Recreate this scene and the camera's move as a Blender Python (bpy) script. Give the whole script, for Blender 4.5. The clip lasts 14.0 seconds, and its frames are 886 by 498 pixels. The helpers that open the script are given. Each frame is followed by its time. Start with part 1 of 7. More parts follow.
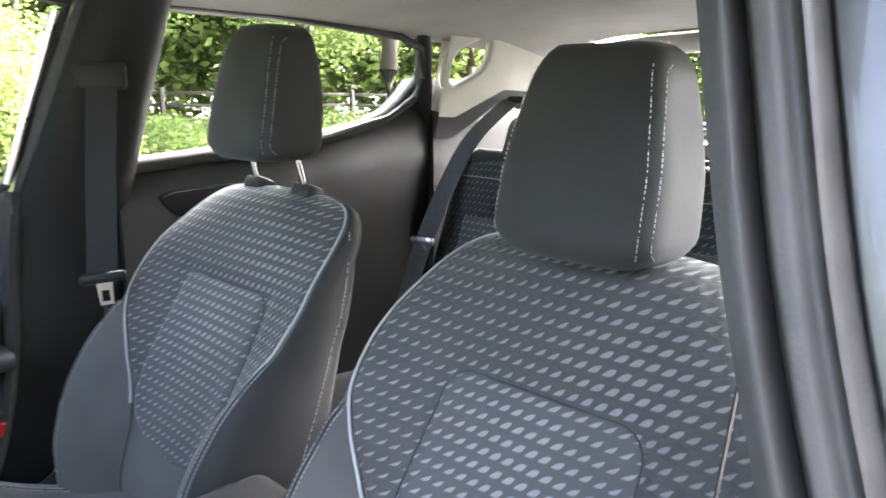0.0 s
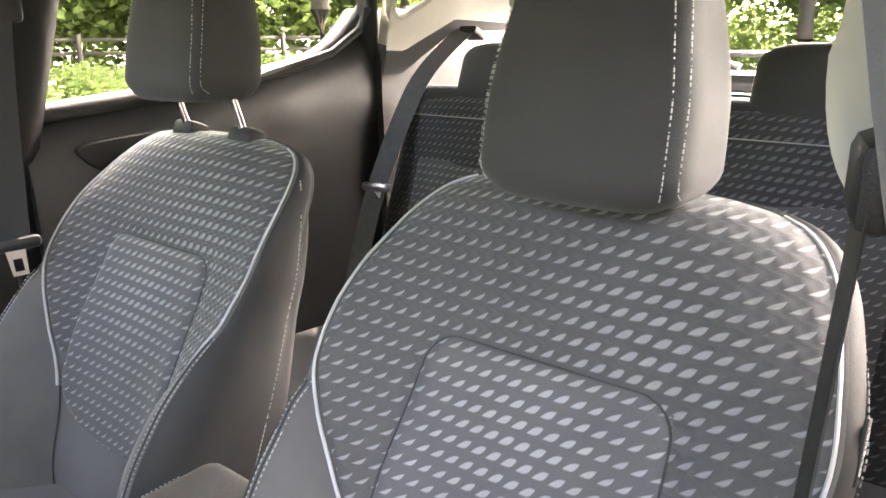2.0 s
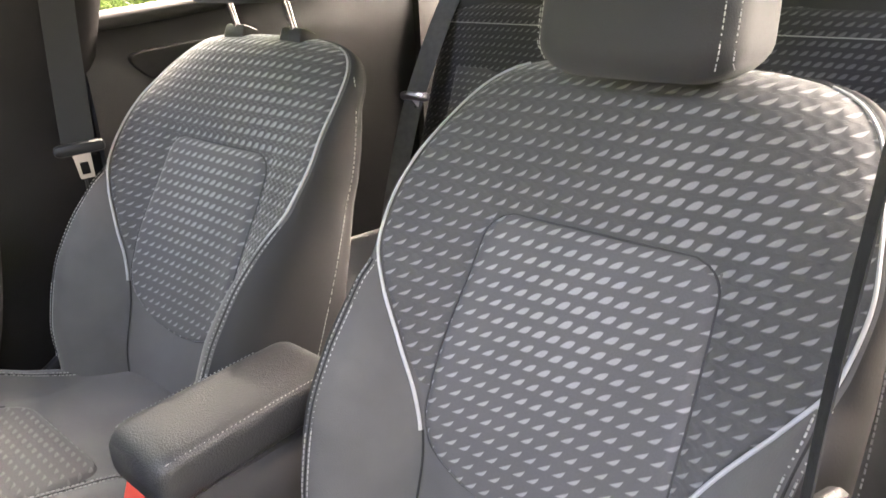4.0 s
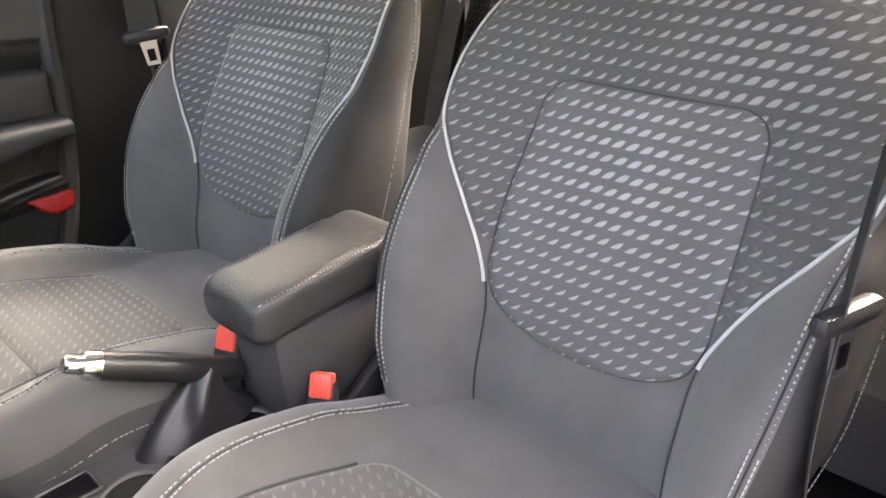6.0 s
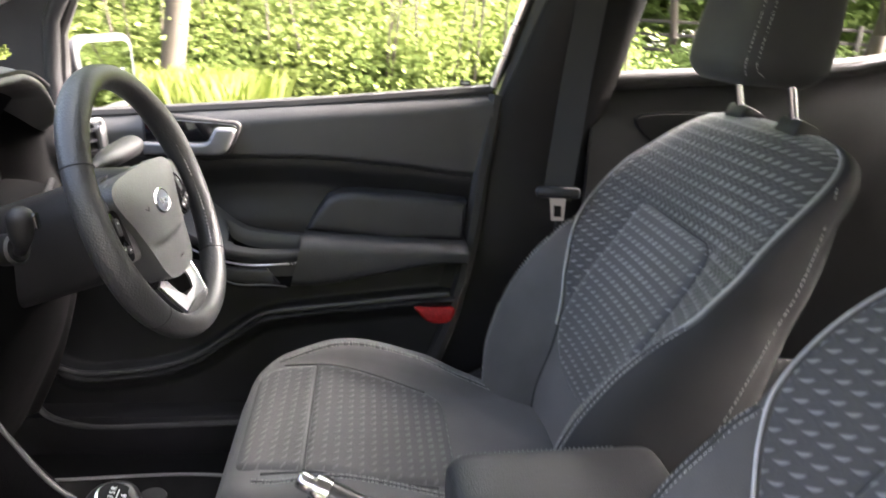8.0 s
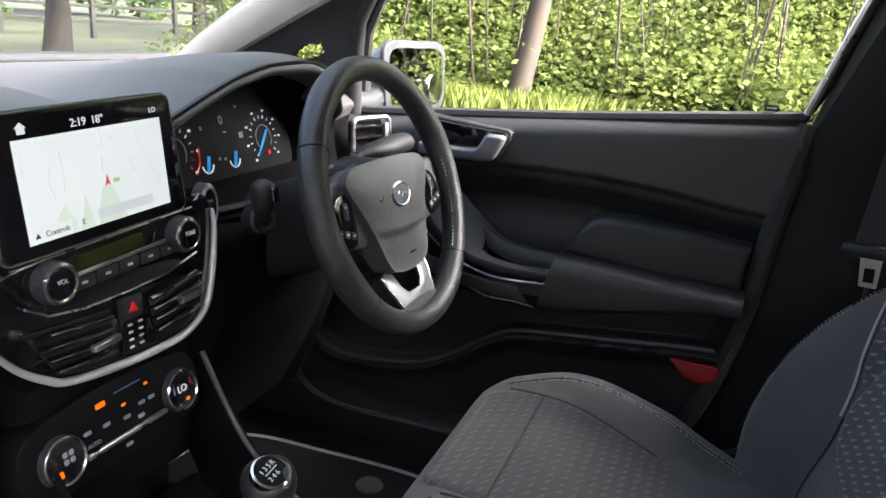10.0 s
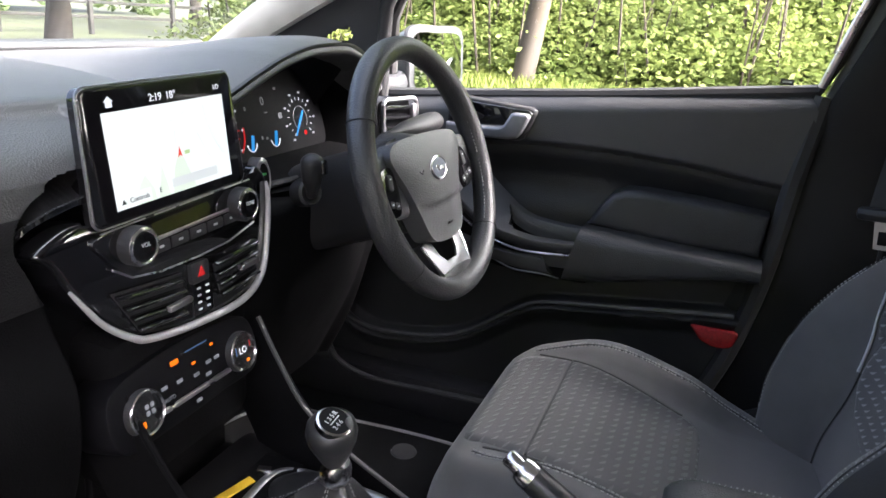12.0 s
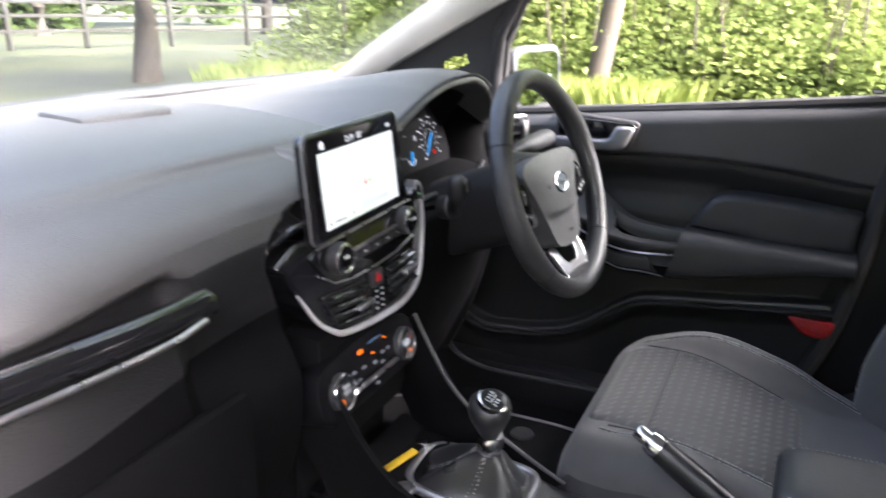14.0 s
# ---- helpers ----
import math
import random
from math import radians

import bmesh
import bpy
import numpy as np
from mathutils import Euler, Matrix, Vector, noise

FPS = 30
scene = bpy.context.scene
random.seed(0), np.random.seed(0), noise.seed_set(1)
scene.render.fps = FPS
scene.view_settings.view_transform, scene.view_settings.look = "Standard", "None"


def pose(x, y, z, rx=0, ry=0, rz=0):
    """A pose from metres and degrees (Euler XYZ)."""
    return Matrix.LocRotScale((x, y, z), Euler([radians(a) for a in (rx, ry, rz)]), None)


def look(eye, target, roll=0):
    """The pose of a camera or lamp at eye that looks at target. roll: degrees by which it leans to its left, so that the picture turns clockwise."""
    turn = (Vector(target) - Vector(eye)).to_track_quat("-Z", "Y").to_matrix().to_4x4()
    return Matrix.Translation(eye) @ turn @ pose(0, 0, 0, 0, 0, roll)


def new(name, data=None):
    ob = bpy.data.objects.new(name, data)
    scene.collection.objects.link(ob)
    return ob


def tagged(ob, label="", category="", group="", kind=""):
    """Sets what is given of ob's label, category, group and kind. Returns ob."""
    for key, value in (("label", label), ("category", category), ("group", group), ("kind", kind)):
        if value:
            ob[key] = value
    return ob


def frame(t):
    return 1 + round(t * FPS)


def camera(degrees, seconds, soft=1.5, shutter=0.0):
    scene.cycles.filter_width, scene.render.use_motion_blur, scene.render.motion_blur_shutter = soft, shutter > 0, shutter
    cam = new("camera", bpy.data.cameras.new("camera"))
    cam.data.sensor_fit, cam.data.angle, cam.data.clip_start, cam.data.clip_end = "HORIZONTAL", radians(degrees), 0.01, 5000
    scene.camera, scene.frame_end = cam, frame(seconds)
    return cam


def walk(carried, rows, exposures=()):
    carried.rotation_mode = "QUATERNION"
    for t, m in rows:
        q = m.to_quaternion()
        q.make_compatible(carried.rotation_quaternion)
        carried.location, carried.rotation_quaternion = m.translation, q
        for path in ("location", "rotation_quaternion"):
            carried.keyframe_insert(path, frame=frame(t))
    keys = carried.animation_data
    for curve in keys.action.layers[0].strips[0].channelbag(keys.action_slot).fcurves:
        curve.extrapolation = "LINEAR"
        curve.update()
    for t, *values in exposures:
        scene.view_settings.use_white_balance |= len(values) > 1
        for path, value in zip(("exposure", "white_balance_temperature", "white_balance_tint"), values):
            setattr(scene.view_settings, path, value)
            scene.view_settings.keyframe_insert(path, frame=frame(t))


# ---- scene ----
cam = camera(61.9, 14.0, soft=1.5, shutter=0.4)
PATH = [
    (0, (-0.7392, 0.3816, 1.1619), (0.6344, -1.0125, 0.7501), 0.77),
    (0.5, (-0.6591, 0.2895, 1.1529), (0.6394, -1.1660, 0.7110), 0.42),
    (1, (-0.6365, 0.2816, 1.1514), (0.6126, -1.2062, 0.6756), 0.01),
    (1.5, (-0.6300, 0.2921, 1.1422), (0.5962, -1.1995, 0.6209), -0.27),
    (2, (-0.6270, 0.3144, 1.1380), (0.6063, -1.1579, 0.5799), -0.61),
    (2.5, (-0.6292, 0.3323, 1.1283), (0.6084, -1.1215, 0.5328), -0.96),
    (3, (-0.6322, 0.3570, 1.1222), (0.6099, -1.0765, 0.4880), -1.10),
    (3.2, (-0.6339, 0.3633, 1.1197), (0.6109, -1.0602, 0.4685), -1.13),
    (5.3, (-0.6484, 0.4432, 1.0818), (0.5783, -0.8741, 0.2101), -3.17),
    (5.5, (-0.6528, 0.4578, 1.0779), (0.5713, -0.8535, 0.1935), -2.99),
    (6, (-0.6605, 0.4867, 1.0721), (0.5709, -0.7894, 0.1475), -2.58),
    (6.5, (-0.6759, 0.4797, 1.0675), (0.6771, -0.6379, 0.1080), -1.39),
    (7, (-0.6951, 0.4060, 1.0707), (0.9636, -0.1512, 0.1020), -4.28),
    (7.5, (-0.6891, 0.3148, 1.1037), (1.0892, -0.0272, 0.2546), -1.79),
    (8, (-0.6366, 0.2314, 1.1264), (1.2538, 0.0187, 0.5093), 2.89),
    (8.5, (-0.5710, 0.1521, 1.1023), (1.3262, 0.3427, 0.4989), 3.21),
    (9, (-0.5373, 0.1217, 1.0990), (1.3109, 0.6226, 0.5220), 4.09),
    (9.2, (-0.5308, 0.1116, 1.0963), (1.2937, 0.6986, 0.5247), 4.26),
    (11.3, (-0.5716, 0.1156, 1.0814), (1.2120, 0.7981, 0.4875), 4.53),
    (11.5, (-0.5862, 0.1258, 1.0751), (1.2083, 0.7873, 0.4903), 4.32),
    (12, (-0.6067, 0.1367, 1.0749), (1.1817, 0.7925, 0.4655), 3.60),
    (12.5, (-0.6320, 0.1543, 1.0692), (1.1490, 0.8008, 0.4289), 2.86),
    (13, (-0.6531, 0.1745, 1.0677), (1.1246, 0.8087, 0.4063), 2.04),
    (13.5, (-0.6823, 0.1939, 1.0791), (1.1005, 0.8079, 0.4126), 1.11),
    (14, (-0.7775, 0.1688, 1.1320), (0.9359, 0.9896, 0.5073), 0.77),
]
SKY, SUN, GLOW = 0.15, 0.4, 0.026
EXPOSURES = [(0, 6.52, 6100, 9), (0.5, 6.8, 6500, 11), (1.5, 6.85, 6950, 13), (3, 6.82, 7450, 14), (6, 6.86, 7500, 13), (6.5, 6.78, 7450, 13), (7.5, 6.68, 6900, 12), (8.0, 5.9, 6600, 12), (8.5, 5.14, 6350, 12), (9, 4.74, 6250, 12), (12, 5.2, 6100, 13), (13.5, 5.4, 6100, 14), (14, 5.42, 6100, 14)]
walk(cam, [(t, look(eye, target, roll)) for t, eye, target, roll in PATH], EXPOSURES)

# ---- world and light ----
world = bpy.data.worlds.new("sky")
scene.world = world
world.use_nodes = True
wn = world.node_tree.nodes
wl = world.node_tree.links
sky = wn.new("ShaderNodeTexSky")
sky.sky_type = "NISHITA"
sky.sun_disc = False
sky.sun_elevation = radians(33)
sky.sun_rotation = radians(176)
sky.air_density, sky.dust_density, sky.ozone_density = 0.16, 10.0, 0.0
wn["Background"].inputs["Strength"].default_value = SKY
wl.new(sky.outputs["Color"], wn["Background"].inputs["Color"])
sun = new("sun", bpy.data.lights.new("sun", "SUN"))
sun.data.energy, sun.data.angle, sun.data.color = SUN, radians(36), (1.0, 0.98, 0.95)
sun.matrix_world = look((0.6, -11, 7.2), (0, 0, 0))

# ---- materials ----
def mat(name, color, rough=0.6, metal=0.0, noise_scale=0.0, vary=0.0, bump=0.0, bump_scale=200.0, spec=0.5, sheen=0.0, coat=0.0, kind="noise"):
    m = bpy.data.materials.new(name)
    m.use_nodes = True
    n, l = m.node_tree.nodes, m.node_tree.links
    b = n["Principled BSDF"]
    b.inputs["Base Color"].default_value = (*color, 1)
    b.inputs["Roughness"].default_value = rough
    b.inputs["Metallic"].default_value = metal
    b.inputs["Specular IOR Level"].default_value = spec
    b.inputs["Sheen Weight"].default_value = sheen
    b.inputs["Coat Weight"].default_value = coat
    tc = n.new("ShaderNodeTexCoord")
    if vary:
        big = n.new("ShaderNodeTexNoise")
        big.inputs["Scale"].default_value = noise_scale
        big.inputs["Detail"].default_value = 6
        l.new(tc.outputs["Object"], big.inputs["Vector"])
        ramp = n.new("ShaderNodeMapRange")
        ramp.inputs["From Min"].default_value, ramp.inputs["From Max"].default_value = 0.3, 0.7
        ramp.inputs["To Min"].default_value, ramp.inputs["To Max"].default_value = 1 - vary, 1 + vary
        l.new(big.outputs["Fac"], ramp.inputs["Value"])
        mul = n.new("ShaderNodeVectorMath")
        mul.operation = "SCALE"
        mul.inputs[0].default_value = color
        l.new(ramp.outputs["Result"], mul.inputs["Scale"])
        l.new(mul.outputs["Vector"], b.inputs["Base Color"])
        r2 = n.new("ShaderNodeMapRange")
        r2.inputs["From Min"].default_value, r2.inputs["From Max"].default_value = 0.3, 0.7
        r2.inputs["To Min"].default_value, r2.inputs["To Max"].default_value = rough * (1 - vary * 0.5), min(1, rough * (1 + vary * 0.5))
        l.new(big.outputs["Fac"], r2.inputs["Value"])
        l.new(r2.outputs["Result"], b.inputs["Roughness"])
    if bump:
        if kind == "voronoi":
            fine = n.new("ShaderNodeTexVoronoi")
            fine.inputs["Scale"].default_value = bump_scale
            out = fine.outputs["Distance"]
        else:
            fine = n.new("ShaderNodeTexNoise")
            fine.inputs["Scale"].default_value = bump_scale
            fine.inputs["Detail"].default_value = 3
            out = fine.outputs["Fac"]
        l.new(tc.outputs["Object"], fine.inputs["Vector"])
        bp = n.new("ShaderNodeBump")
        bp.inputs["Strength"].default_value = bump
        bp.inputs["Distance"].default_value = 0.0008
        l.new(out, bp.inputs["Height"])
        l.new(bp.outputs["Normal"], b.inputs["Normal"])
    return m


def glow(name, color, strength):
    m = bpy.data.materials.new(name)
    m.use_nodes = True
    b = m.node_tree.nodes["Principled BSDF"]
    b.inputs["Base Color"].default_value = (*[c * 0.3 for c in color], 1)
    b.inputs["Emission Color"].default_value = (*color, 1)
    b.inputs["Emission Strength"].default_value = strength * GLOW
    b.inputs["Roughness"].default_value = 0.25
    return m


def glass_mat(name, tint, gloss):
    m = bpy.data.materials.new(name)
    m.use_nodes = True
    n, l = m.node_tree.nodes, m.node_tree.links
    n.remove(n["Principled BSDF"])
    t = n.new("ShaderNodeBsdfTransparent")
    t.inputs["Color"].default_value = (*tint, 1)
    g = n.new("ShaderNodeBsdfGlossy")
    g.inputs["Roughness"].default_value = 0.02
    f = n.new("ShaderNodeFresnel")
    f.inputs["IOR"].default_value = gloss
    x = n.new("ShaderNodeMixShader")
    l.new(f.outputs["Fac"], x.inputs["Fac"])
    l.new(t.outputs["BSDF"], x.inputs[1])
    l.new(g.outputs["BSDF"], x.inputs[2])
    l.new(x.outputs["Shader"], n["Material Output"].inputs["Surface"])
    return m


def dotted(name, base, mark, pitch_x, pitch_y, size, mid, quilt=0.0):
    """Woven seat cloth with staggered rows of small pale fin-shaped marks, laid out in the metres of the UV map."""
    m = bpy.data.materials.new(name)
    m.use_nodes = True
    n, l = m.node_tree.nodes, m.node_tree.links
    b = n["Principled BSDF"]

    def calc(op, a, c=None, d=None):
        k = n.new("ShaderNodeMath")
        k.operation = op
        for i, v in enumerate((a, c, d)):
            if v is None:
                continue
            if isinstance(v, (int, float)):
                k.inputs[i].default_value = v
            else:
                l.new(v, k.inputs[i])
        return k.outputs[0]
    uv = n.new("ShaderNodeUVMap")
    sep = n.new("ShaderNodeSeparateXYZ")
    l.new(uv.outputs["UV"], sep.inputs[0])
    row = calc("DIVIDE", sep.outputs["Y"], pitch_y)
    rowi = calc("FLOOR", row)
    v = calc("SUBTRACT", calc("SUBTRACT", row, rowi), 0.5)
    col = calc("ADD", calc("DIVIDE", sep.outputs["X"], pitch_x), calc("MULTIPLY", rowi, 0.5))
    coli = calc("FLOOR", col)
    u = calc("SUBTRACT", calc("SUBTRACT", col, coli), 0.5)
    # sail: pointed foot, belly at the low side, a sharp raised tip; fullest round (mid_x, mid_y) and slimmer away from it
    dx = calc("POWER", calc("ABSOLUTE", calc("DIVIDE", calc("SUBTRACT", sep.outputs["X"], mid[0]), 0.085)), 2.0)
    dy = calc("POWER", calc("ABSOLUTE", calc("DIVIDE", calc("SUBTRACT", sep.outputs["Y"], mid[1]), 0.085)), 2.0)
    full = calc("POWER", 0.45, calc("ADD", dx, dy))
    along = calc("ADD", calc("DIVIDE", u, calc("MULTIPLY_ADD", full, -0.14, -size)), 0.5)
    lift = calc("ADD", calc("MULTIPLY", v, pitch_y / (pitch_x * size) / 1.5), 0.24)
    t_ = calc("MINIMUM", calc("MAXIMUM", along, 0.0), 1.0)
    low = calc("MULTIPLY", calc("POWER", t_, 5.0), 0.46)
    high = calc("ADD", calc("MULTIPLY_ADD", t_, 0.44, 0.05), calc("MULTIPLY", calc("MULTIPLY", t_, calc("SUBTRACT", 1.0, t_)), calc("MULTIPLY", full, 0.75)))
    ends = calc("MINIMUM", along, calc("SUBTRACT", 1.0, along))
    inside = calc("MULTIPLY", calc("MINIMUM", calc("MINIMUM", calc("SUBTRACT", high, lift), calc("SUBTRACT", lift, low)), ends), 14.0)
    mask = n.new("ShaderNodeClamp")
    l.new(inside, mask.inputs["Value"])
    tc = n.new("ShaderNodeTexCoord")
    grain = n.new("ShaderNodeTexNoise")
    grain.inputs["Scale"].default_value = 900
    l.new(tc.outputs["Object"], grain.inputs["Vector"])
    cloud = n.new("ShaderNodeTexNoise")
    cloud.inputs["Scale"].default_value = 9
    cloud.inputs["Detail"].default_value = 5
    l.new(tc.outputs["Object"], cloud.inputs["Vector"])
    mix = n.new("ShaderNodeMix")
    mix.data_type = "RGBA"
    mix.inputs["A"].default_value = (*base, 1)
    mix.inputs["B"].default_value = (*mark, 1)
    l.new(mask.outputs["Result"], mix.inputs["Factor"])
    tone = calc("ADD", calc("MULTIPLY", grain.outputs["Fac"], 0.5), calc("ADD", calc("MULTIPLY", cloud.outputs["Fac"], 0.4), 0.55))
    sc = n.new("ShaderNodeVectorMath")
    sc.operation = "SCALE"
    l.new(mix.outputs["Result"], sc.inputs[0])
    l.new(tone, sc.inputs["Scale"])
    l.new(sc.outputs["Vector"], b.inputs["Base Color"])
    l.new(calc("SUBTRACT", 0.85, calc("MULTIPLY", mask.outputs["Result"], 0.4)), b.inputs["Roughness"])
    b.inputs["Sheen Weight"].default_value = 0.25
    b.inputs["Sheen Roughness"].default_value = 0.4
    height = calc("ADD", calc("MULTIPLY", grain.outputs["Fac"], 0.35), calc("MULTIPLY", mask.outputs["Result"], 0.5))
    if quilt:
        puff = calc("MULTIPLY", calc("COSINE", calc("MULTIPLY", u, 6.283)), calc("COSINE", calc("MULTIPLY", v, 6.283)))
        height = calc("ADD", height, calc("MULTIPLY", puff, quilt))
    bp = n.new("ShaderNodeBump")
    bp.inputs["Strength"].default_value = 0.6
    bp.inputs["Distance"].default_value = 0.0012 + 0.002 * quilt
    l.new(height, bp.inputs["Height"])
    l.new(bp.outputs["Normal"], b.inputs["Normal"])
    return m


def foliage(name, dark, light):
    m = bpy.data.materials.new(name)
    m.use_nodes = True
    n, l = m.node_tree.nodes, m.node_tree.links
    b = n["Principled BSDF"]
    geo = n.new("ShaderNodeNewGeometry")
    tc = n.new("ShaderNodeTexCoord")
    patch = n.new("ShaderNodeTexNoise")
    patch.inputs["Scale"].default_value = 1.6
    patch.inputs["Detail"].default_value = 3
    l.new(tc.outputs["Object"], patch.inputs["Vector"])
    add = n.new("ShaderNodeMath")
    add.operation = "MULTIPLY_ADD"
    l.new(geo.outputs["Random Per Island"], add.inputs[0])
    add.inputs[1].default_value = 0.5
    spread = n.new("ShaderNodeMapRange")
    spread.inputs["From Min"].default_value, spread.inputs["From Max"].default_value = 0.3, 0.7
    spread.inputs["To Min"].default_value, spread.inputs["To Max"].default_value = 0.15, 0.75
    l.new(patch.outputs["Fac"], spread.inputs["Value"])
    l.new(spread.outputs["Result"], add.inputs[2])
    ramp = n.new("ShaderNodeValToRGB")
    ramp.color_ramp.elements[0].position, ramp.color_ramp.elements[1].position = 0.25, 1.1
    ramp.color_ramp.elements[0].color, ramp.color_ramp.elements[1].color = (*dark, 1), (*light, 1)
    l.new(add.outputs[0], ramp.inputs["Fac"])
    l.new(ramp.outputs["Color"], b.inputs["Base Color"])
    b.inputs["Roughness"].default_value = 0.75
    b.inputs["Specular IOR Level"].default_value = 0.12
    tr = n.new("ShaderNodeBsdfTranslucent")
    l.new(ramp.outputs["Color"], tr.inputs["Color"])
    mx = n.new("ShaderNodeMixShader")
    mx.inputs["Fac"].default_value = 0.5
    l.new(b.outputs["BSDF"], mx.inputs[1])
    l.new(tr.outputs["BSDF"], mx.inputs[2])
    l.new(mx.outputs["Shader"], n["Material Output"].inputs["Surface"])
    return m


CLOTH = mat("plain_seat_cloth", (0.078, 0.078, 0.078), 0.85, 0, 14, 0.18, 0.55, 700, sheen=0.25)
QUILT = dotted("quilted_seat_cloth", (0.062, 0.062, 0.063), (0.20, 0.202, 0.205), 0.0172, 0.0172, 0.80, (0.40, 0.95), 0.5)
# Darker copy of QUILT: the rear bench's shade is put into both colours.
QUILTSHADED = dotted("shaded_quilted_cloth", (0.030, 0.030, 0.033), (0.085, 0.086, 0.092), 0.0172, 0.0172, 0.80, (0.40, 0.95), 0.5)
PANEL = dotted("panel_seat_cloth", (0.078, 0.078, 0.080), (0.23, 0.232, 0.235), 0.0168, 0.0172, 0.80, (0.5, 0.83))
PANELLOW = dotted("cushion_cloth", (0.070, 0.070, 0.071), (0.096, 0.097, 0.098), 0.0168, 0.0172, 0.80, (0.5, 0.6))
SOFT = mat("headrest_cloth", (0.024, 0.0245, 0.0255), 0.75, 0, 12, 0.3, 0.4, 700, sheen=0.08)
BACKCLOTH = mat("seat_back_cloth", (0.018, 0.0185, 0.0195), 0.8, 0, 12, 0.2, 0.3, 500)
FLANK = mat("cushion_side_cloth", (0.038, 0.038, 0.039), 0.8, 0, 14, 0.2, 0.5, 700, sheen=0.1)
CLOTHDARK = mat("pedestal_cloth", (0.04, 0.04, 0.042), 0.85, 0, 14, 0.2, 0.5, 700)
BELTGREY = mat("grey_belt_webbing", (0.085, 0.087, 0.09), 0.6, 0, 80, 0.15, 0.8, 900)
PIPING = mat("pale_piping", (0.40, 0.405, 0.41), 0.45, 0, 60, 0.1)
THREAD = mat("grey_thread", (0.32, 0.32, 0.315), 0.7)
LEATHER = mat("black_leather", (0.018, 0.0185, 0.0195), 0.30, 0, 20, 0.2, 0.2, 700, kind="voronoi")
VINYL = mat("armrest_vinyl", (0.031, 0.032, 0.034), 0.45, 0, 20, 0.15, 0.5, 500, kind="voronoi")
RIMSKIN = mat("rim_leather", (0.034, 0.0345, 0.036), 0.36, 0, 20, 0.2, 0.5, 420, kind="voronoi")
HUBSKIN = mat("hub_soft_plastic", (0.092, 0.093, 0.095), 0.42, 0, 10, 0.12, 0.5, 520, kind="voronoi")
DASHTOP = mat("dash_soft_plastic", (0.066, 0.0655, 0.067), 0.44, 0, 10, 0.12, 0.5, 520, kind="voronoi", spec=0.6)
PLASTIC = mat("black_plastic", (0.018, 0.018, 0.020), 0.5, 0, 10, 0.2, 0.35, 600, kind="voronoi", spec=0.35)
DOORSKIN = mat("door_soft_plastic", (0.044, 0.045, 0.047), 0.42, 0, 10, 0.15, 0.45, 560, kind="voronoi", spec=0.6)
# Darker copy of the door skin, with shade put into its colour.
DOORSHADED = mat("door_shaded_plastic", (0.018, 0.0185, 0.0195), 0.46, 0, 10, 0.15, 0.45, 560, kind="voronoi", spec=0.4)
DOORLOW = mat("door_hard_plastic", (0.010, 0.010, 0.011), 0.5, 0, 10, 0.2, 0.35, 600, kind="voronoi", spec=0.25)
CONSOLEGREY = mat("pale_switch_plastic", (0.15, 0.15, 0.152), 0.45, 0, 20, 0.15, 0.3, 600)
GREYPLASTIC = mat("console_plastic", (0.048, 0.0485, 0.05), 0.45, 0, 20, 0.2, 0.3, 600)
GLOSS = mat("gloss_black", (0.006, 0.006, 0.007), 0.06, coat=0.6)
CHROME = mat("chrome", (0.66, 0.66, 0.67), 0.22, 1.0)
SATIN = mat("satin_silver", (0.66, 0.63, 0.65), 0.28, 1.0, 40, 0.1)
PILLARGREY = mat("grey_pillar_plastic", (0.027, 0.0265, 0.027), 0.5, 0, 14, 0.3, 0.4, 300)
# Darker copy of the pad plastic: shade under the lip is its colour.
SHADEFACE = mat("shaded_face_plastic", (0.014, 0.014, 0.015), 0.5, 0, 10, 0.12, 0.5, 520, kind="voronoi", spec=0.35)
LEDGE = mat("gloss_ledge", (0.012, 0.012, 0.013), 0.05, spec=1.0, coat=1.0)
# Near-black plastic: shade of the lower dash, niche and pocket is painted in.
SHADEBLACK = mat("shaded_black_plastic", (0.0045, 0.0045, 0.005), 0.7, 0, 10, 0.2, 0.3, 600, kind="voronoi", spec=0.04)
SATINPAINT = mat("satin_silver_paint", (0.60, 0.60, 0.61), 0.45, 0.55, 40, 0.08)
INSERT = mat("spoke_silver", (0.24, 0.24, 0.25), 0.40, 0.7, 40, 0.08)
SEALGREY = mat("grey_seal_rubber", (0.042, 0.040, 0.040), 0.5, 0, 25, 0.3, 0.5, 260)
JAMBPAINT = mat("jamb_paint", (0.07, 0.073, 0.076), 0.35, 0.3, 30, 0.15, coat=0.4)
RUBBER = mat("seal_rubber", (0.02, 0.02, 0.021), 0.65, 0, 30, 0.25, 0.3, 300)
CARPET = mat("black_carpet", (0.014, 0.014, 0.015), 0.95, 0, 30, 0.35, 1.0, 900, spec=0.10)
HEADLINER = mat("pale_headliner", (0.30, 0.295, 0.28), 0.9, 0, 10, 0.08, 0.35, 700)
PALETRIM = mat("pale_pillar_trim", (0.50, 0.49, 0.45), 0.6, 0, 10, 0.08, 0.3, 700)
BELT = mat("belt_webbing", (0.013, 0.0135, 0.0145), 0.6, 0, 80, 0.15, 0.8, 900)
RED = mat("red_buckle", (0.70, 0.085, 0.06), 0.35, 0, 30, 0.1)
REFLECTOR = mat("red_reflector", (0.35, 0.012, 0.015), 0.2, 0, 200, 0.3, 0.8, 900, kind="voronoi")
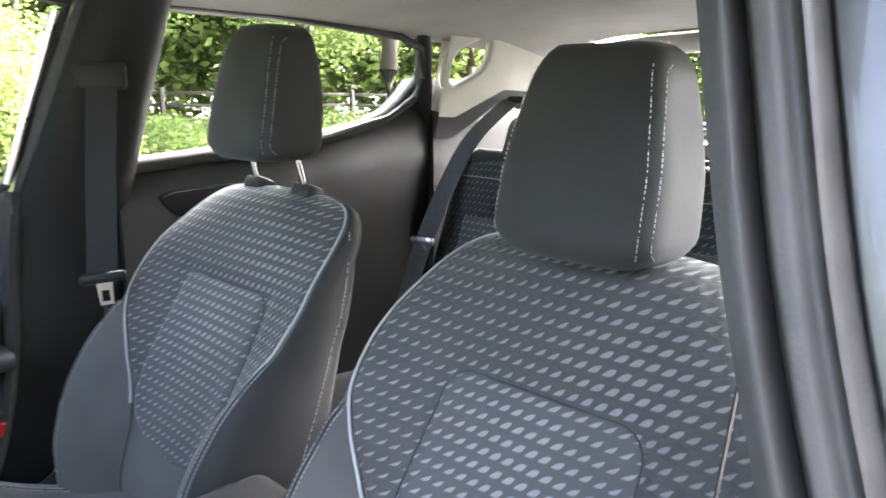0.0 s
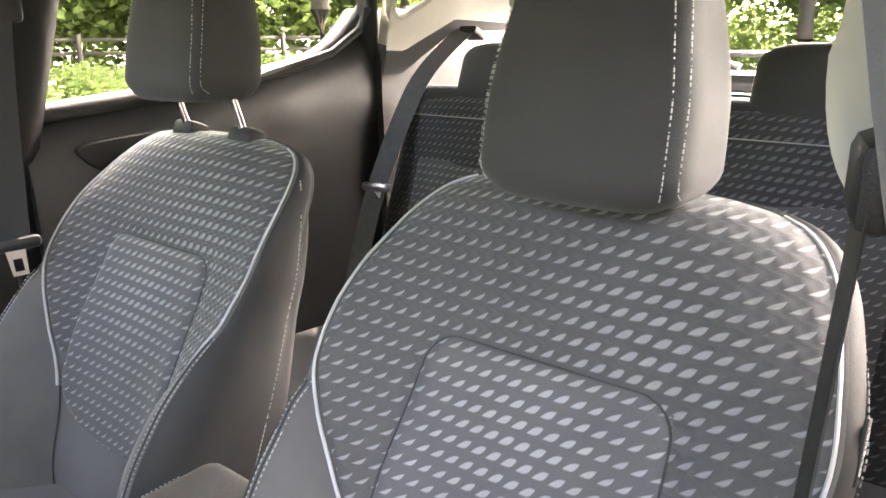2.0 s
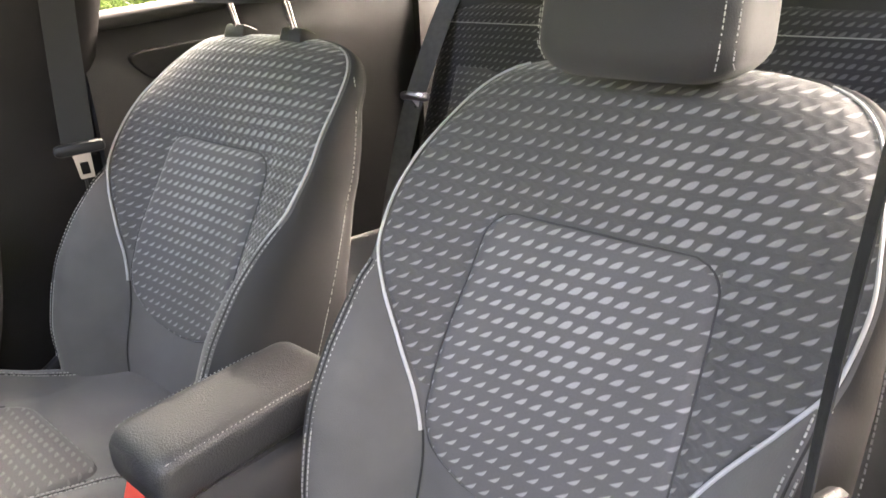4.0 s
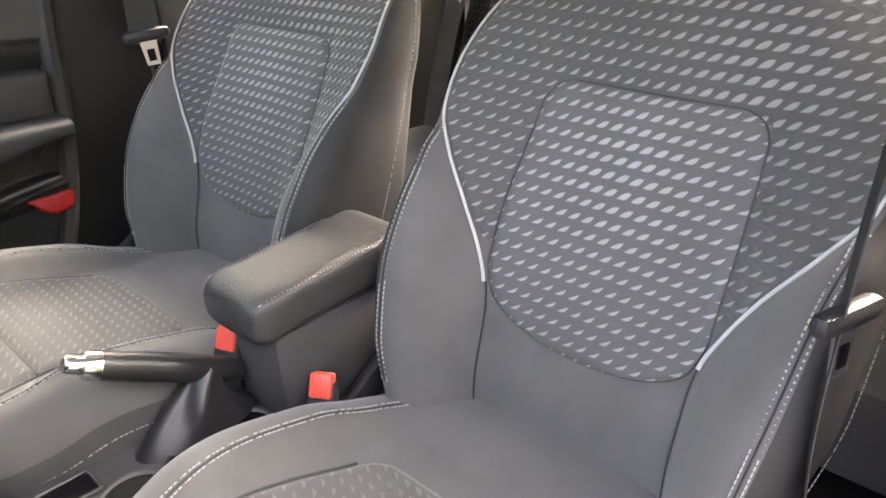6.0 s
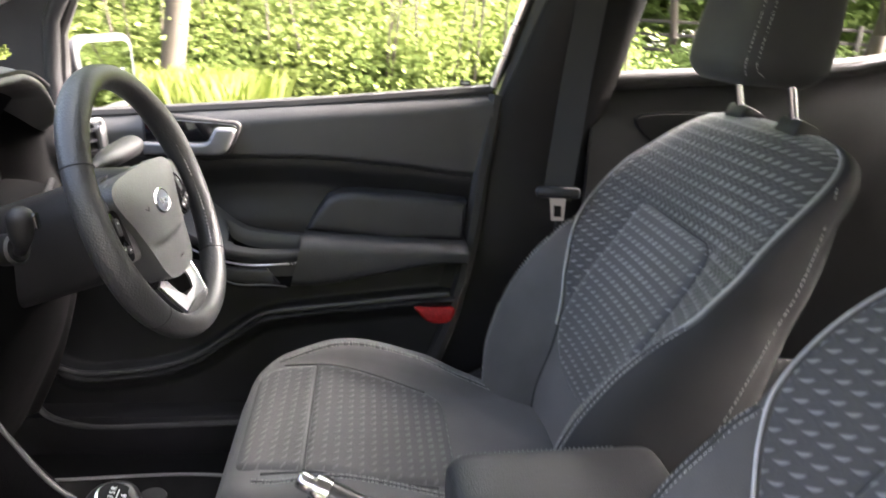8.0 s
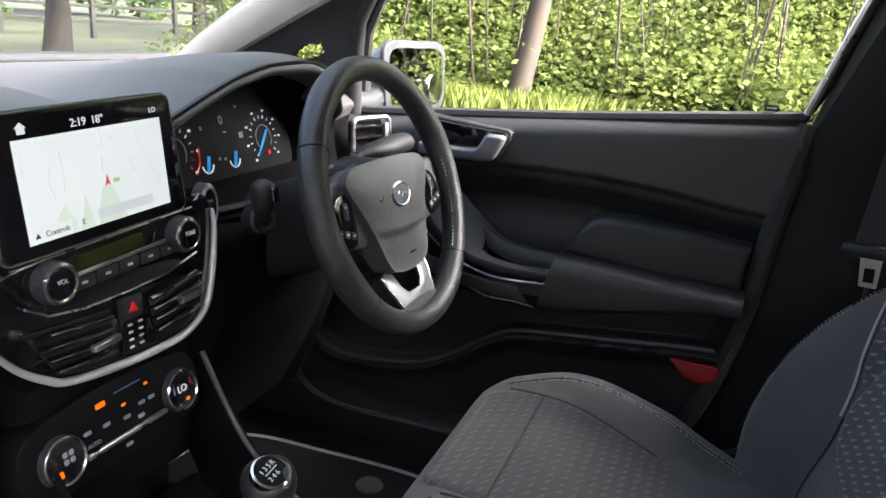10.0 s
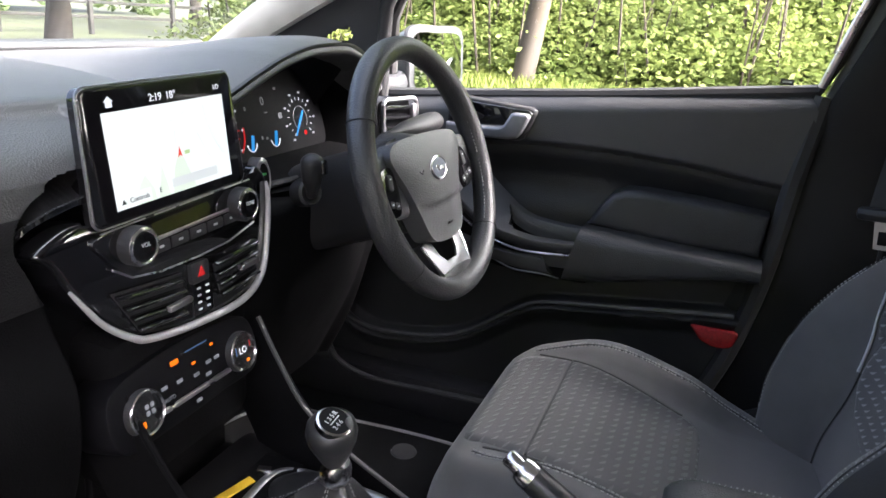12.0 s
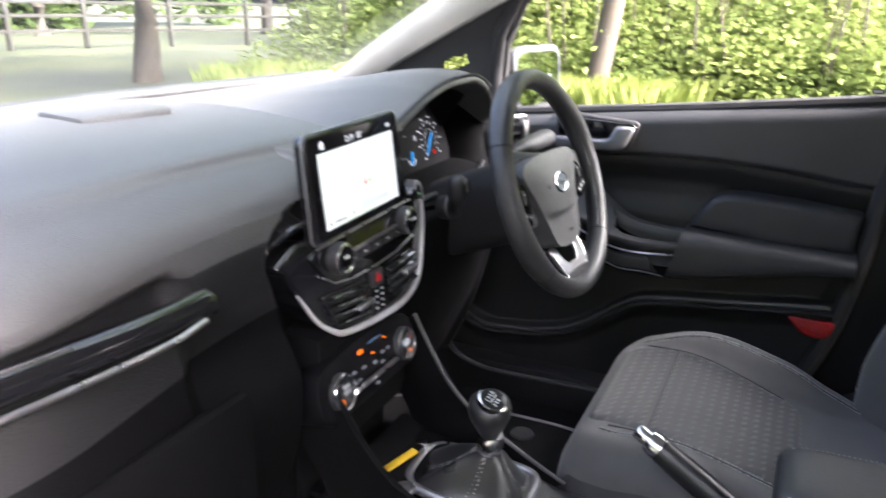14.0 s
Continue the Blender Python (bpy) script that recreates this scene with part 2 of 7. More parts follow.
PAINT = mat("silver_car_paint", (0.05, 0.053, 0.056), 0.3, 0.3, 200, 0.08, coat=0.6)
MIRROR = mat("mirror_glass", (0.5, 0.52, 0.51), 0.02, 1.0)
GLASS = glass_mat("window_glass", (0.87, 0.93, 0.93), 1.25)
TINTED = glass_mat("tinted_glass", (0.58, 0.66, 0.68), 1.25)
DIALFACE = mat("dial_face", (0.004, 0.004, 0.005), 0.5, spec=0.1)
SCREEN = mat("screen_glass", (0.004, 0.004, 0.005), 0.08, coat=0.5)
MAPGLOW = glow("map_glow", (0.93, 0.97, 0.93), 0.95)
MAPGREEN = glow("map_green", (0.80, 0.90, 0.74), 0.9)
MAPLINE = glow("map_line", (0.78, 0.83, 0.80), 0.85)
MAPBAR = glow("map_bar", (0.76, 0.79, 0.77), 0.85)
MAPTAG = glow("map_tag", (0.50, 0.68, 0.30), 0.7)
SLOTGLASS = mat("slot_glass", (0.03, 0.033, 0.01), 0.12, coat=0.4)
SATINDARK = mat("dark_satin_metal", (0.26, 0.26, 0.27), 0.34, 0.8)
MAPRED = glow("map_red", (0.80, 0.06, 0.03), 0.8)
WHITEGLOW = glow("white_glow", (0.95, 0.96, 1.0), 0.8)
DIMGLOW = glow("dim_glow", (0.6, 0.62, 0.66), 0.10)
BLUEGLOW = glow("blue_glow", (0.06, 0.40, 0.90), 0.7)
REDGLOW = glow("red_glow", (0.8, 0.03, 0.03), 0.5)
DIMBLUE = glow("dim_blue_glow", (0.2, 0.35, 0.65), 0.14)
DIMRED = glow("dim_red_glow", (0.8, 0.05, 0.05), 0.15)
AMBER = glow("amber_glow", (1.0, 0.20, 0.008), 1.1)
PRINT = mat("white_print", (0.55, 0.56, 0.57), 0.5)
YELLOW = mat("yellow_card", (0.50, 0.32, 0.015), 0.5, 0, 30, 0.1)
EMBLEM = mat("blue_enamel", (0.16, 0.18, 0.22), 0.4, coat=0.5)
GRASS = foliage("grass_blades", (0.075, 0.105, 0.022), (0.20, 0.225, 0.06))
LEAF = foliage("hedge_leaves", (0.078, 0.108, 0.028), (0.185, 0.220, 0.066))
LEAFTREE = foliage("tree_leaves", (0.068, 0.098, 0.026), (0.110, 0.148, 0.044))
LITTER = foliage("dry_leaves", (0.05, 0.035, 0.02), (0.20, 0.15, 0.09))
BARK = mat("bark", (0.036, 0.026, 0.017), 0.9, 0, 3, 0.35, 1.0, 25)
FENCEWOOD = mat("fence_wood", (0.022, 0.018, 0.014), 0.85, 0, 6, 0.3, 0.8, 60)
GROUND = mat("grassy_ground", (0.027, 0.029, 0.0075), 0.95, 0, 0.35, 0.55, 1.0, 20)
ROAD = mat("asphalt", (0.030, 0.028, 0.025), 0.9, 0, 2, 0.25, 1.0, 80)


# ---- helpers for building ----
def thing(name, at, label, category, group="", kind=""):
    ob = new(name)
    ob.location = at
    ob.empty_display_size = 0.05
    return tagged(ob, label, category, group, kind)


def root_of(ob):
    place = Vector((0, 0, 0))
    while ob:
        place += Vector(ob.location)
        ob = ob.parent
    return place


def shaded(me, angle=40):
    me.polygons.foreach_set("use_smooth", [True] * len(me.polygons))
    me.set_sharp_from_angle(angle=radians(angle))
    return me


def part(name, src, material, parent=None, label="", angle=40):
    """One mesh object from a bmesh or a (verts, faces) pair in world metres, under a thing or a part."""
    me = bpy.data.meshes.new(name)
    if isinstance(src, bmesh.types.BMesh):
        src.to_mesh(me)
        src.free()
    else:
        me.from_pydata([tuple(v) for v in src[0]], [], src[1])
    if parent is not None:
        me.transform(Matrix.Translation(-root_of(parent)))
    me.materials.append(material)
    shaded(me, angle)
    me.update()
    ob = new(name, me)
    ob.parent = parent
    if label:
        ob["label"] = label
    return ob


def setting(name, src, material, label, category, angle=40):
    return tagged(part(name, src, material, angle=angle), label, category, kind="structure")


def sheet(f, nu, nv, wrap_u=False, caps=False):
    """Grid of f(u, v), u and v from 0 to 1."""
    vs, fs = [], []
    cu = nu if wrap_u else nu + 1
    for j in range(nv + 1):
        for i in range(cu):
            vs.append(f(i / nu, j / nv))
    for j in range(nv):
        for i in range(nu):
            a, b = j * cu + i, j * cu + (i + 1) % cu
            fs.append((a, b, b + cu, a + cu))
    if caps:
        fs.append(tuple(reversed(range(cu))))
        fs.append(tuple(nv * cu + i for i in range(cu)))
    return vs, fs


def solid_sheet(f, nu, nv, off):
    """A sheet with a back at f + off, closed at its rim."""
    vs, fs = sheet(f, nu, nv)
    k = len(vs)
    o = Vector(off)
    vs = vs + [Vector(v) + o for v in vs]
    fs = fs + [tuple(reversed([i + k for i in q])) for q in fs]
    c = nu + 1
    rim = [i for i in range(c)] + [j * c + nu for j in range(1, nv + 1)] + [nv * c + i for i in range(nu - 1, -1, -1)] + [j * c for j in range(nv - 1, 0, -1)]
    for a, b in zip(rim, rim[1:] + rim[:1]):
        fs.append((b, a, a + k, b + k))
    return vs, fs


def catmull(pts, n):
    """A smooth line of n + 1 points through pts."""
    p = [Vector(q) for q in pts]
    p = [p[0] * 2 - p[1]] + p + [p[-1] * 2 - p[-2]]
    m = len(p) - 3
    out = []
    for k in range(n + 1):
        s = k / n * m
        i = min(int(s), m - 1)
        t = s - i
        a, b, c, d = p[i:i + 4]
        out.append(0.5 * ((2 * b) + (c - a) * t + (2 * a - 5 * b + 4 * c - d) * t * t + (3 * b - a - 3 * c + d) * t ** 3))
    return out


def tube(pts, radius, seg=8, closed=False, flat=1.0, up=(0, 0, 1)):
    """A round or flattened rod along pts; radius may be a list."""
    p = [Vector(q) for q in pts]
    n = len(p)
    vs, fs = [], []
    for i in range(n):
        a = p[(i - 1) % n] if closed or i else p[i]
        b = p[(i + 1) % n] if closed or i < n - 1 else p[i]
        d = (b - a).normalized()
        s = d.cross(Vector(up))
        if s.length < 1e-3:
            s = d.cross(Vector((1, 0, 0)))
        s.normalize()
        t = s.cross(d)
        r = radius[i] if isinstance(radius, (list, tuple)) else radius
        for k in range(seg):
            w = 2 * math.pi * k / seg
            vs.append(p[i] + s * (r * math.cos(w)) + t * (r * flat * math.sin(w)))
    for i in range(n if closed else n - 1):
        for k in range(seg):
            a, b = i * seg + k, i * seg + (k + 1) % seg
            c = ((i + 1) % n) * seg
            fs.append((a, b, c + (k + 1) % seg, c + k))
    if not closed:
        fs.append(tuple(reversed(range(seg))))
        fs.append(tuple((n - 1) * seg + k for k in range(seg)))
    return vs, fs


def joined(*srcs):
    vs, fs = [], []
    for v, f in srcs:
        k = len(vs)
        vs += list(v)
        fs += [tuple(i + k for i in q) for q in f]
    return vs, fs


def moved(src, m):
    return [m @ Vector(v) for v in src[0]], src[1]


def stitches(pts, step=0.006, length=0.0042, r=0.0008):
    """Thread along a line: short separate stitches."""
    p = [Vector(q) for q in pts]
    srcs = []
    acc = 0.0
    for a, b in zip(p, p[1:]):
        d = (b - a).length
        if d < 1e-6:
            continue
        while acc < d:
            q = a.lerp(b, acc / d)
            e = a.lerp(b, min(1, (acc + length) / d))
            if (e - q).length > 1e-4:
                srcs.append(tube([q, e], r, 4))
            acc += step
        acc -= d
    return joined(*srcs) if srcs else ([], [])


def box(cx, cy, cz, sx, sy, sz, bevel=0.004, seg=2, rot=None):
    bm = bmesh.new()
    bmesh.ops.create_cube(bm, size=1)
    bmesh.ops.scale(bm, vec=(sx, sy, sz), verts=bm.verts)
    if bevel:
        bmesh.ops.bevel(bm, geom=bm.edges[:], offset=min(bevel, 0.45 * min(sx, sy, sz)), segments=seg, affect="EDGES", profile=0.5)
    if rot:
        bmesh.ops.transform(bm, matrix=rot, verts=bm.verts)
    bmesh.ops.translate(bm, vec=(cx, cy, cz), verts=bm.verts)
    return bm


def lathe(profile, seg=32, m=None):
    """Turn (r, z) points round the z axis, then place by m."""
    vs, fs = [], []
    for r, z in profile:
        for k in range(seg):
            w = 2 * math.pi * k / seg
            vs.append(Vector((r * math.cos(w), r * math.sin(w), z)))
    n = len(profile)
    for j in range(n - 1):
        for k in range(seg):
            a, b = j * seg + k, j * seg + (k + 1) % seg
            fs.append((a, b, b + seg, a + seg))
    fs.append(tuple(reversed(range(seg))))
    fs.append(tuple((n - 1) * seg + k for k in range(seg)))
    return moved((vs, fs), m) if m else (vs, fs)


def plate(outline, depth, m=None, bevel=0.0, seg=2):
    """A flat outline (x, y) raised by depth along z, with a softened upper edge."""
    bm = bmesh.new()
    vs = [bm.verts.new((x, y, 0)) for x, y in outline]
    f = bm.faces.new(vs)
    got = bmesh.ops.extrude_face_region(bm, geom=[f])
    top = [g for g in got["geom"] if isinstance(g, bmesh.types.BMVert)]
    bmesh.ops.translate(bm, vec=(0, 0, depth), verts=top)
    bmesh.ops.recalc_face_normals(bm, faces=bm.faces[:])
    if bevel:
        tops = set(top)
        edges = [e for e in bm.edges if e.verts[0] in tops and e.verts[1] in tops]
        bmesh.ops.bevel(bm, geom=edges, offset=bevel, segments=seg, affect="EDGES", profile=0.5)
    if m:
        bmesh.ops.transform(bm, matrix=m, verts=bm.verts)
    return bm


def rounded(w, h, r, seg=5):
    """Outline of a rounded rectangle about the origin."""
    out = []
    for cx, cy, a0 in ((w / 2 - r, h / 2 - r, 0), (-w / 2 + r, h / 2 - r, 90), (-w / 2 + r, -h / 2 + r, 180), (w / 2 - r, -h / 2 + r, 270)):
        for k in range(seg + 1):
            a = radians(a0 + 90 * k / seg)
            out.append((cx + r * math.cos(a), cy + r * math.sin(a)))
    return out


def curve_at(table, x):
    """Smooth reading of a table of (x, value), without ripples."""
    if x <= table[0][0]:
        return table[0][1]
    if x >= table[-1][0]:
        return table[-1][1]
    n = len(table)
    for i in range(n - 1):
        x0, y0 = table[i]
        x1, y1 = table[i + 1]
        if x <= x1:
            h, d = x1 - x0, (y1 - y0) / (x1 - x0)

            def slope(j):
                if j <= 0 or j >= n - 1:
                    return d
                l = (table[j][1] - table[j - 1][1]) / (table[j][0] - table[j - 1][0])
                r = (table[j + 1][1] - table[j][1]) / (table[j + 1][0] - table[j][0])
                return 0.0 if l * r <= 0 else 2 * l * r / (l + r)
            t = (x - x0) / h
            a, b = slope(i), slope(i + 1)
            return y0 * (2 * t ** 3 - 3 * t * t + 1) + a * h * (t ** 3 - 2 * t * t + t) + y1 * (3 * t * t - 2 * t ** 3) + b * h * (t ** 3 - t * t)
    return table[-1][1]


def words(name, text, size, m, material, parent, thick=0.0003, align="CENTER"):
    cu = bpy.data.curves.new(name, "FONT")
    cu.body, cu.size, cu.extrude, cu.align_x, cu.align_y = text, size, thick, align, "CENTER"
    tmp = bpy.data.objects.new(name, cu)
    scene.collection.objects.link(tmp)
    me = bpy.data.meshes.new_from_object(tmp)
    bpy.data.objects.remove(tmp)
    bpy.data.curves.remove(cu)
    me.transform(m)
    if parent is not None:
        me.transform(Matrix.Translation(-root_of(parent)))
    me.materials.clear()
    me.materials.append(material)
    ob = new(name, me)
    ob.parent = parent
    return ob


def facing(x, y, z, tilt=0.0, turn=0.0):
    """Pose whose local x runs to the car's right, y up the surface and z towards the rear seats, leaning back by tilt."""
    return pose(x, y, z, 90 - tilt, 0, turn)


def uvs(ob, f):
    me = ob.data
    lay = me.uv_layers.new(name="UVMap")
    for loop in me.loops:
        lay.data[loop.index].uv = f(loop.vertex_index)
    return ob

# ---- the car's shell ----
FLOOR = 0.30
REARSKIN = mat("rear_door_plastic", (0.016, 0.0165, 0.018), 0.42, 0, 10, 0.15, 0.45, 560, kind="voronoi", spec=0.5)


def smooth(a, b, x):
    t = max(0.0, min(1.0, (x - a) / (b - a)))
    return t * t * (3 - 2 * t)


def boxdata(*a, **k):
    bm = box(*a, **k)
    bm.verts.index_update()
    src = ([v.co.copy() for v in bm.verts], [tuple(v.index for v in f.verts) for f in bm.faces])
    bm.free()
    return src


def beltline(y):
    """Height of the window line along the car's side."""
    if y > -0.19:
        return 0.994 - (y - 0.006) * 0.095
    return curve_at([(-0.98, 1.20), (-0.94, 1.16), (-0.88, 1.115), (-0.78, 1.078), (-0.66, 1.057), (-0.4, 1.030), (-0.19, 1.0126)], y)


def tumble(z):
    """How far the glasshouse leans in at height z."""
    return 0.19 * max(0.0, z - 0.98)


floor = setting("floor", boxdata(0, -0.23, 0.26, 1.42, 2.78, 0.08, 0.01), CARPET, "black carpeted floor of the car", "floor")


def roof_z(u, v):
    return 1.375 - 0.07 * abs(2 * u - 1) ** 3.5 - 0.11 * max(0, v - 0.5) ** 1.4 - 0.10 * max(0, 0.25 - v)


setting("ceiling", solid_sheet(lambda u, v: Vector(((u - 0.5) * 1.28, 0.45 - 1.90 * v, roof_z(u, v))), 24, 24, (0, 0, 0.03)), HEADLINER, "pale grey fabric headliner", "headliner")
setting("roof_panel", solid_sheet(lambda u, v: Vector(((u - 0.5) * 1.44, 0.50 - 2.05 * v, roof_z(u, v) + 0.06)), 16, 16, (0, 0, 0.012)), PAINT, "silver painted roof panel", "roof")


def strip(a, b, n=16, thick=(0.025, 0, 0)):
    """A padded band between two lines."""
    la, lb = catmull(a, n), catmull(b, n)
    mid = Vector(thick) * -0.35

    def f(u, v):
        i = min(n, round(v * n))
        return la[i].lerp(lb[i], u) + mid * math.sin(u * math.pi)
    return solid_sheet(f, 8, n, thick)


for s, nm in ((1, "right"), (-1, "left")):
    setting("pillar_a_" + nm, strip([(s * 0.625, 1.13, 0.975), (s * 0.60, 0.95, 1.09), (s * 0.57, 0.70, 1.225), (s * 0.545, 0.42, 1.33)],
            [(s * 0.635, 1.02, 0.985), (s * 0.61, 0.80, 1.10), (s * 0.59, 0.55, 1.22), (s * 0.57, 0.28, 1.315)], thick=(s * 0.03, 0, 0)), PALETRIM, "pale grey windscreen pillar trim", "pillar")
# sail panel and its small fixed pane ahead of the driver's window
sail = thing("sail_trim", (0.66, 0.8, 0.94), "black triangular trim round a small fixed pane at the windscreen pillar", "trim", kind="structure")
part("post", tube([(0.672, 0.748, 0.92), (0.666, 0.745, 1.0), (0.655, 0.735, 1.08), (0.632, 0.68, 1.17), (0.60, 0.56, 1.26)], [0.013, 0.013, 0.013, 0.012, 0.012], 10), PLASTIC, sail)
sa = catmull([(0.668, 0.745, 0.925), (0.664, 0.742, 1.0), (0.653, 0.735, 1.07), (0.632, 0.69, 1.15), (0.605, 0.58, 1.24)], 40)
sb_ = catmull([(0.655, 1.02, 0.965), (0.648, 0.97, 1.02), (0.638, 0.88, 1.075), (0.620, 0.77, 1.14), (0.598, 0.60, 1.235)], 40)
vs, fs = sheet(lambda u, v: sa[min(40, round(v * 40))].lerp(sb_[min(40, round(v * 40))], u), 40, 40)
keep = [q for q in fs if (lambda c: abs((c.y - 0.835) / 0.030) ** 2.5 + abs((c.z - 1.020 + (c.y - 0.835) * 0.3) / 0.013) ** 2.5 > 1)(sum((vs[i] for i in q), Vector()) / 4)]
n_ = len(vs)
part("panel", (list(vs) + [v + Vector((0.012, 0, 0)) for v in vs], keep + [tuple(i + n_ for i in reversed(q)) for q in keep]), PLASTIC, sail, "black moulded sail panel round a small pane")


def b_pillar(name, s, x0, ys, material, label, fore=0.0, out_low=0.0):
    def f(u, v):
        z = 0.32 + 1.02 * v
        x = x0 - 0.24 * max(0, z - 0.9) - 0.025 * math.sin(u * math.pi) ** 0.6 + 0.02
        lead = ys - 0.33 * max(0, z - 0.97) + fore * smooth(1.02, 0.42, z)
        trail = ys - 0.185 - 0.02 * (1 - v) - 0.20 * max(0, z - 0.95)
        return Vector((s * (x + out_low * smooth(1.12, 0.72, z)), lead + (trail - lead) * u, z))
    return setting(name, solid_sheet(f, 12, 22, (s * 0.05, 0, 0)), material, label, "pillar")


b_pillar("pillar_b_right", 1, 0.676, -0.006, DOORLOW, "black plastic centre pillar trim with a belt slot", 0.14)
b_pillar("pillar_b_left", -1, 0.640, 0.02, PILLARGREY, "grey plastic centre pillar trim with a belt slot", 0.0, 0.035)
# the passenger's open doorway: trim edge, rubber seal, painted flange and outer ribs, side by side
JAMB = [(0.0, 0.0), (0.10, 0.004), (0.13, 0.0), (0.15, -0.012), (0.18, -0.004), (0.24, 0.008), (0.30, 0.009), (0.36, 0.004), (0.40, 0.007), (0.435, 0.013), (0.455, 0.008), (0.48, -0.008), (0.51, -0.002), (0.60, 0.0), (0.715, 0.001), (0.745, 0.006), (0.765, 0.006), (0.785, -0.004), (0.83, 0.003), (0.87, -0.002), (0.91, 0.004), (1.0, 0.006)]


def jamb_f(u, v):
    z = 0.36 + 0.98 * v
    return Vector((-(0.626 + 0.035 * smooth(1.12, 0.72, z) - 0.24 * max(0, z - 0.9)) - 0.115 * u, 0.030 + curve_at(JAMB, u) - 0.10 * max(0, z - 0.95) - 0.045 * u + 0.035 * (1 - v), z))


jamb = thing("door_jamb", (-0.70, 0.03, 0.36), "open front doorway edge with ribbed grey seals and painted flange", "door frame", kind="structure")
for nm, u0, u1, m_, lab in (("trim_edge", 0.0, 0.15, PILLARGREY, "dark grey trim edge"), ("rubber_seal", 0.15, 0.48, SEALGREY, "worn grey rubber seal"), ("flange", 0.48, 0.72, JAMBPAINT, "silver painted flange"), ("flange_seam", 0.72, 0.785, JAMBPAINT, "pale raised seam"), ("outer_seal", 0.785, 1.0, SEALGREY, "ribbed outer seal"), ("body_side", 1.0, 2.6, JAMBPAINT, "silver painted body side")):
    part(nm, solid_sheet(lambda u, v, u0=u0, u1=u1: jamb_f(u0 + (u1 - u0) * u, v), 26, 30, (0, -0.02, 0)), m_, jamb, lab, 60)


def side_skin(name, s, y0, y1, x, material, label, zlow=0.30, deep=0.05):
    """Inner skin of the body up to the window line, with a rolled top."""
    def f(u, v):
        y = y0 + (y1 - y0) * u
        top = beltline(y)
        z = zlow + (top - zlow) * v
        px = x - 0.012 * math.sin(v * 3.1)
        if v > 0.86:
            k = (v - 0.86) / 0.14
            px += 0.035 * k * k
        return Vector((s * px, y, z))
    return setting(name, solid_sheet(f, 60, 50, (s * deep, 0, 0)), material, label, "door trim" if "door" in name else "wall")


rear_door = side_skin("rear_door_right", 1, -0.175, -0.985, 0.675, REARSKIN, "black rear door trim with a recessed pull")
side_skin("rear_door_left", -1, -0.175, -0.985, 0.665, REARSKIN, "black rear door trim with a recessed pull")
side_skin("quarter_wall_right", 1, -0.99, -1.62, 0.66, DOORLOW, "black boot side trim")
side_skin("quarter_wall_left", -1, -0.99, -1.62, 0.65, DOORLOW, "black boot side trim")
setting("tailgate", boxdata(0, -1.62, 0.64, 1.3, 0.05, 0.70, 0.01), DOORLOW, "black lower tailgate trim", "tailgate")
setting("tailgate_sill", boxdata(0, -1.56, 1.02, 1.2, 0.10, 0.05, 0.02), PAINT, "silver painted tailgate below the rear window", "tailgate")
setting("rear_header", tube(catmull([(-0.60, -1.42, 1.22), (-0.4, -1.46, 1.285), (0, -1.48, 1.305), (0.4, -1.46, 1.285), (0.60, -1.42, 1.22)], 24), 0.028, 10), HEADLINER, "pale grey trim over the rear window", "trim")
setting("bulkhead", boxdata(0, 1.15, 0.62, 1.42, 0.04, 0.66, 0.01), CARPET, "black carpeted bulkhead behind the dashboard", "bulkhead")

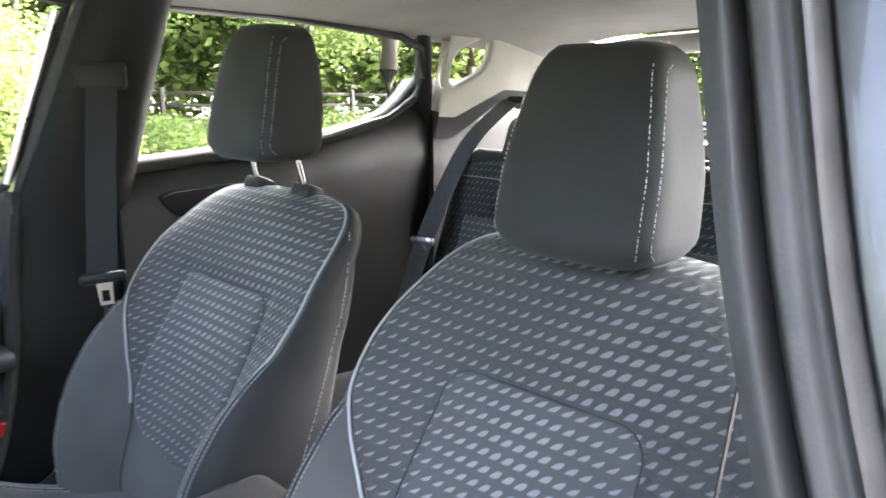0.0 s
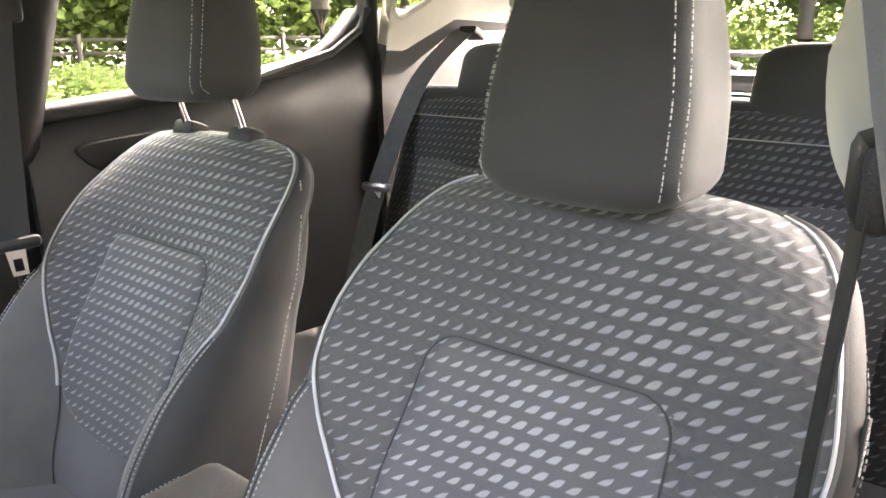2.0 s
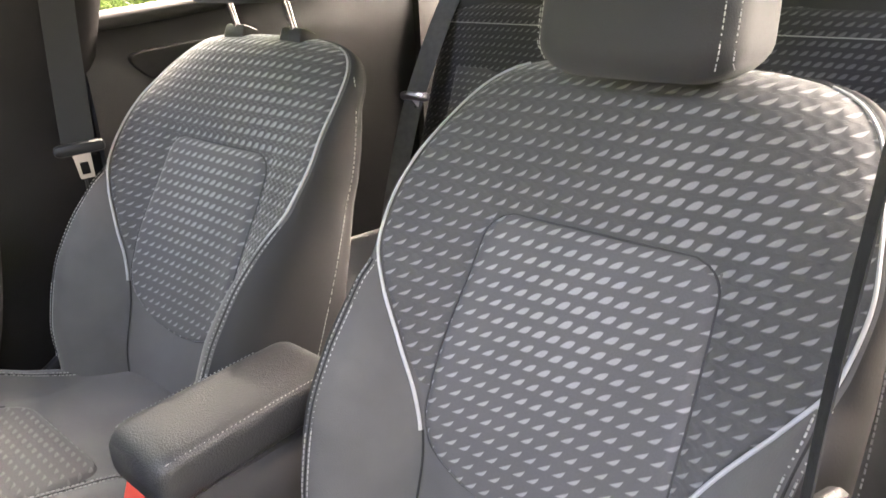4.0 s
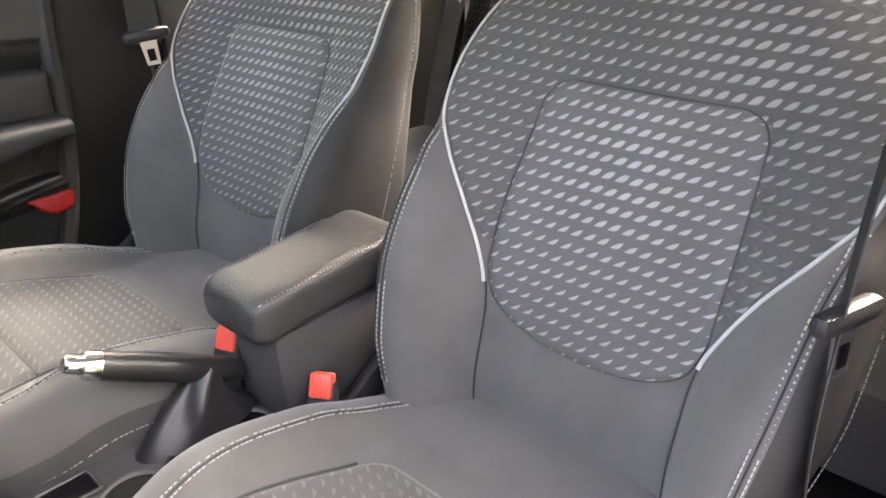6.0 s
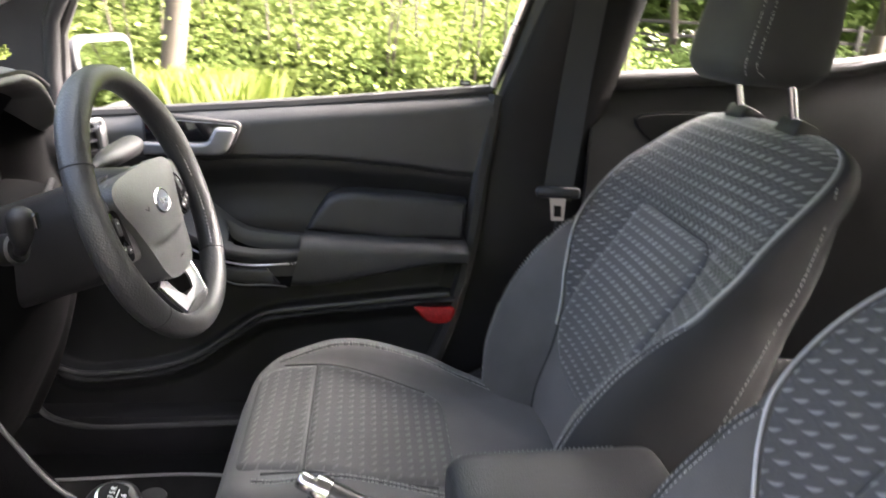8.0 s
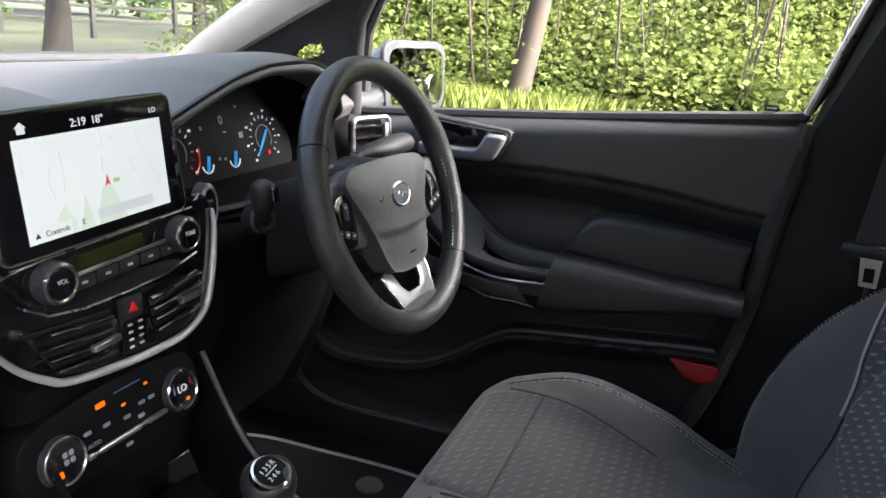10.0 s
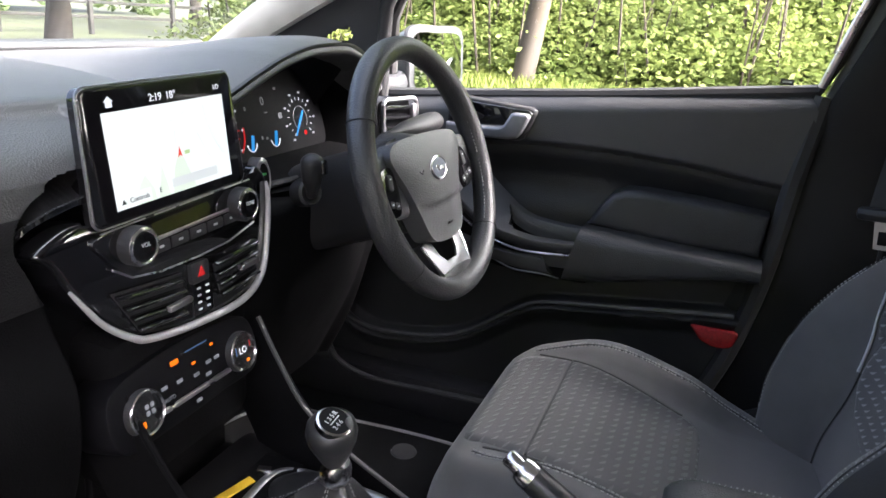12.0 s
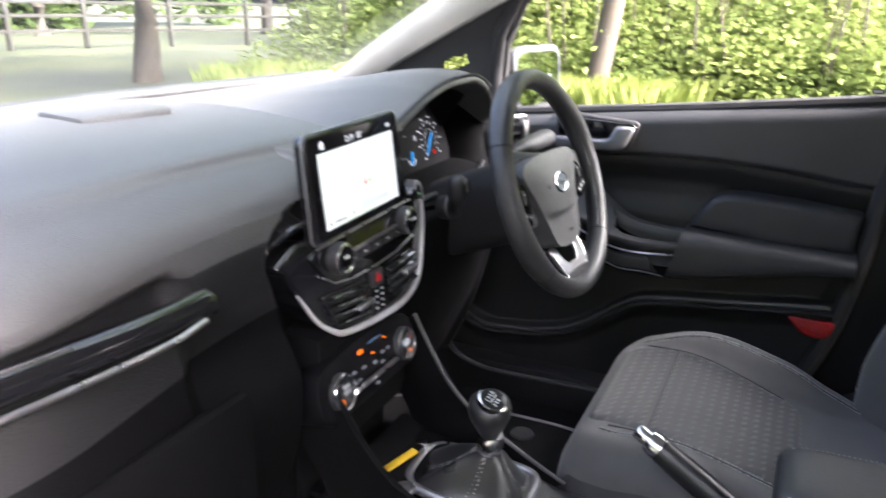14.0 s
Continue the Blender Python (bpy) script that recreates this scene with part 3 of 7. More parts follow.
# rear side: black post, pale quarter trim with its small window
for s, nm in ((1, "right"), (-1, "left")):
    setting("pillar_c_post_" + nm, strip([(s * 0.685, -0.955, 1.13), (s * 0.66, -0.945, 1.20), (s * 0.635, -0.92, 1.28), (s * 0.61, -0.88, 1.31)],
            [(s * 0.68, -1.0, 1.02), (s * 0.655, -0.985, 1.15), (s * 0.63, -0.96, 1.27), (s * 0.61, -0.93, 1.32)], thick=(s * 0.02, 0, 0)), PLASTIC, "black plastic post behind the rear door window", "pillar")

    def quarter(u, v, s=s):
        y = -0.99 - 0.50 * u
        low = 1.045 + min(0.10, 0.62 * max(0.0, -1.045 - y))
        high = 1.335 - 0.10 * u
        z = low + (high - low) * v
        x = 0.645 - 0.20 * max(0, z - 1.05) - 0.05 * u
        return Vector((s * x, y, z))
    vs, fs = sheet(quarter, 40, 30)
    keep = []
    for q in fs:
        c = sum((Vector(vs[i]) for i in q), Vector()) / 4
        g = abs((c.y + 1.072) / 0.070) ** 3 + abs((c.z - 1.247 + (c.y + 1.072) * 0.42) / 0.056) ** 3
        if g > 1:
            keep.append(q)
    k = len(vs)
    keep += [tuple(i + k for i in reversed(q)) for q in keep]
    vs = list(vs) + [v + Vector((s * 0.03, 0, 0)) for v in vs]
    low_ = [q for q in keep if max(i % k for i in q) // 41 <= 6]
    setting("pillar_c_lower_" + nm, (vs, low_), PLASTIC, "black trim below the quarter window", "pillar")
    keep = [q for q in keep if q not in set(low_)]
    setting("pillar_c_trim_" + nm, (vs, keep), PALETRIM, "pale grey rear quarter trim round a small window", "pillar")
    rim = []
    for j in range(48):
        a = 2 * math.pi * j / 48
        cy, cz = math.cos(a), math.sin(a)
        ry = 0.071 * math.copysign(abs(cy) ** 0.667, cy)
        rz = 0.057 * math.copysign(abs(cz) ** 0.667, cz)
        y = -1.072 + ry
        z = 1.247 - ry * 0.42 + rz
        rim.append(Vector((s * (0.645 - 0.20 * (z - 1.05) - 0.05 * (-0.99 - y) / 0.5 + 0.012), y, z)))
    setting("quarter_window_rim_" + nm, tube(rim, 0.013, 8, True), PALETRIM, "rounded pale rim of the small quarter window", "trim")

# window frames
for s, nm, x0 in ((1, "right", 0.70), (-1, "left", 0.69)):
    def wx(z):
        return s * (x0 - tumble(z) * 1.2)
    if s > 0:
        front = [(wx(z), y, z) for y, z in ((0.742, 0.921), (0.35, 0.955), (0.01, 0.992), (-0.012, 1.05), (-0.04, 1.15), (-0.075, 1.25), (-0.10, 1.305), (0.0, 1.318), (0.25, 1.31), (0.42, 1.275), (0.60, 1.215), (0.69, 1.145), (0.732, 1.06), (0.742, 0.96))]
        line = [Vector(p) for p in front]
        fr = setting("window_frame_front_" + nm, tube(line, 0.011, 8), RUBBER, "black rubber-edged frame of the driver window", "window frame")
        band_a = [(wx(z) - 0.008, y - 0.008, z) for y, z in ((0.006, 0.985), (-0.012, 1.05), (-0.04, 1.15), (-0.075, 1.25), (-0.10, 1.305))]
        band_b = [(x - 0.010, y - 0.040, z) for x, y, z in band_a]
        setting("window_band_" + nm, strip(band_a, band_b, 20, (0.02, 0, 0)), GREYPLASTIC, "dark grey upright of the driver door window frame", "window frame")
        setting("window_channel_" + nm, tube([(wx(z) - 0.012, y + 0.012, z) for y, z in ((-0.004, 1.0), (-0.03, 1.10), (-0.065, 1.22), (-0.085, 1.29))], 0.006, 8), SATIN, "bright inner edge of the driver window channel", "trim")
    rear = [(wx(z), y, z) for y, z in ((-0.19, 1.012), (-0.4, 1.03), (-0.66, 1.057), (-0.85, 1.10), (-0.93, 1.15), (-0.95, 1.20), (-0.925, 1.27), (-0.85, 1.295), (-0.5, 1.318), (-0.23, 1.318), (-0.205, 1.2))]
    setting("belt_seal_" + nm, tube([(s * 0.694, y, beltline(y) + 0.003) for y in [-0.19 - 0.79 * k / 30 for k in range(31)]], 0.017, 10), RUBBER, "black rubber seal along the rear door window", "seal")
    setting("window_frame_rear_" + nm, tube(rear, 0.010, 8, True), RUBBER, "black rubber-edged frame of the rear door window", "window frame")


def pane(name, pts, label, material=GLASS):
    me = bpy.data.meshes.new(name)
    p = [Vector(q) for q in pts]
    if (p[1] - p[0]).cross(p[2] - p[0]).dot(Vector((0, -0.2, 1.1)) - p[0]) < 0:
        p.reverse()
    me.from_pydata(p, [], [tuple(range(len(p)))])
    me.materials.append(material)
    ob = tagged(new(name, me), label, "window", kind="structure")
    ob.visible_shadow = False
    return ob


pane("window_1", [(0.71, 0.74, 0.91), (0.71, -0.01, 0.99), (0.64, -0.10, 1.31), (0.645, 0.40, 1.28), (0.665, 0.70, 1.14)], "clear driver door window")
pane("window_2", [(0.715, -0.19, 0.99), (0.715, -0.96, 1.10), (0.64, -0.93, 1.28), (0.64, -0.2, 1.32)], "clear rear door window")
pane("window_3", [(-0.715, -0.19, 0.99), (-0.715, -0.96, 1.10), (-0.64, -0.93, 1.28), (-0.64, -0.2, 1.32)], "clear rear door window")
pane("windscreen", [(0.62, 1.16, 0.97), (-0.64, 1.16, 0.97), (-0.56, 0.46, 1.34), (0.54, 0.46, 1.34)], "lightly tinted windscreen", TINTED)
pane("rear_window", [(0.55, -1.60, 1.04), (-0.55, -1.60, 1.04), (-0.50, -1.46, 1.30), (0.50, -1.46, 1.30)], "clear rear window")
wiper = thing("rear_wiper", (0.05, -1.63, 1.045), "black rear wiper parked on the rear window", "wiper")
part("arm", tube([(0.02, -1.615, 1.05), (0.12, -1.615, 1.07), (0.3, -1.61, 1.075)], 0.012, 8), DOORLOW, wiper)
part("blade", tube([(-0.12, -1.607, 1.085), (0.30, -1.607, 1.085)], 0.007, 8), DOORLOW, wiper)

# ---- driver's door ----
LIP = [(0.04, 0.618), (0.067, 0.617), (0.25, 0.597), (0.36, 0.584), (0.41, 0.575), (0.46, 0.545), (0.53, 0.495), (0.58, 0.472), (0.66, 0.456), (0.74, 0.450), (0.79, 0.465), (0.82, 0.50)]
CREASE = [(0.0, 0.838), (0.05, 0.840), (0.20, 0.857), (0.35, 0.864), (0.45, 0.862), (0.52, 0.855), (0.60, 0.86), (0.80, 0.87)]


def door_skin(y, z):
    x = 0.672
    x += 0.012 * (1 - smooth(-0.004, 0.006, z - curve_at(CREASE, y))) * smooth(-0.06, 0.0, z - curve_at(CREASE, y) + 0.05 + 0.02)
    x += 0.020 * (1 - smooth(-0.06, -0.01, z - curve_at(CREASE, y)))
    lip = curve_at(LIP, y)
    x -= 0.045 * (1 - smooth(lip - 0.012, lip + 0.004, z))
    x += 0.022 * (1 - smooth(lip - 0.05, lip - 0.008, z))
    top = beltline(y)
    if z > top - 0.035:
        k = (z - top + 0.035) / 0.035
        x += 0.030 * k * k
    return x


door = thing("door_1", (0.70, 0.4, 0.32), "closed black driver door with an armrest, pull handle and map pocket", "car door", kind="structure")


def door_f(u, v):
    z0 = 0.34
    y_rear = lambda z: 0.006 + 0.09 * smooth(0.75, 0.42, z) + 0.02 * smooth(0.98, 0.7, z)
    top = beltline(0.8 - 0.8 * u)
    z = z0 + (top - z0) * v
    y = 0.86 + (y_rear(z) - 0.86) * u
    z = z0 + (beltline(y) - z0) * v
    return Vector((door_skin(y, z), y, z))


dv, df = solid_sheet(door_f, 110, 150, (0.05, 0, 0))


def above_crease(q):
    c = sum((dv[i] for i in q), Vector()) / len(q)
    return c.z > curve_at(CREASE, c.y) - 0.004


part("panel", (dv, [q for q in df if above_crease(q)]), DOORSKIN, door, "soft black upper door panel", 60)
# Below the crease the panel is coloured darker, as light falls from above.
part("lower_panel", (dv, [q for q in df if not above_crease(q)]), DOORSHADED, door, "dark grained lower door panel, shade put into its colour", 60)


def prism(outline, x0, x1, bevel, parent, name, material, label="", seg=3):
    """A pad on the door: an outline in (y, z), from x0 (inner face) to x1."""
    m = Matrix(((0, 0, -1, x1), (1, 0, 0, 0), (0, 1, 0, 0), (0, 0, 0, 1)))
    return part(name, plate(outline, x1 - x0, m, bevel, seg), material, parent, label, 50)


def smooth_outline(pts, n=60):
    p = [Vector((a, b, 0)) for a, b in pts]
    out = []
    m = len(p)
    per = max(2, n // m)
    for i in range(m):
        a, b, c, d = p[(i - 1) % m], p[i], p[(i + 1) % m], p[(i + 2) % m]
        for k in range(per):
            t = k / per
            q = 0.5 * ((2 * b) + (c - a) * t + (2 * a - 5 * b + 4 * c - d) * t * t + (3 * b - a - 3 * c + d) * t ** 3)
            out.append((q.x, q.y))
    return out


prism([(0.335, 0.736), (0.318, 0.768), (0.298, 0.795), (0.275, 0.806), (0.24, 0.808), (0.15, 0.804), (0.045, 0.793), (0.05, 0.72), (0.2, 0.72)], 0.652, 0.70, 0.014, door, "elbow_pad", VINYL, "black padded elbow rest", 4)


def arm(u, v):
    # section round (x, z), swept from rear to front
    y = 0.045 + 0.305 * v
    a = 2 * math.pi * u
    top = 0.722 + 0.014 * v
    low = 0.690 - 0.052 * smooth(0.0, 1.0, v)
    cz, hz = (top + low) / 2, (top - low) / 2
    c, s_ = math.cos(a), math.sin(a)
    x = 0.655 + 0.052 * math.copysign(abs(c) ** 0.5, c)
    z = cz + hz * math.copysign(abs(s_) ** 0.55, s_)
    return Vector((x, y + 0.012 * (z - cz) / hz * v * -1.0, z))


# Dark plate on the skin: the pull recess's shade is put in as colour.
prism(smooth_outline([(-0.255, 0.955), (-0.30, 0.966), (-0.42, 0.970), (-0.50, 0.962), (-0.52, 0.93), (-0.42, 0.908), (-0.31, 0.908), (-0.27, 0.928)], 56), 0.664, 0.68, 0.004, rear_door, "pull_recess_shade", DOORLOW, "dark plate for the shaded recess of the door pull")
part("armrest", sheet(arm, 40, 30, True, True), VINYL, door, "black padded armrest", 60)
# shelf and pocket ahead of the armrest, sweeping towards the dashboard
swp = [(0.626, 0.335), (0.622, 0.42), (0.628, 0.49), (0.645, 0.56), (0.676, 0.625)]
cabin_edge = catmull([(0.626, 0.335, 0.704), (0.621, 0.40, 0.702), (0.622, 0.45, 0.705), (0.629, 0.50, 0.716), (0.645, 0.56, 0.745), (0.676, 0.625, 0.80)], 60)
door_edge = catmull([(0.680, 0.335, 0.724), (0.680, 0.40, 0.728), (0.680, 0.45, 0.740), (0.680, 0.50, 0.778), (0.684, 0.56, 0.83), (0.690, 0.625, 0.88)], 60)


def shelf_f(u, v):
    i = min(60, round(v * 60))
    c, d = cabin_edge[i], door_edge[i]
    if u < 0.7:
        k = u / 0.7
        p = d.lerp(c, k)
        p.z -= 0.010 * math.sin(math.pi * k) * smooth(0.46, 0.52, p.y)
        # sunk pocket
        fore = smooth(0.472, 0.462, p.y + 0.03 * (k - 0.4))
        p.z -= 0.060 * fore * smooth(0.348, 0.354, p.y) * smooth(0.16, 0.22, k) * smooth(0.80, 0.74, k)
        return p
    k = (u - 0.7) / 0.3
    return c + Vector((-0.004 * math.sin(k * math.pi / 2) + 0.010 * k * k, 0, -0.018 * k))


# Thin near-black sheet over the pocket floor stands for the shade in it.
part("pocket_shade", sheet(lambda u, v: shelf_f(0.7 * (0.19 + 0.58 * u), 0.06 + 0.42 * v) + Vector((0, 0, 0.0015)), 40, 30), SHADEBLACK, door, "near-black sheet for the shade inside the pocket", 50)
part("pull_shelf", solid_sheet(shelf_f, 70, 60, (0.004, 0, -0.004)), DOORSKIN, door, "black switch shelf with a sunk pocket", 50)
# strip_recess is a solid black body; the recess's shade is its colour.
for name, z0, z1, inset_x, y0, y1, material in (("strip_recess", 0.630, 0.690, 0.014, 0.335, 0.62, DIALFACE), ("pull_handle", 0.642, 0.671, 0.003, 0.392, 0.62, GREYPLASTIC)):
    cl = [p for p in catmull([(x + inset_x, y, 0) for x, y in swp], 60) if y0 <= p.y <= y1]
    nn = len(cl) - 1

    def f(u, v, cl=cl, z0=z0, z1=z1, nn=nn):
        p = cl[min(nn, round(v * nn))]
        a = 2 * math.pi * u
        c, s_ = math.cos(a), math.sin(a)
        rise_ = 0.10 * max(0.0, p.y - 0.45)
        return Vector((p.x + 0.016 + 0.016 * math.copysign(abs(c) ** 0.4, c), p.y + 0.012 * s_ * (v < 0.5), rise_ + (z0 + z1) / 2 + (z1 - z0) / 2 * math.copysign(abs(s_) ** 0.4, s_)))
    part(name, sheet(f, 24, nn, True, True), material, door)
part("bright_strip", tube(catmull([(0.624, 0.350, 0.684), (0.618, 0.40, 0.682), (0.619, 0.446, 0.682), (0.625, 0.496, 0.692), (0.640, 0.55, 0.712), (0.668, 0.61, 0.745)], 30), 0.0020, 6), SATIN, door, "thin bright strip")
part("bright_strip", tube(catmull([(0.640, 0.370, 0.633), (0.632, 0.403, 0.639), (0.630, 0.454, 0.640), (0.636, 0.493, 0.651), (0.652, 0.55, 0.668), (0.675, 0.60, 0.69)], 30), 0.0017, 6), SATINDARK, door, "thin bright strip")
bez = [(0.610, 0.937), (0.545, 0.932), (0.452, 0.926), (0.445, 0.921), (0.445, 0.914), (0.457, 0.884), (0.464, 0.871), (0.474, 0.866), (0.520, 0.861), (0.610, 0.858)]
prism(bez, 0.662, 0.69, 0.005, door, "handle_bezel", PLASTIC)
inner = [(0.53 + (a - 0.53) * 0.93, 0.896 + (b - 0.896) * 0.84) for a, b in bez]
prism(inner, 0.6585, 0.668, 0.002, door, "handle_recess", GLOSS)
grip_ = [(0.605, 0.8885), (0.540, 0.8885), (0.505, 0.890), (0.497, 0.894), (0.486, 0.914), (0.481, 0.9165), (0.457, 0.9165), (0.4525, 0.913), (0.453, 0.908), (0.466, 0.880), (0.474, 0.872), (0.490, 0.869), (0.605, 0.868)]
prism(grip_, 0.640, 0.657, 0.006, door, "door_handle", INSERT, "satin silver door handle", 4)
for dy in (0, 0.022):
    part("lock_switch", boxdata(0.652, 0.605 + dy * 0.8, 0.772, 0.012, 0.016, 0.02, 0.003), GLOSS, door)
prism(smooth_outline([(0.135, 0.590), (0.10, 0.590), (0.062, 0.589), (0.060, 0.575), (0.068, 0.560), (0.09, 0.556), (0.112, 0.562), (0.126, 0.576)], 60), 0.648, 0.67, 0.004, door, "reflector", REFLECTOR, "dark red reflector")
lipline = [Vector((door_skin(y, curve_at(LIP, y) - 0.006) - 0.004, y, curve_at(LIP, y) - 0.002)) for y in [0.07 + 0.74 * k / 60 for k in range(61)]]
part("pocket_lip", tube(lipline, 0.006, 8), DOORSKIN, door)
part("door_seal", tube(catmull([(0.69, 0.0, 0.985), (0.68, 0.02, 0.85), (0.675, 0.035, 0.70), (0.67, 0.07, 0.54), (0.67, 0.13, 0.40), (0.68, 0.2, 0.34)], 24), 0.016, 8), RUBBER, door)
setting("sill_right", boxdata(0.67, 0.2, 0.33, 0.10, 1.5, 0.10, 0.02), PLASTIC, "black plastic door sill cover", "sill")
setting("sill_left", boxdata(-0.68, 0.2, 0.33, 0.10, 1.5, 0.10, 0.02), PLASTIC, "black plastic door sill cover", "sill")
setting("kick_trim_edge", tube(catmull([(0.622, 0.84, 0.54), (0.622, 0.836, 0.47), (0.622, 0.829, 0.425), (0.622, 0.803, 0.380), (0.622, 0.735, 0.358), (0.622, 0.625, 0.358), (0.622, 0.50, 0.362), (0.622, 0.30, 0.366)], 40), 0.006, 8), GREYPLASTIC, "rounded grey edge of the sill and footwell trim", "trim")
setting("cowl_side_right", boxdata(0.70, 0.98, 0.62, 0.05, 0.32, 0.66, 0.02), PLASTIC, "black footwell side trim", "wall")
setting("cowl_side_left", boxdata(-0.70, 0.98, 0.62, 0.05, 0.32, 0.66, 0.02), PLASTIC, "black footwell side trim", "wall")

# wing mirror outside the driver's window
wm = thing("wing_mirror", (0.74, 0.735, 0.93), "silver wing mirror on the driver door", "wing mirror", kind="structure")


def shell_m(u, v):
    a = 2 * math.pi * u
    k = math.sin(math.pi * (0.5 + v * 0.5)) ** 0.6 if v < 1 else 0.05
    c, s_ = math.cos(a), math.sin(a)
    return Vector((0.975 + 0.135 * k * math.copysign(abs(c) ** 0.6, c), 0.775 + 0.10 * v, 0.969 + 0.074 * k * math.copysign(abs(s_) ** 0.6, s_)))


part("housing", sheet(shell_m, 40, 14, True, True), PAINT, wm, "silver painted housing", 60)
mo = smooth_outline([(-0.09, 0.052), (0.0, 0.056), (0.085, 0.05), (0.094, 0.0), (0.08, -0.05), (0.0, -0.054), (-0.085, -0.048), (-0.094, 0.0)], 60)
mm = pose(0.975, 0.757, 0.969, 86, 0, -4) @ Matrix.Diagonal((1.28, 1.10, 1, 1))
part("rim", plate([(a * 1.15, b * 1.25) for a, b in mo], 0.010, mm @ pose(0, 0, -0.0085), 0.003), PLASTIC, wm)
part("glass", plate(mo, 0.003, mm), MIRROR, wm, "mirror glass")
part("blind_spot_mirror", lathe([(0.028, 0), (0.028, 0.004), (0.022, 0.006)], 28, mm @ pose(0.06, -0.022, 0.003)), MIRROR, wm, "small round blind spot mirror")
part("arm", tube([(0.72, 0.79, 0.925), (0.80, 0.79, 0.922), (0.87, 0.79, 0.935)], 0.024, 10), PLASTIC, wm)
stick = thing("window_sticker", (0.69, 0.057, 1.0), "tiny dark sticker at the corner of the driver window", "sticker")
part("sticker", boxdata(0.697, 0.057, 1.003, 0.001, 0.020, 0.009, 0.0003), PLASTIC, stick)
part("mark", boxdata(0.6962, 0.057, 1.003, 0.0006, 0.014, 0.003, 0.0002), PRINT, stick)

# ---- front seats ----
LEAN_BACK = radians(23)
UP = Vector((0, -math.sin(LEAN_BACK), math.cos(LEAN_BACK)))
OUT = Vector((0, math.cos(LEAN_BACK), math.sin(LEAN_BACK)))
ROOT = Vector((0, -0.06, 0.47))
TOPW = 0.597
# half widths and heights of the backrest's lines: piping, bolster crest, outermost side, middle
PIPE = [(-0.02, 0.128), (0.05, 0.128), (0.12, 0.129), (0.16, 0.134), (0.20, 0.150), (0.244, 0.175), (0.27, 0.193), (0.30, 0.214), (0.35, 0.241), (0.40, 0.246), (0.45, 0.239), (0.50, 0.226), (0.535, 0.213), (0.557, 0.199), (0.575, 0.178), (0.586, 0.150), (0.593, 0.112), (0.597, 0.07)]
PIPE_N = [(-0.02, -0.01), (0.05, 0.012), (0.12, 0.020), (0.16, 0.027), (0.20, 0.034), (0.244, 0.045), (0.30, 0.050), (0.35, 0.045), (0.40, 0.033), (0.45, 0.018), (0.50, -0.006), (0.557, -0.036), (0.597, -0.056)]
CREST_W = [(-0.02, 0.198), (0.07, 0.216), (0.18, 0.228), (0.26, 0.232), (0.31, 0.238), (0.36, 0.247)]
CREST_N = [(-0.02, 0.075), (0.07, 0.102), (0.15, 0.108), (0.22, 0.098), (0.28, 0.078), (0.33, 0.056), (0.37, 0.042)]
SIDE_W = [(-0.02, 0.222), (0.07, 0.248), (0.16, 0.262), (0.26, 0.264), (0.34, 0.261), (0.40, 0.257)]
MID_N = [(-0.02, -0.02), (0.04, 0.0), (0.12, 0.012), (0.25, 0.012), (0.40, 0.002), (0.50, 0.0), (0.545, -0.004), (0.572, -0.018), (0.588, -0.038), (0.597, -0.056)]
INSET = [(0.405, 0.128), (0.33, 0.133), (0.25, 0.137), (0.19, 0.137), (0.165, 0.132)]


HEADW = [(0, 0.090), (0.03, 0.099), (0.08, 0.098), (0.14, 0.089), (0.185, 0.079), (0.215, 0.072)]


def crest_at(w):
    """Half width and height of the bolster's crest; it runs into the piping at the shoulder."""
    p, n = curve_at(PIPE, w), curve_at(PIPE_N, w)
    if w >= 0.36:
        return p + 0.004, n + 0.001
    k = smooth(0.30, 0.36, w)
    return curve_at(CREST_W, w) * (1 - k) + (p + 0.004) * k, curve_at(CREST_N, w) * (1 - k) + (n + 0.001) * k


def side_at(w):
    c, n = crest_at(w)
    k = smooth(0.34, 0.42, w)
    return max(c + 0.005, curve_at(SIDE_W, w) * (1 - k) + (c + 0.010) * k), n - 0.055 * (1 - k) - 0.020 * k * (1 - smooth(0.50, 0.597, w))


def back_front(x, w):
    """Height of the backrest's front above its flat plane."""
    a = abs(x)
    p, pn, mn = curve_at(PIPE, w), curve_at(PIPE_N, w), curve_at(MID_N, w)
    if a <= p:
        return mn + (pn - mn) * (a / p) ** 3
    c, cn = crest_at(w)
    if a <= c:
        return pn + (cn - pn) * math.sin((a - p) / (c - p) * math.pi / 2)
    e, en = side_at(w)
    k = min(1.0, (a - c) / (e - c))
    return en + (cn - en) * math.sqrt(max(0.0, 1 - k * k))


def on_back(x, w, lift=0.0):
    return ROOT + Vector((x, 0, 0)) + UP * w + OUT * (back_front(x, w) + lift)


def rise(d, wide, high):
    """How far a padded panel stands proud at distance d from its seam."""
    k = max(0.0, min(1.0, d / wide))
    return high * math.sqrt(max(0.0, 1 - (1 - k) ** 2)) - 0.0015


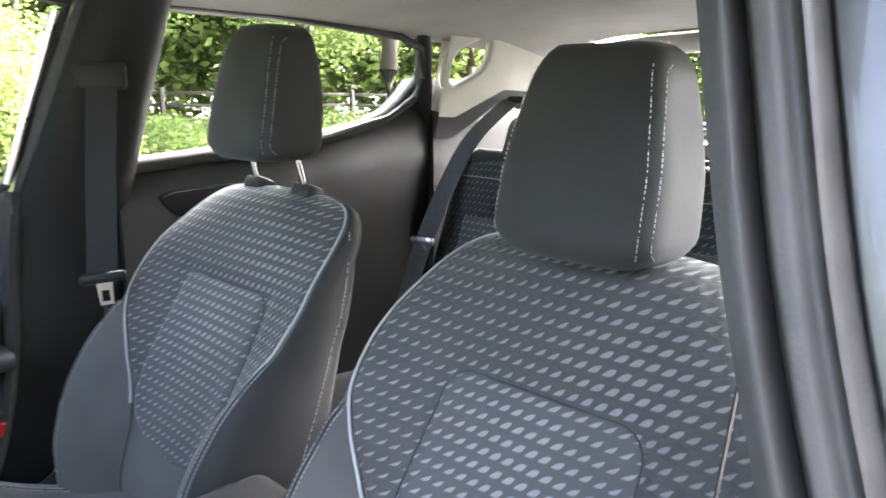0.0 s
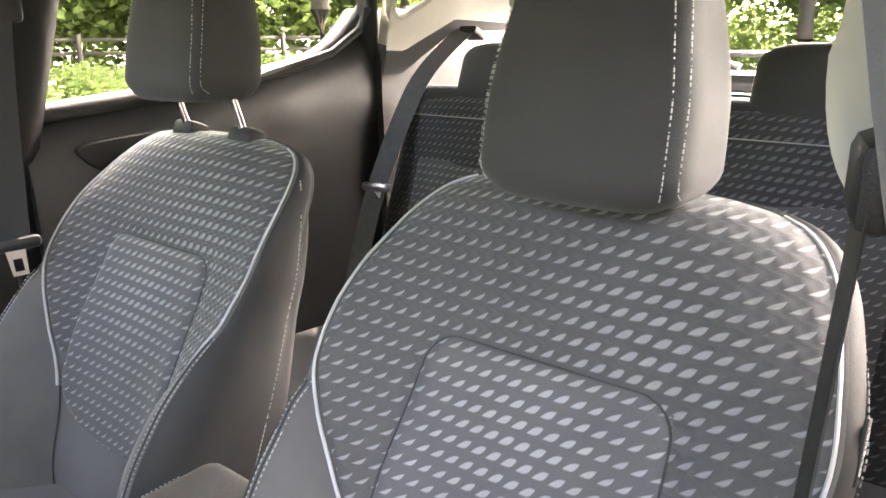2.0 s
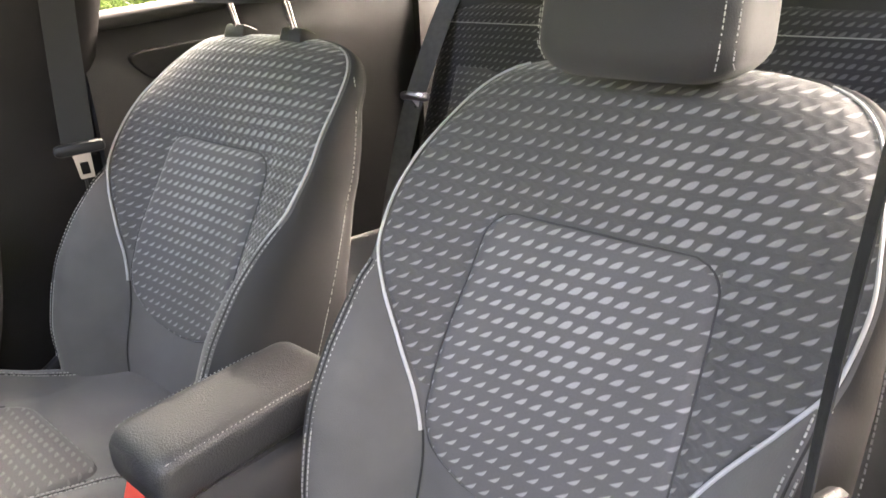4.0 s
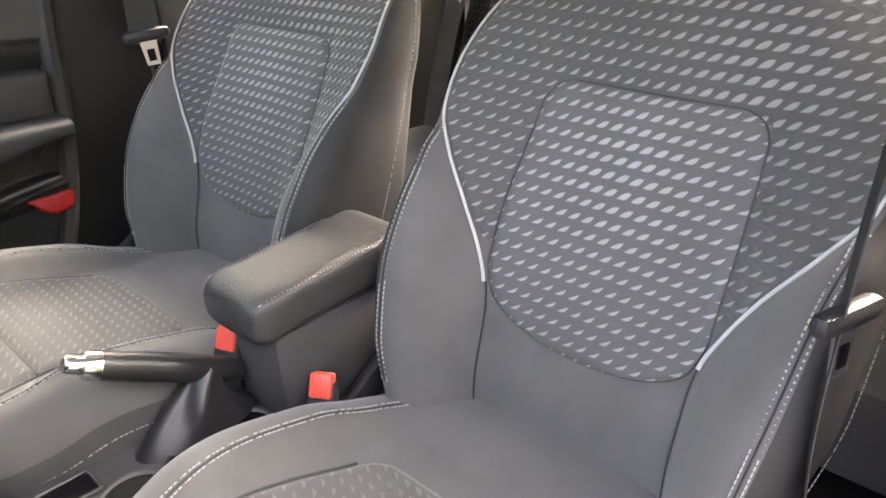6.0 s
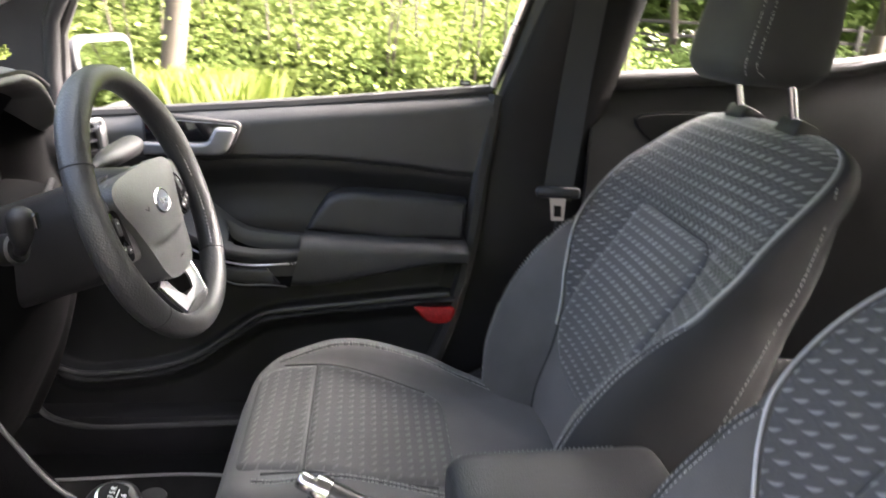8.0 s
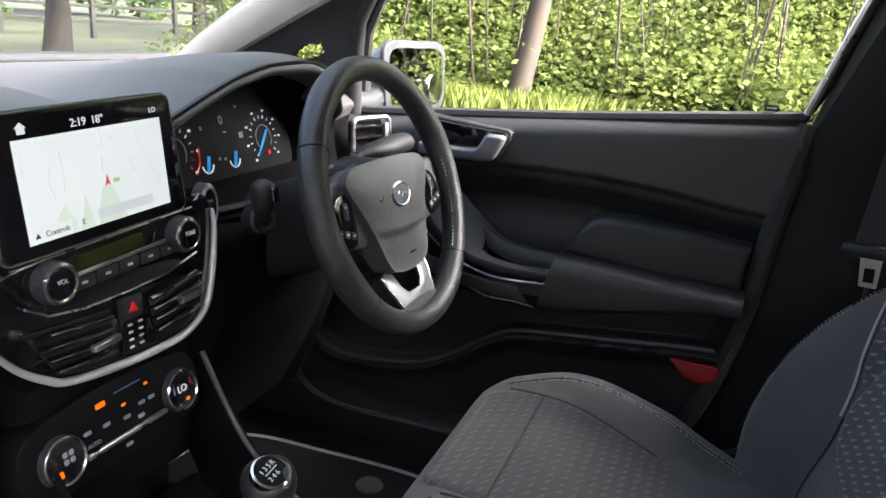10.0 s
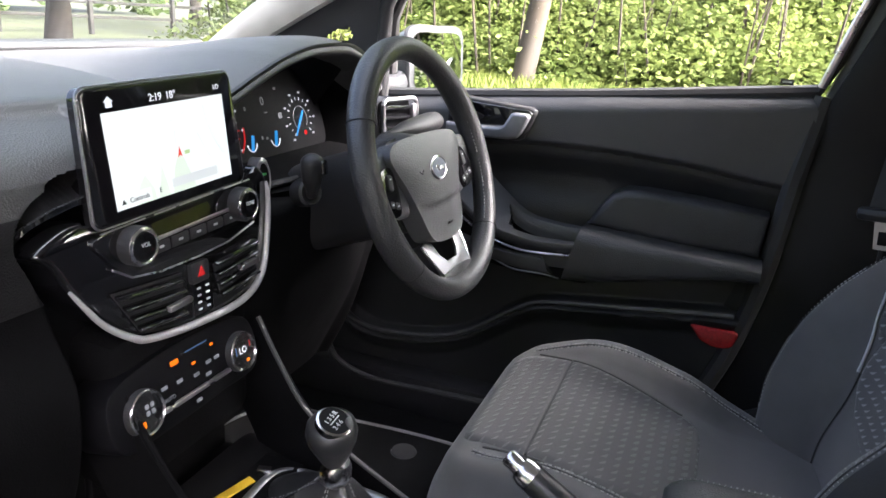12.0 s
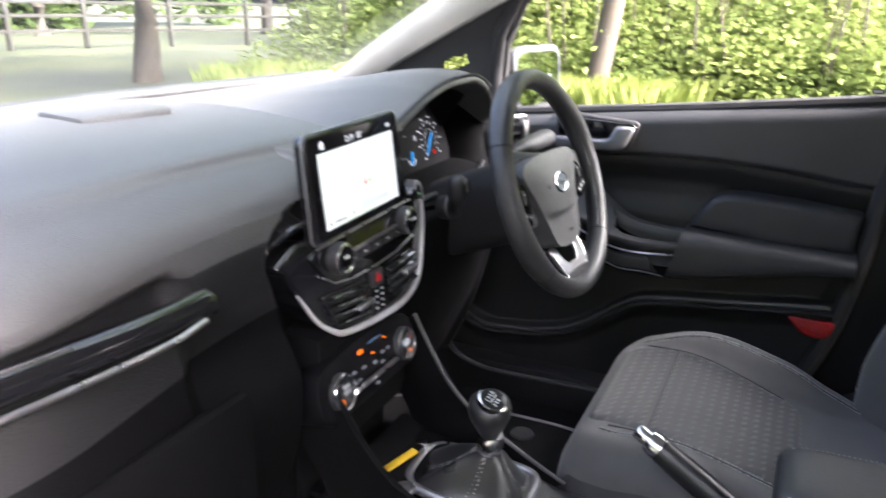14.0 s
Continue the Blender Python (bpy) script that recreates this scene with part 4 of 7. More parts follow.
def front_seat(x, label, head_lift, head_shift):
    place = Vector((x, 0, FLOOR))
    seat = thing("front_seat", place, label, "car seat", "front seats")
    off = Matrix.Translation((x, 0, 0))

    def add(name, src, material, parent=seat, lab="", angle=40):
        return part(name, moved(src, off), material, parent, lab, angle)

    # backrest: lofted loops
    def half_loop(w):
        """Points (x, n) of half the section at height w, from the middle of the front round to the middle of the back."""
        p, (c, cn), (e, en) = curve_at(PIPE, w), crest_at(w), side_at(w)
        rear = min(-0.078 - 0.05 * smooth(0.45, 0.0, w) + 0.028 * smooth(0.45, 0.58, w), en - 0.040)
        turn = min(0.035, (en - rear) * 0.5)
        pts = [(p * k / 24, back_front(p * k / 24, w)) for k in range(24)]
        pts += [(p + (c - p) * k / 10, back_front(p + (c - p) * k / 10, w)) for k in range(10)]
        pts += [(c + (e - c) * math.sin(k / 8 * math.pi / 2), en + (cn - en) * math.cos(k / 8 * math.pi / 2)) for k in range(8)]
        for k in range(8):
            q = k / 8
            pts.append((e - 0.012 * q * q, en + (rear + turn - en) * q))
        for k in range(8):
            q = k / 8 * math.pi / 2
            pts.append((e - 0.012 - 0.05 * (1 - math.cos(q)), rear + turn - turn * math.sin(q)))
        last = max(0.0, e - 0.062)
        pts += [(last * (1 - k / 6), rear) for k in range(7)]
        return pts
    rows = []
    for j in range(73):
        w = -0.02 + (TOPW + 0.02) * (1 - (1 - j / 72) ** 1.35)
        half = half_loop(w)
        rows.append([ROOT + Vector((px, 0, 0)) + UP * w + OUT * n for px, n in half + [(-px, n) for px, n in reversed(half[1:-1])]])
    cu_ = len(rows[0])
    vs = [v for r_ in rows for v in r_]
    fs = [(j * cu_ + i, j * cu_ + (i + 1) % cu_, (j + 1) * cu_ + (i + 1) % cu_, (j + 1) * cu_ + i) for j in range(72) for i in range(cu_)]
    fs.append(tuple(72 * cu_ + i for i in range(cu_)))

    def is_front(f):
        return len(f) == 4 and all(i % cu_ <= 35 or i % cu_ >= cu_ - 35 for i in f)
    back = add("backrest", (vs, [f for f in fs if is_front(f)]), CLOTH, lab="plain grey cloth backrest with side bolsters", angle=70)
    add("back_shell", (vs, [f for f in fs if not is_front(f)]), BACKCLOTH, back, "darker cloth side and back cover", 70)

    # quilted surround
    def inset_half(w):
        if w > 0.375:
            k = (w - 0.375) / 0.036
            return curve_at(list(reversed(INSET)), 0.375) - 0.036 * (1 - math.sqrt(max(0.0, 1 - k * k)))
        if w < 0.165:
            k = (0.165 - w) / 0.055
            return 0.130 * math.sqrt(max(0.0, 1 - k * k))
        return curve_at(list(reversed(INSET)), w)

    def quilt(u, v):
        w = 0.16 + (0.592 - 0.16) * v
        s = curve_at(PIPE, w)
        t = 2 * u - 1
        px = s * t
        d = min(s - abs(px), 0.600 - w)
        return ROOT + Vector((px, 0, 0)) + UP * w + OUT * (back_front(px, w) + rise(d, 0.018, 0.007) - 0.0055 * math.exp(-(math.hypot(max(0.0, abs(px) - inset_half(min(w, 0.388))), max(0.0, w - 0.404)) / 0.020) ** 2))
    qv, qf = sheet(quilt, 70, 70)
    q = add("quilted_cover", (qv, qf), QUILT, back, "quilted dark cloth with pale fin marks", 80)
    ql = [(0.5, 0.5)] * len(qv)
    for r_ in range(71):
        row = qv[r_ * 71:(r_ + 1) * 71]
        for step in (1, -1):
            far = 0.0
            for c_ in range(35, 71 if step > 0 else -1, step):
                if c_ != 35:
                    far += (row[c_] - row[c_ - step]).length
                ql[r_ * 71 + c_] = (0.5 + step * far, (row[c_] - ROOT).dot(UP) + 0.5)
    uvs(q, lambda i: ql[i])

    # centre inset

    def inset(u, v):
        w = 0.1105 + 0.3 * v
        s = max(0.004, inset_half(w))
        px = s * (2 * u - 1)
        d = min((s - abs(px)) * 0.9, 0.411 - w, (w - 0.1095))
        return ROOT + Vector((px, 0, 0)) + UP * w + OUT * (back_front(px, w) + 0.001 + rise(d, 0.020, 0.0085))
    vs, fs = sheet(inset, 48, 64)
    p = add("centre_inset", (vs, fs), PANEL, back, "smooth grey inset with pale fin marks", 80)
    loc = [(v.x + 0.5, (v - ROOT).dot(UP) + 0.5) for v in vs]
    uvs(p, lambda i: loc[i])
    rimline = [on_back(inset_half(0.1105 + 0.3 * k / 60), 0.1105 + 0.3 * k / 60, 0.0005) for k in range(61)]
    rimline += [on_back(-inset_half(0.1105 + 0.3 * k / 60), 0.1105 + 0.3 * k / 60, 0.0005) for k in range(60, -1, -1)]
    # Thin dark cord draws in the shading of the groove round the inset.
    add("inset_seam_shade", tube(rimline, 0.0012, 5, True), CLOTHDARK, back)

    # piping, bolster seams and stitching
    for s in (-1, 1):
        line = [on_back(s * (curve_at(PIPE, w) + 0.001), w, 0.0030) for w in [0.160 + (0.583 - 0.160) * k / 60 for k in range(61)]]
        add("piping", tube(line, [0.0023 - 0.0009 * k / 60 for k in range(61)], 7), PIPING, back, "pale grey piping")
        low = [on_back(s * curve_at(PIPE, w), w, 0.001) for w in [0.0 + 0.16 * k / 20 for k in range(21)]]
        add("bolster_seam", tube(low, 0.0014, 5), BACKCLOTH, back)
        for dx in (-0.0045, 0.0045):
            edge = [on_back(s * (crest_at(w)[0] + dx), w, 0.0010) for w in [0.01 + 0.315 * k / 50 for k in range(51)]]
            add("edge_stitching", stitches(edge, 0.0062, 0.0044, 0.0009), THREAD, back)
        edge = [on_back(s * crest_at(w)[0], w, 0.0004) for w in [0.01 + 0.315 * k / 50 for k in range(51)]]
        add("bolster_seam", tube(edge, 0.0011, 5), BACKCLOTH, back)
        side = [ROOT + UP * w + OUT * (-0.030 - 0.035 * (0.5 - w)) + Vector((s * (side_at(w)[0] - 0.0015), 0, 0)) for w in [0.02 + 0.52 * k / 40 for k in range(41)]]
        add("side_stitching", stitches(side, 0.0062, 0.0044, 0.0008), THREAD, back)

    # head restraint
    hz = ROOT + UP * (0.592 + head_lift) + OUT * -0.045 + Vector((head_shift, 0.056, -0.004))
    lean = radians(2)
    hu, hn = Vector((0, -math.sin(lean), math.cos(lean))), Vector((0, math.cos(lean), math.sin(lean)))

    def head(u, v):
        h = 0.215 * v
        a = 2 * math.pi * u
        wide = curve_at(HEADW, h)
        deep = curve_at([(0, 0.052), (0.03, 0.060), (0.10, 0.056), (0.17, 0.046), (0.215, 0.036)], h)
        f = 1.0
        if h < 0.03:
            f = math.sqrt(max(0.0, 1 - ((0.03 - h) / 0.03) ** 2)) * 0.2 + 0.8
        if h > 0.18:
            f = math.sqrt(max(0.0, 1 - ((h - 0.18) / 0.0355) ** 2)) * 0.26 + 0.74
        c, s = math.cos(a), math.sin(a)
        px = wide * math.copysign(abs(c) ** 0.28, c) * f
        pn = deep * math.copysign(abs(s) ** 0.42, s) * f
        bow = 0.010 * (1 - (px / wide) ** 2) if s > 0 else 0
        return hz + Vector((px, 0, 0)) + hu * h + hn * (pn + bow - 0.02 * (h / 0.21) + 0.01)
    hr = add("head_restraint", sheet(head, 64, 30, True, True), SOFT, lab="dark cloth head restraint with twin stitched seams", angle=70)
    for s in (-1, 1):
        for dx in (0.0, 0.009):
            line = []
            for k in range(31):
                v = 0.06 + 0.84 * k / 30
                h = 0.215 * v
                wide = curve_at(HEADW, h)
                want = s * (wide * 0.86 + dx)
                want = max(-wide * 0.985, min(wide * 0.985, want))
                lo_, hi_ = 0.0, 0.5
                for _ in range(22):
                    mid_ = (lo_ + hi_) / 2
                    if head(mid_, v).x - hz.x > want:
                        lo_ = mid_
                    else:
                        hi_ = mid_
                best = head(lo_, v)
                line.append(best + hn * 0.0014 + Vector((s * 0.0008, 0, 0)))
            add("stitching", stitches(line, 0.0050, 0.0036, 0.00062), THREAD, hr)
        base = ROOT + UP * 0.586 + OUT * -0.040 + Vector((s * 0.0725, 0, 0))
        if head_lift > 0.02:
            add("post_guide", moved(boxdata(0, 0, 0, 0.052, 0.034, 0.026, 0.006), Matrix.Translation(base + UP * 0.004) @ pose(0, 0, 0, 23)), PLASTIC, back)
        if head_lift > 0.02:
            add("post", tube([base, hz + hu * 0.03 + Vector((s * 0.0725 - head_shift, 0, 0))], 0.0062, 12), CHROME, hr, "chrome post")

    # cushion
    def cush_half(y):
        return curve_at([(-0.06, 0.22), (0.05, 0.250), (0.2, 0.256), (0.31, 0.247), (0.37, 0.228), (0.425, 0.17)], y)

    def cush_top(px, y):
        e = cush_half(y)
        a = abs(px)
        z = curve_at([(-0.08, 0.475), (0.05, 0.482), (0.13, 0.503), (0.2, 0.523), (0.30, 0.545), (0.36, 0.543), (0.405, 0.525), (0.43, 0.47)], y)
        z += 0.033 * smooth(0.151, 0.190, a) * smooth(0.395, 0.20, y) * smooth(-0.04, 0.13, y)
        r = 0.045
        if a > e - r:
            k = min(1.0, (a - (e - r)) / r)
            z -= 0.055 * (1 - math.sqrt(max(0.0, 1 - k * k)))
        return z

    def cushion(u, v):
        y = -0.08 + 0.51 * v
        e = cush_half(y)
        if u < 0.7:
            px = e * math.sin((u / 0.7 * 2 - 1) * math.pi / 2)
            return Vector((px, y, cush_top(px, y)))
        t = (u - 0.7) / 0.3
        if t < 0.34:
            return Vector((e + 0.004, y - 0.02 * t, cush_top(e, y) - (cush_top(e, y) - 0.40) * t / 0.34))
        if t > 0.66:
            return Vector((-e - 0.004, y - 0.02 * (1 - t), 0.40 + (cush_top(e, y) - 0.40) * (t - 0.66) / 0.34))
        k = (t - 0.34) / 0.32
        return Vector(((e + 0.004) * (1 - 2 * k), y - 0.02, 0.40))
    vs, fs = sheet(cushion, 90, 60, True, True)
    flank = [q for q in fs if len(q) == 4 and (min(i % 90 for i in q) >= 63 or {i % 90 for i in q} == {0, 89})]
    cu = add("cushion", (vs, [q for q in fs if q not in set(flank)]), CLOTH, lab="plain grey cloth seat cushion with raised bolsters", angle=60)

    add("cushion_flank", (vs, flank), FLANK, cu, "darker cloth side of the cushion", 60)

    def cush_inset(u, v):
        y = 0.095 + 0.305 * v
        s = 0.150 - 0.012 * smooth(0.30, 0.42, y) - 0.022 * smooth(0.24, 0.10, y)
        if v < 0.10:
            k = (0.10 - v) / 0.10
            s -= 0.04 * (1 - math.sqrt(max(0, 1 - k * k)))
        if v > 0.9:
            k = (v - 0.9) / 0.1
            s -= 0.03 * (1 - math.sqrt(max(0, 1 - k * k)))
        px = s * (2 * u - 1)
        d = min(s - abs(px), 0.40 - y, y - 0.094, abs(y - 0.305) * 1.2 + 0.0005)
        return Vector((px, y, cush_top(px, y) + rise(d, 0.012, 0.006)))
    vs, fs = sheet(cush_inset, 40, 110)
    ci = add("cushion_inset", (vs, fs), PANELLOW, cu, "smooth grey inset with pale fin marks", 80)
    l2 = [(v.x + 0.5, v.y + 0.5) for v in vs]
    uvs(ci, lambda i: l2[i])
    for s in (-1, 1):
        for dx in (0.150, 0.158):
            crest = [Vector((s * (cush_half(y) - 0.058 - (dx - 0.15)), y, cush_top(s * (cush_half(y) - 0.058 - (dx - 0.15)), y) + 0.0012)) for y in [0.0 + 0.37 * k / 40 for k in range(41)]]
            add("cushion_stitching", stitches(crest, 0.0056, 0.0040, 0.0010), THREAD, cu)
        groove = [Vector((s * (cush_half(y) - 0.062), y, cush_top(s * (cush_half(y) - 0.062), y))) for y in [0.37 * k / 40 for k in range(41)]]
        add("seam", tube(groove, 0.0013, 6), SOFT, cu, "dark sewn seam")
        edge = [Vector((s * (0.1525 - 0.022 * smooth(0.24, 0.10, y)), y, cush_top(0.1525 - 0.022 * smooth(0.24, 0.10, y), y))) for y in [0.125 + 0.235 * k / 40 for k in range(41)]]
        add("seam", tube(edge, 0.0022, 6), SOFT, cu, "dark sewn seam")
        line = [Vector((s * (cush_half(y) + 0.0045), y - 0.004, cush_top(cush_half(y), y) - 0.025)) for y in [0.0 + 0.39 * k / 40 for k in range(41)]]
        add("side_seam", stitches(line, 0.0062, 0.0044, 0.0008), THREAD, cu)
    cross = [Vector((-0.149 + 0.298 * k / 30, 0.305, cush_top(-0.149 + 0.298 * k / 30, 0.305) + 0.0008)) for k in range(31)]
    add("seam", tube(cross, 0.0022, 6), SOFT, cu, "dark sewn seam")
    # base, side cover, rails
    add("seat_base", boxdata(0, 0.14, 0.375, 0.44, 0.44, 0.07, 0.02), PLASTIC)
    for s in (-1, 1):
        add("rail", boxdata(s * 0.19, 0.13, FLOOR + 0.022, 0.045, 0.60, 0.044, 0.006), PLASTIC)
        add("recline_cover", moved(boxdata(0, 0, 0, 0.02, 0.16, 0.10, 0.008), Matrix.Translation((s * 0.262, -0.04, 0.45)) @ pose(0, 0, 0, -30)), PLASTIC)
    return seat


driver = front_seat(0.351, "grey and black cloth driver seat, head restraint raised on chrome posts", 0.062, 0.0)
passenger = front_seat(-0.300, "grey and black cloth passenger seat with pale piping, head restraint lowered", 0.004, -0.016)
tag_ = thing("fabric_tag", (-0.558, -0.215, 0.858), "small dark fabric tag with white print sewn on the passenger seat", "tag")
TG = Matrix.Translation((-0.5585, -0.215, 0.858)) @ Matrix((tuple(-UP), tuple(Vector((-1, 0, 0)).cross(-UP)), (-1, 0, 0))).transposed().to_4x4()
part("tag", moved(boxdata(0, 0, 0, 0.048, 0.016, 0.003, 0.0008), TG), BACKCLOTH, tag_)
words("lettering", "AIRBAG", 0.010, TG @ pose(0, 0, 0.0018), PRINT, tag_)

# ---- dashboard ----
PASS = [(1.13, 0.984), (1.0, 0.988), (0.9, 0.985), (0.8, 0.976), (0.72, 0.963), (0.66, 0.947), (0.622, 0.930), (0.605, 0.912), (0.606, 0.902), (0.618, 0.892), (0.619, 0.868), (0.604, 0.852), (0.590, 0.79), (0.585, 0.72), (0.60, 0.62), (0.65, 0.52), (0.72, 0.42)]
DRIVE = [(1.13, 0.984), (1.0, 0.990), (0.9, 1.005), (0.82, 1.017), (0.76, 1.022), (0.715, 1.020), (0.690, 1.012), (0.692, 1.000), (0.74, 0.992), (0.815, 0.985), (0.83, 0.94), (0.81, 0.86), (0.76, 0.835), (0.69, 0.825), (0.665, 0.79), (0.70, 0.62), (0.78, 0.45)]
SIDE = [(1.13, 0.984), (1.0, 0.985), (0.9, 0.987), (0.82, 0.98), (0.76, 0.968), (0.72, 0.955), (0.70, 0.945), (0.695, 0.935), (0.70, 0.925), (0.705, 0.91), (0.705, 0.89), (0.70, 0.86), (0.69, 0.83), (0.68, 0.79), (0.68, 0.72), (0.72, 0.58), (0.78, 0.45)]
NEAR = PASS[:8] + [(0.601, 0.898), (0.599, 0.884), (0.600, 0.864), (0.604, 0.840), (0.612, 0.79)] + PASS[13:]
pp, pd, ps, pn_ = (catmull([(0, a, b) for a, b in prof], 176) for prof in (PASS, DRIVE, SIDE, NEAR))
dash = thing("dashboard", (0, 0.9, 0.45), "soft black moulded dashboard with a gloss centre stack", "dashboard")


CREST = [(0.06, 0.955), (0.11, 0.964), (0.157, 0.981), (0.206, 0.998), (0.26, 1.014), (0.345, 1.027), (0.415, 1.028), (0.465, 1.018), (0.51, 0.998), (0.56, 0.970), (0.66, 0.962)]


def dash_f(u, v):
    x = -0.675 + 1.335 * u
    i = min(176, round(v * 176))
    w = smooth(0.070, 0.108, x) * (1 - smooth(0.50, 0.57, x))
    r = smooth(0.50, 0.57, x)
    d = pd[i].copy()
    d.z += (curve_at(CREST, min(0.66, max(0.06, x))) - 1.022) * smooth(0.86, 0.985, d.z) * smooth(1.13, 0.84, d.y)
    near = smooth(-0.345, -0.312, x)
    q = (pp[i] * (1 - near) + pn_[i] * near) * (1 - w) * (1 - r) + d * w + ps[i] * r * (1 - w)
    y = q.y
    # the whole pad curves back towards the doors
    y += 0.05 * smooth(0.45, 0.70, abs(x)) * smooth(1.0, 0.7, q.y)
    # the lip draws back towards the centre stack
    y += 0.052 * smooth(-0.66, -0.20, x) * (1 - w) * (1 - r) * smooth(0.75, 0.66, q.y)
    # the pad makes room for the centre stack
    from_x = curve_at([(0.80, -0.158), (0.84, -0.181), (0.868, -0.194), (0.884, -0.190), (0.900, -0.174), (0.911, -0.146), (0.918, -0.100), (0.930, -0.070)], q.z)
    y += (0.706 - y) * (q.y < 0.706) * smooth(from_x - 0.008, from_x + 0.008, x) * (1 - smooth(0.118, 0.140, x)) * smooth(0.978, 0.945, q.z)
    if x < 0.1:
        arch = 0.012 * (1 - ((x + 0.3) / 0.42) ** 2)
        return Vector((x, y, q.z + (arch if v < 0.45 else arch * 0.4)))
    return Vector((x, y, q.z))


vs, fs = sheet(dash_f, 560, 176)
cut = 561 * 93


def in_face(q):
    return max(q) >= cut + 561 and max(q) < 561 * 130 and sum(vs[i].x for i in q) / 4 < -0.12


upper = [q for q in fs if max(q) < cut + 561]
# Below the lip, face and lower get darker colours in place of shade.
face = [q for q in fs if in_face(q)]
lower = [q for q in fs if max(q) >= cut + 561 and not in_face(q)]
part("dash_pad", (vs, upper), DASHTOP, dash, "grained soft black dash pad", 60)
part("dash_face", (vs, face), SHADEFACE, dash, "grained face below the pad, shade put into its colour", 60)
part("dash_lower", (vs, lower), SHADEBLACK, dash, "hard lower dashboard, coloured near black for shade", 60)
# passenger side: recessed slot with a bright strip
part("slot", tube(catmull([(-0.66, 0.652, 0.890), (-0.55, 0.622, 0.890), (-0.40, 0.612, 0.884), (-0.315, 0.616, 0.882)], 24), [0.014] * 24 + [0.005], 10), GLOSS, dash)
part("bright_strip", tube(catmull([(-0.66, 0.640, 0.873), (-0.55, 0.607, 0.875), (-0.40, 0.597, 0.872), (-0.343, 0.599, 0.875)], 24), 0.0028, 8), SATIN, dash, "thin satin silver strip")
part("upper_strip", tube(catmull([(-0.66, 0.642, 0.906), (-0.55, 0.608, 0.907), (-0.47, 0.601, 0.903)], 24), 0.0016, 6), SATIN, dash)
# speaker grille panel on top
part("top_grille", boxdata(-0.118, 0.955, 0.998, 0.135, 0.085, 0.014, 0.006, rot=pose(0, 0, 0, 2, 0, -4)), DASHTOP, dash, "raised speaker cover")
part("windscreen_edge", tube([(-0.62, 1.12, 0.985), (0, 1.135, 0.99), (0.62, 1.12, 0.985)], 0.012, 8), RUBBER, dash)
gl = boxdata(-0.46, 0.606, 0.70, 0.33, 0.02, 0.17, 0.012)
part("glovebox_lid", gl, SHADEBLACK, dash, "glovebox lid, coloured near black for shade")

# gloss shield of the centre stack; local x right, y up, z towards the seats
ST = facing(-0.010, 0.654, 0.84, 3)


def st(x, z, out=0.0):
    """A pose on the centre stack at the car's x and z, standing out by so much."""
    return ST @ pose(x + 0.010, z - 0.84, out)


shield = smooth_outline([(-0.186, 0.862), (-0.160, 0.876), (-0.136, 0.880), (-0.120, 0.874), (-0.02, 0.872), (0.105, 0.877), (0.130, 0.886), (0.147, 0.862), (0.143, 0.80), (0.124, 0.755), (0.083, 0.737), (0.0, 0.736), (-0.07, 0.747), (-0.10, 0.760), (-0.131, 0.785), (-0.155, 0.818), (-0.172, 0.848)], 140)
local = [(x + 0.010, z - 0.84) for x, z in shield]
stack = part("stack_shield", plate(local, 0.05, ST @ pose(0, 0, -0.042), 0.006, 3), GLOSS, dash, "gloss black centre stack panel")
u_line = [(-0.160, 0.823), (-0.129, 0.7815), (-0.098, 0.7565), (-0.071, 0.7444), (0.003, 0.7344), (0.081, 0.7344), (0.121, 0.7555), (0.137, 0.8035), (0.143, 0.8436), (0.141, 0.866)]
um = catmull([(x, z, 0) for x, z in u_line], 60)
part("stack_trim", tube([st(p.x, p.y, 0.010).translation for p in um], [0.0016 + 0.0028 * math.sin(math.pi * k / 60) ** 0.5 for k in range(61)], 10, up=(0, -1, 0)), SATINPAINT, dash, "satin silver trim round the stack")
part("shield_wing", strip([(-0.194, 0.672, 0.866), (-0.186, 0.657, 0.887), (-0.160, 0.651, 0.8975), (-0.130, 0.651, 0.9015), (-0.105, 0.653, 0.896), (-0.070, 0.656, 0.899)],
                          [(-0.197, 0.682, 0.866), (-0.192, 0.690, 0.888), (-0.172, 0.698, 0.904), (-0.140, 0.703, 0.914), (-0.096, 0.706, 0.919), (-0.060, 0.708, 0.923)], 30, (0, 0, -0.006)), LEDGE, dash, "gloss black ledge beside the screen")
part("wing_seam", stitches([Vector(p) for p in ((-0.191, 0.664, 0.879), (-0.186, 0.6555, 0.888), (-0.160, 0.6495, 0.8985), (-0.130, 0.6495, 0.9025))], 0.004, 0.003, 0.0008), PLASTIC, dash)

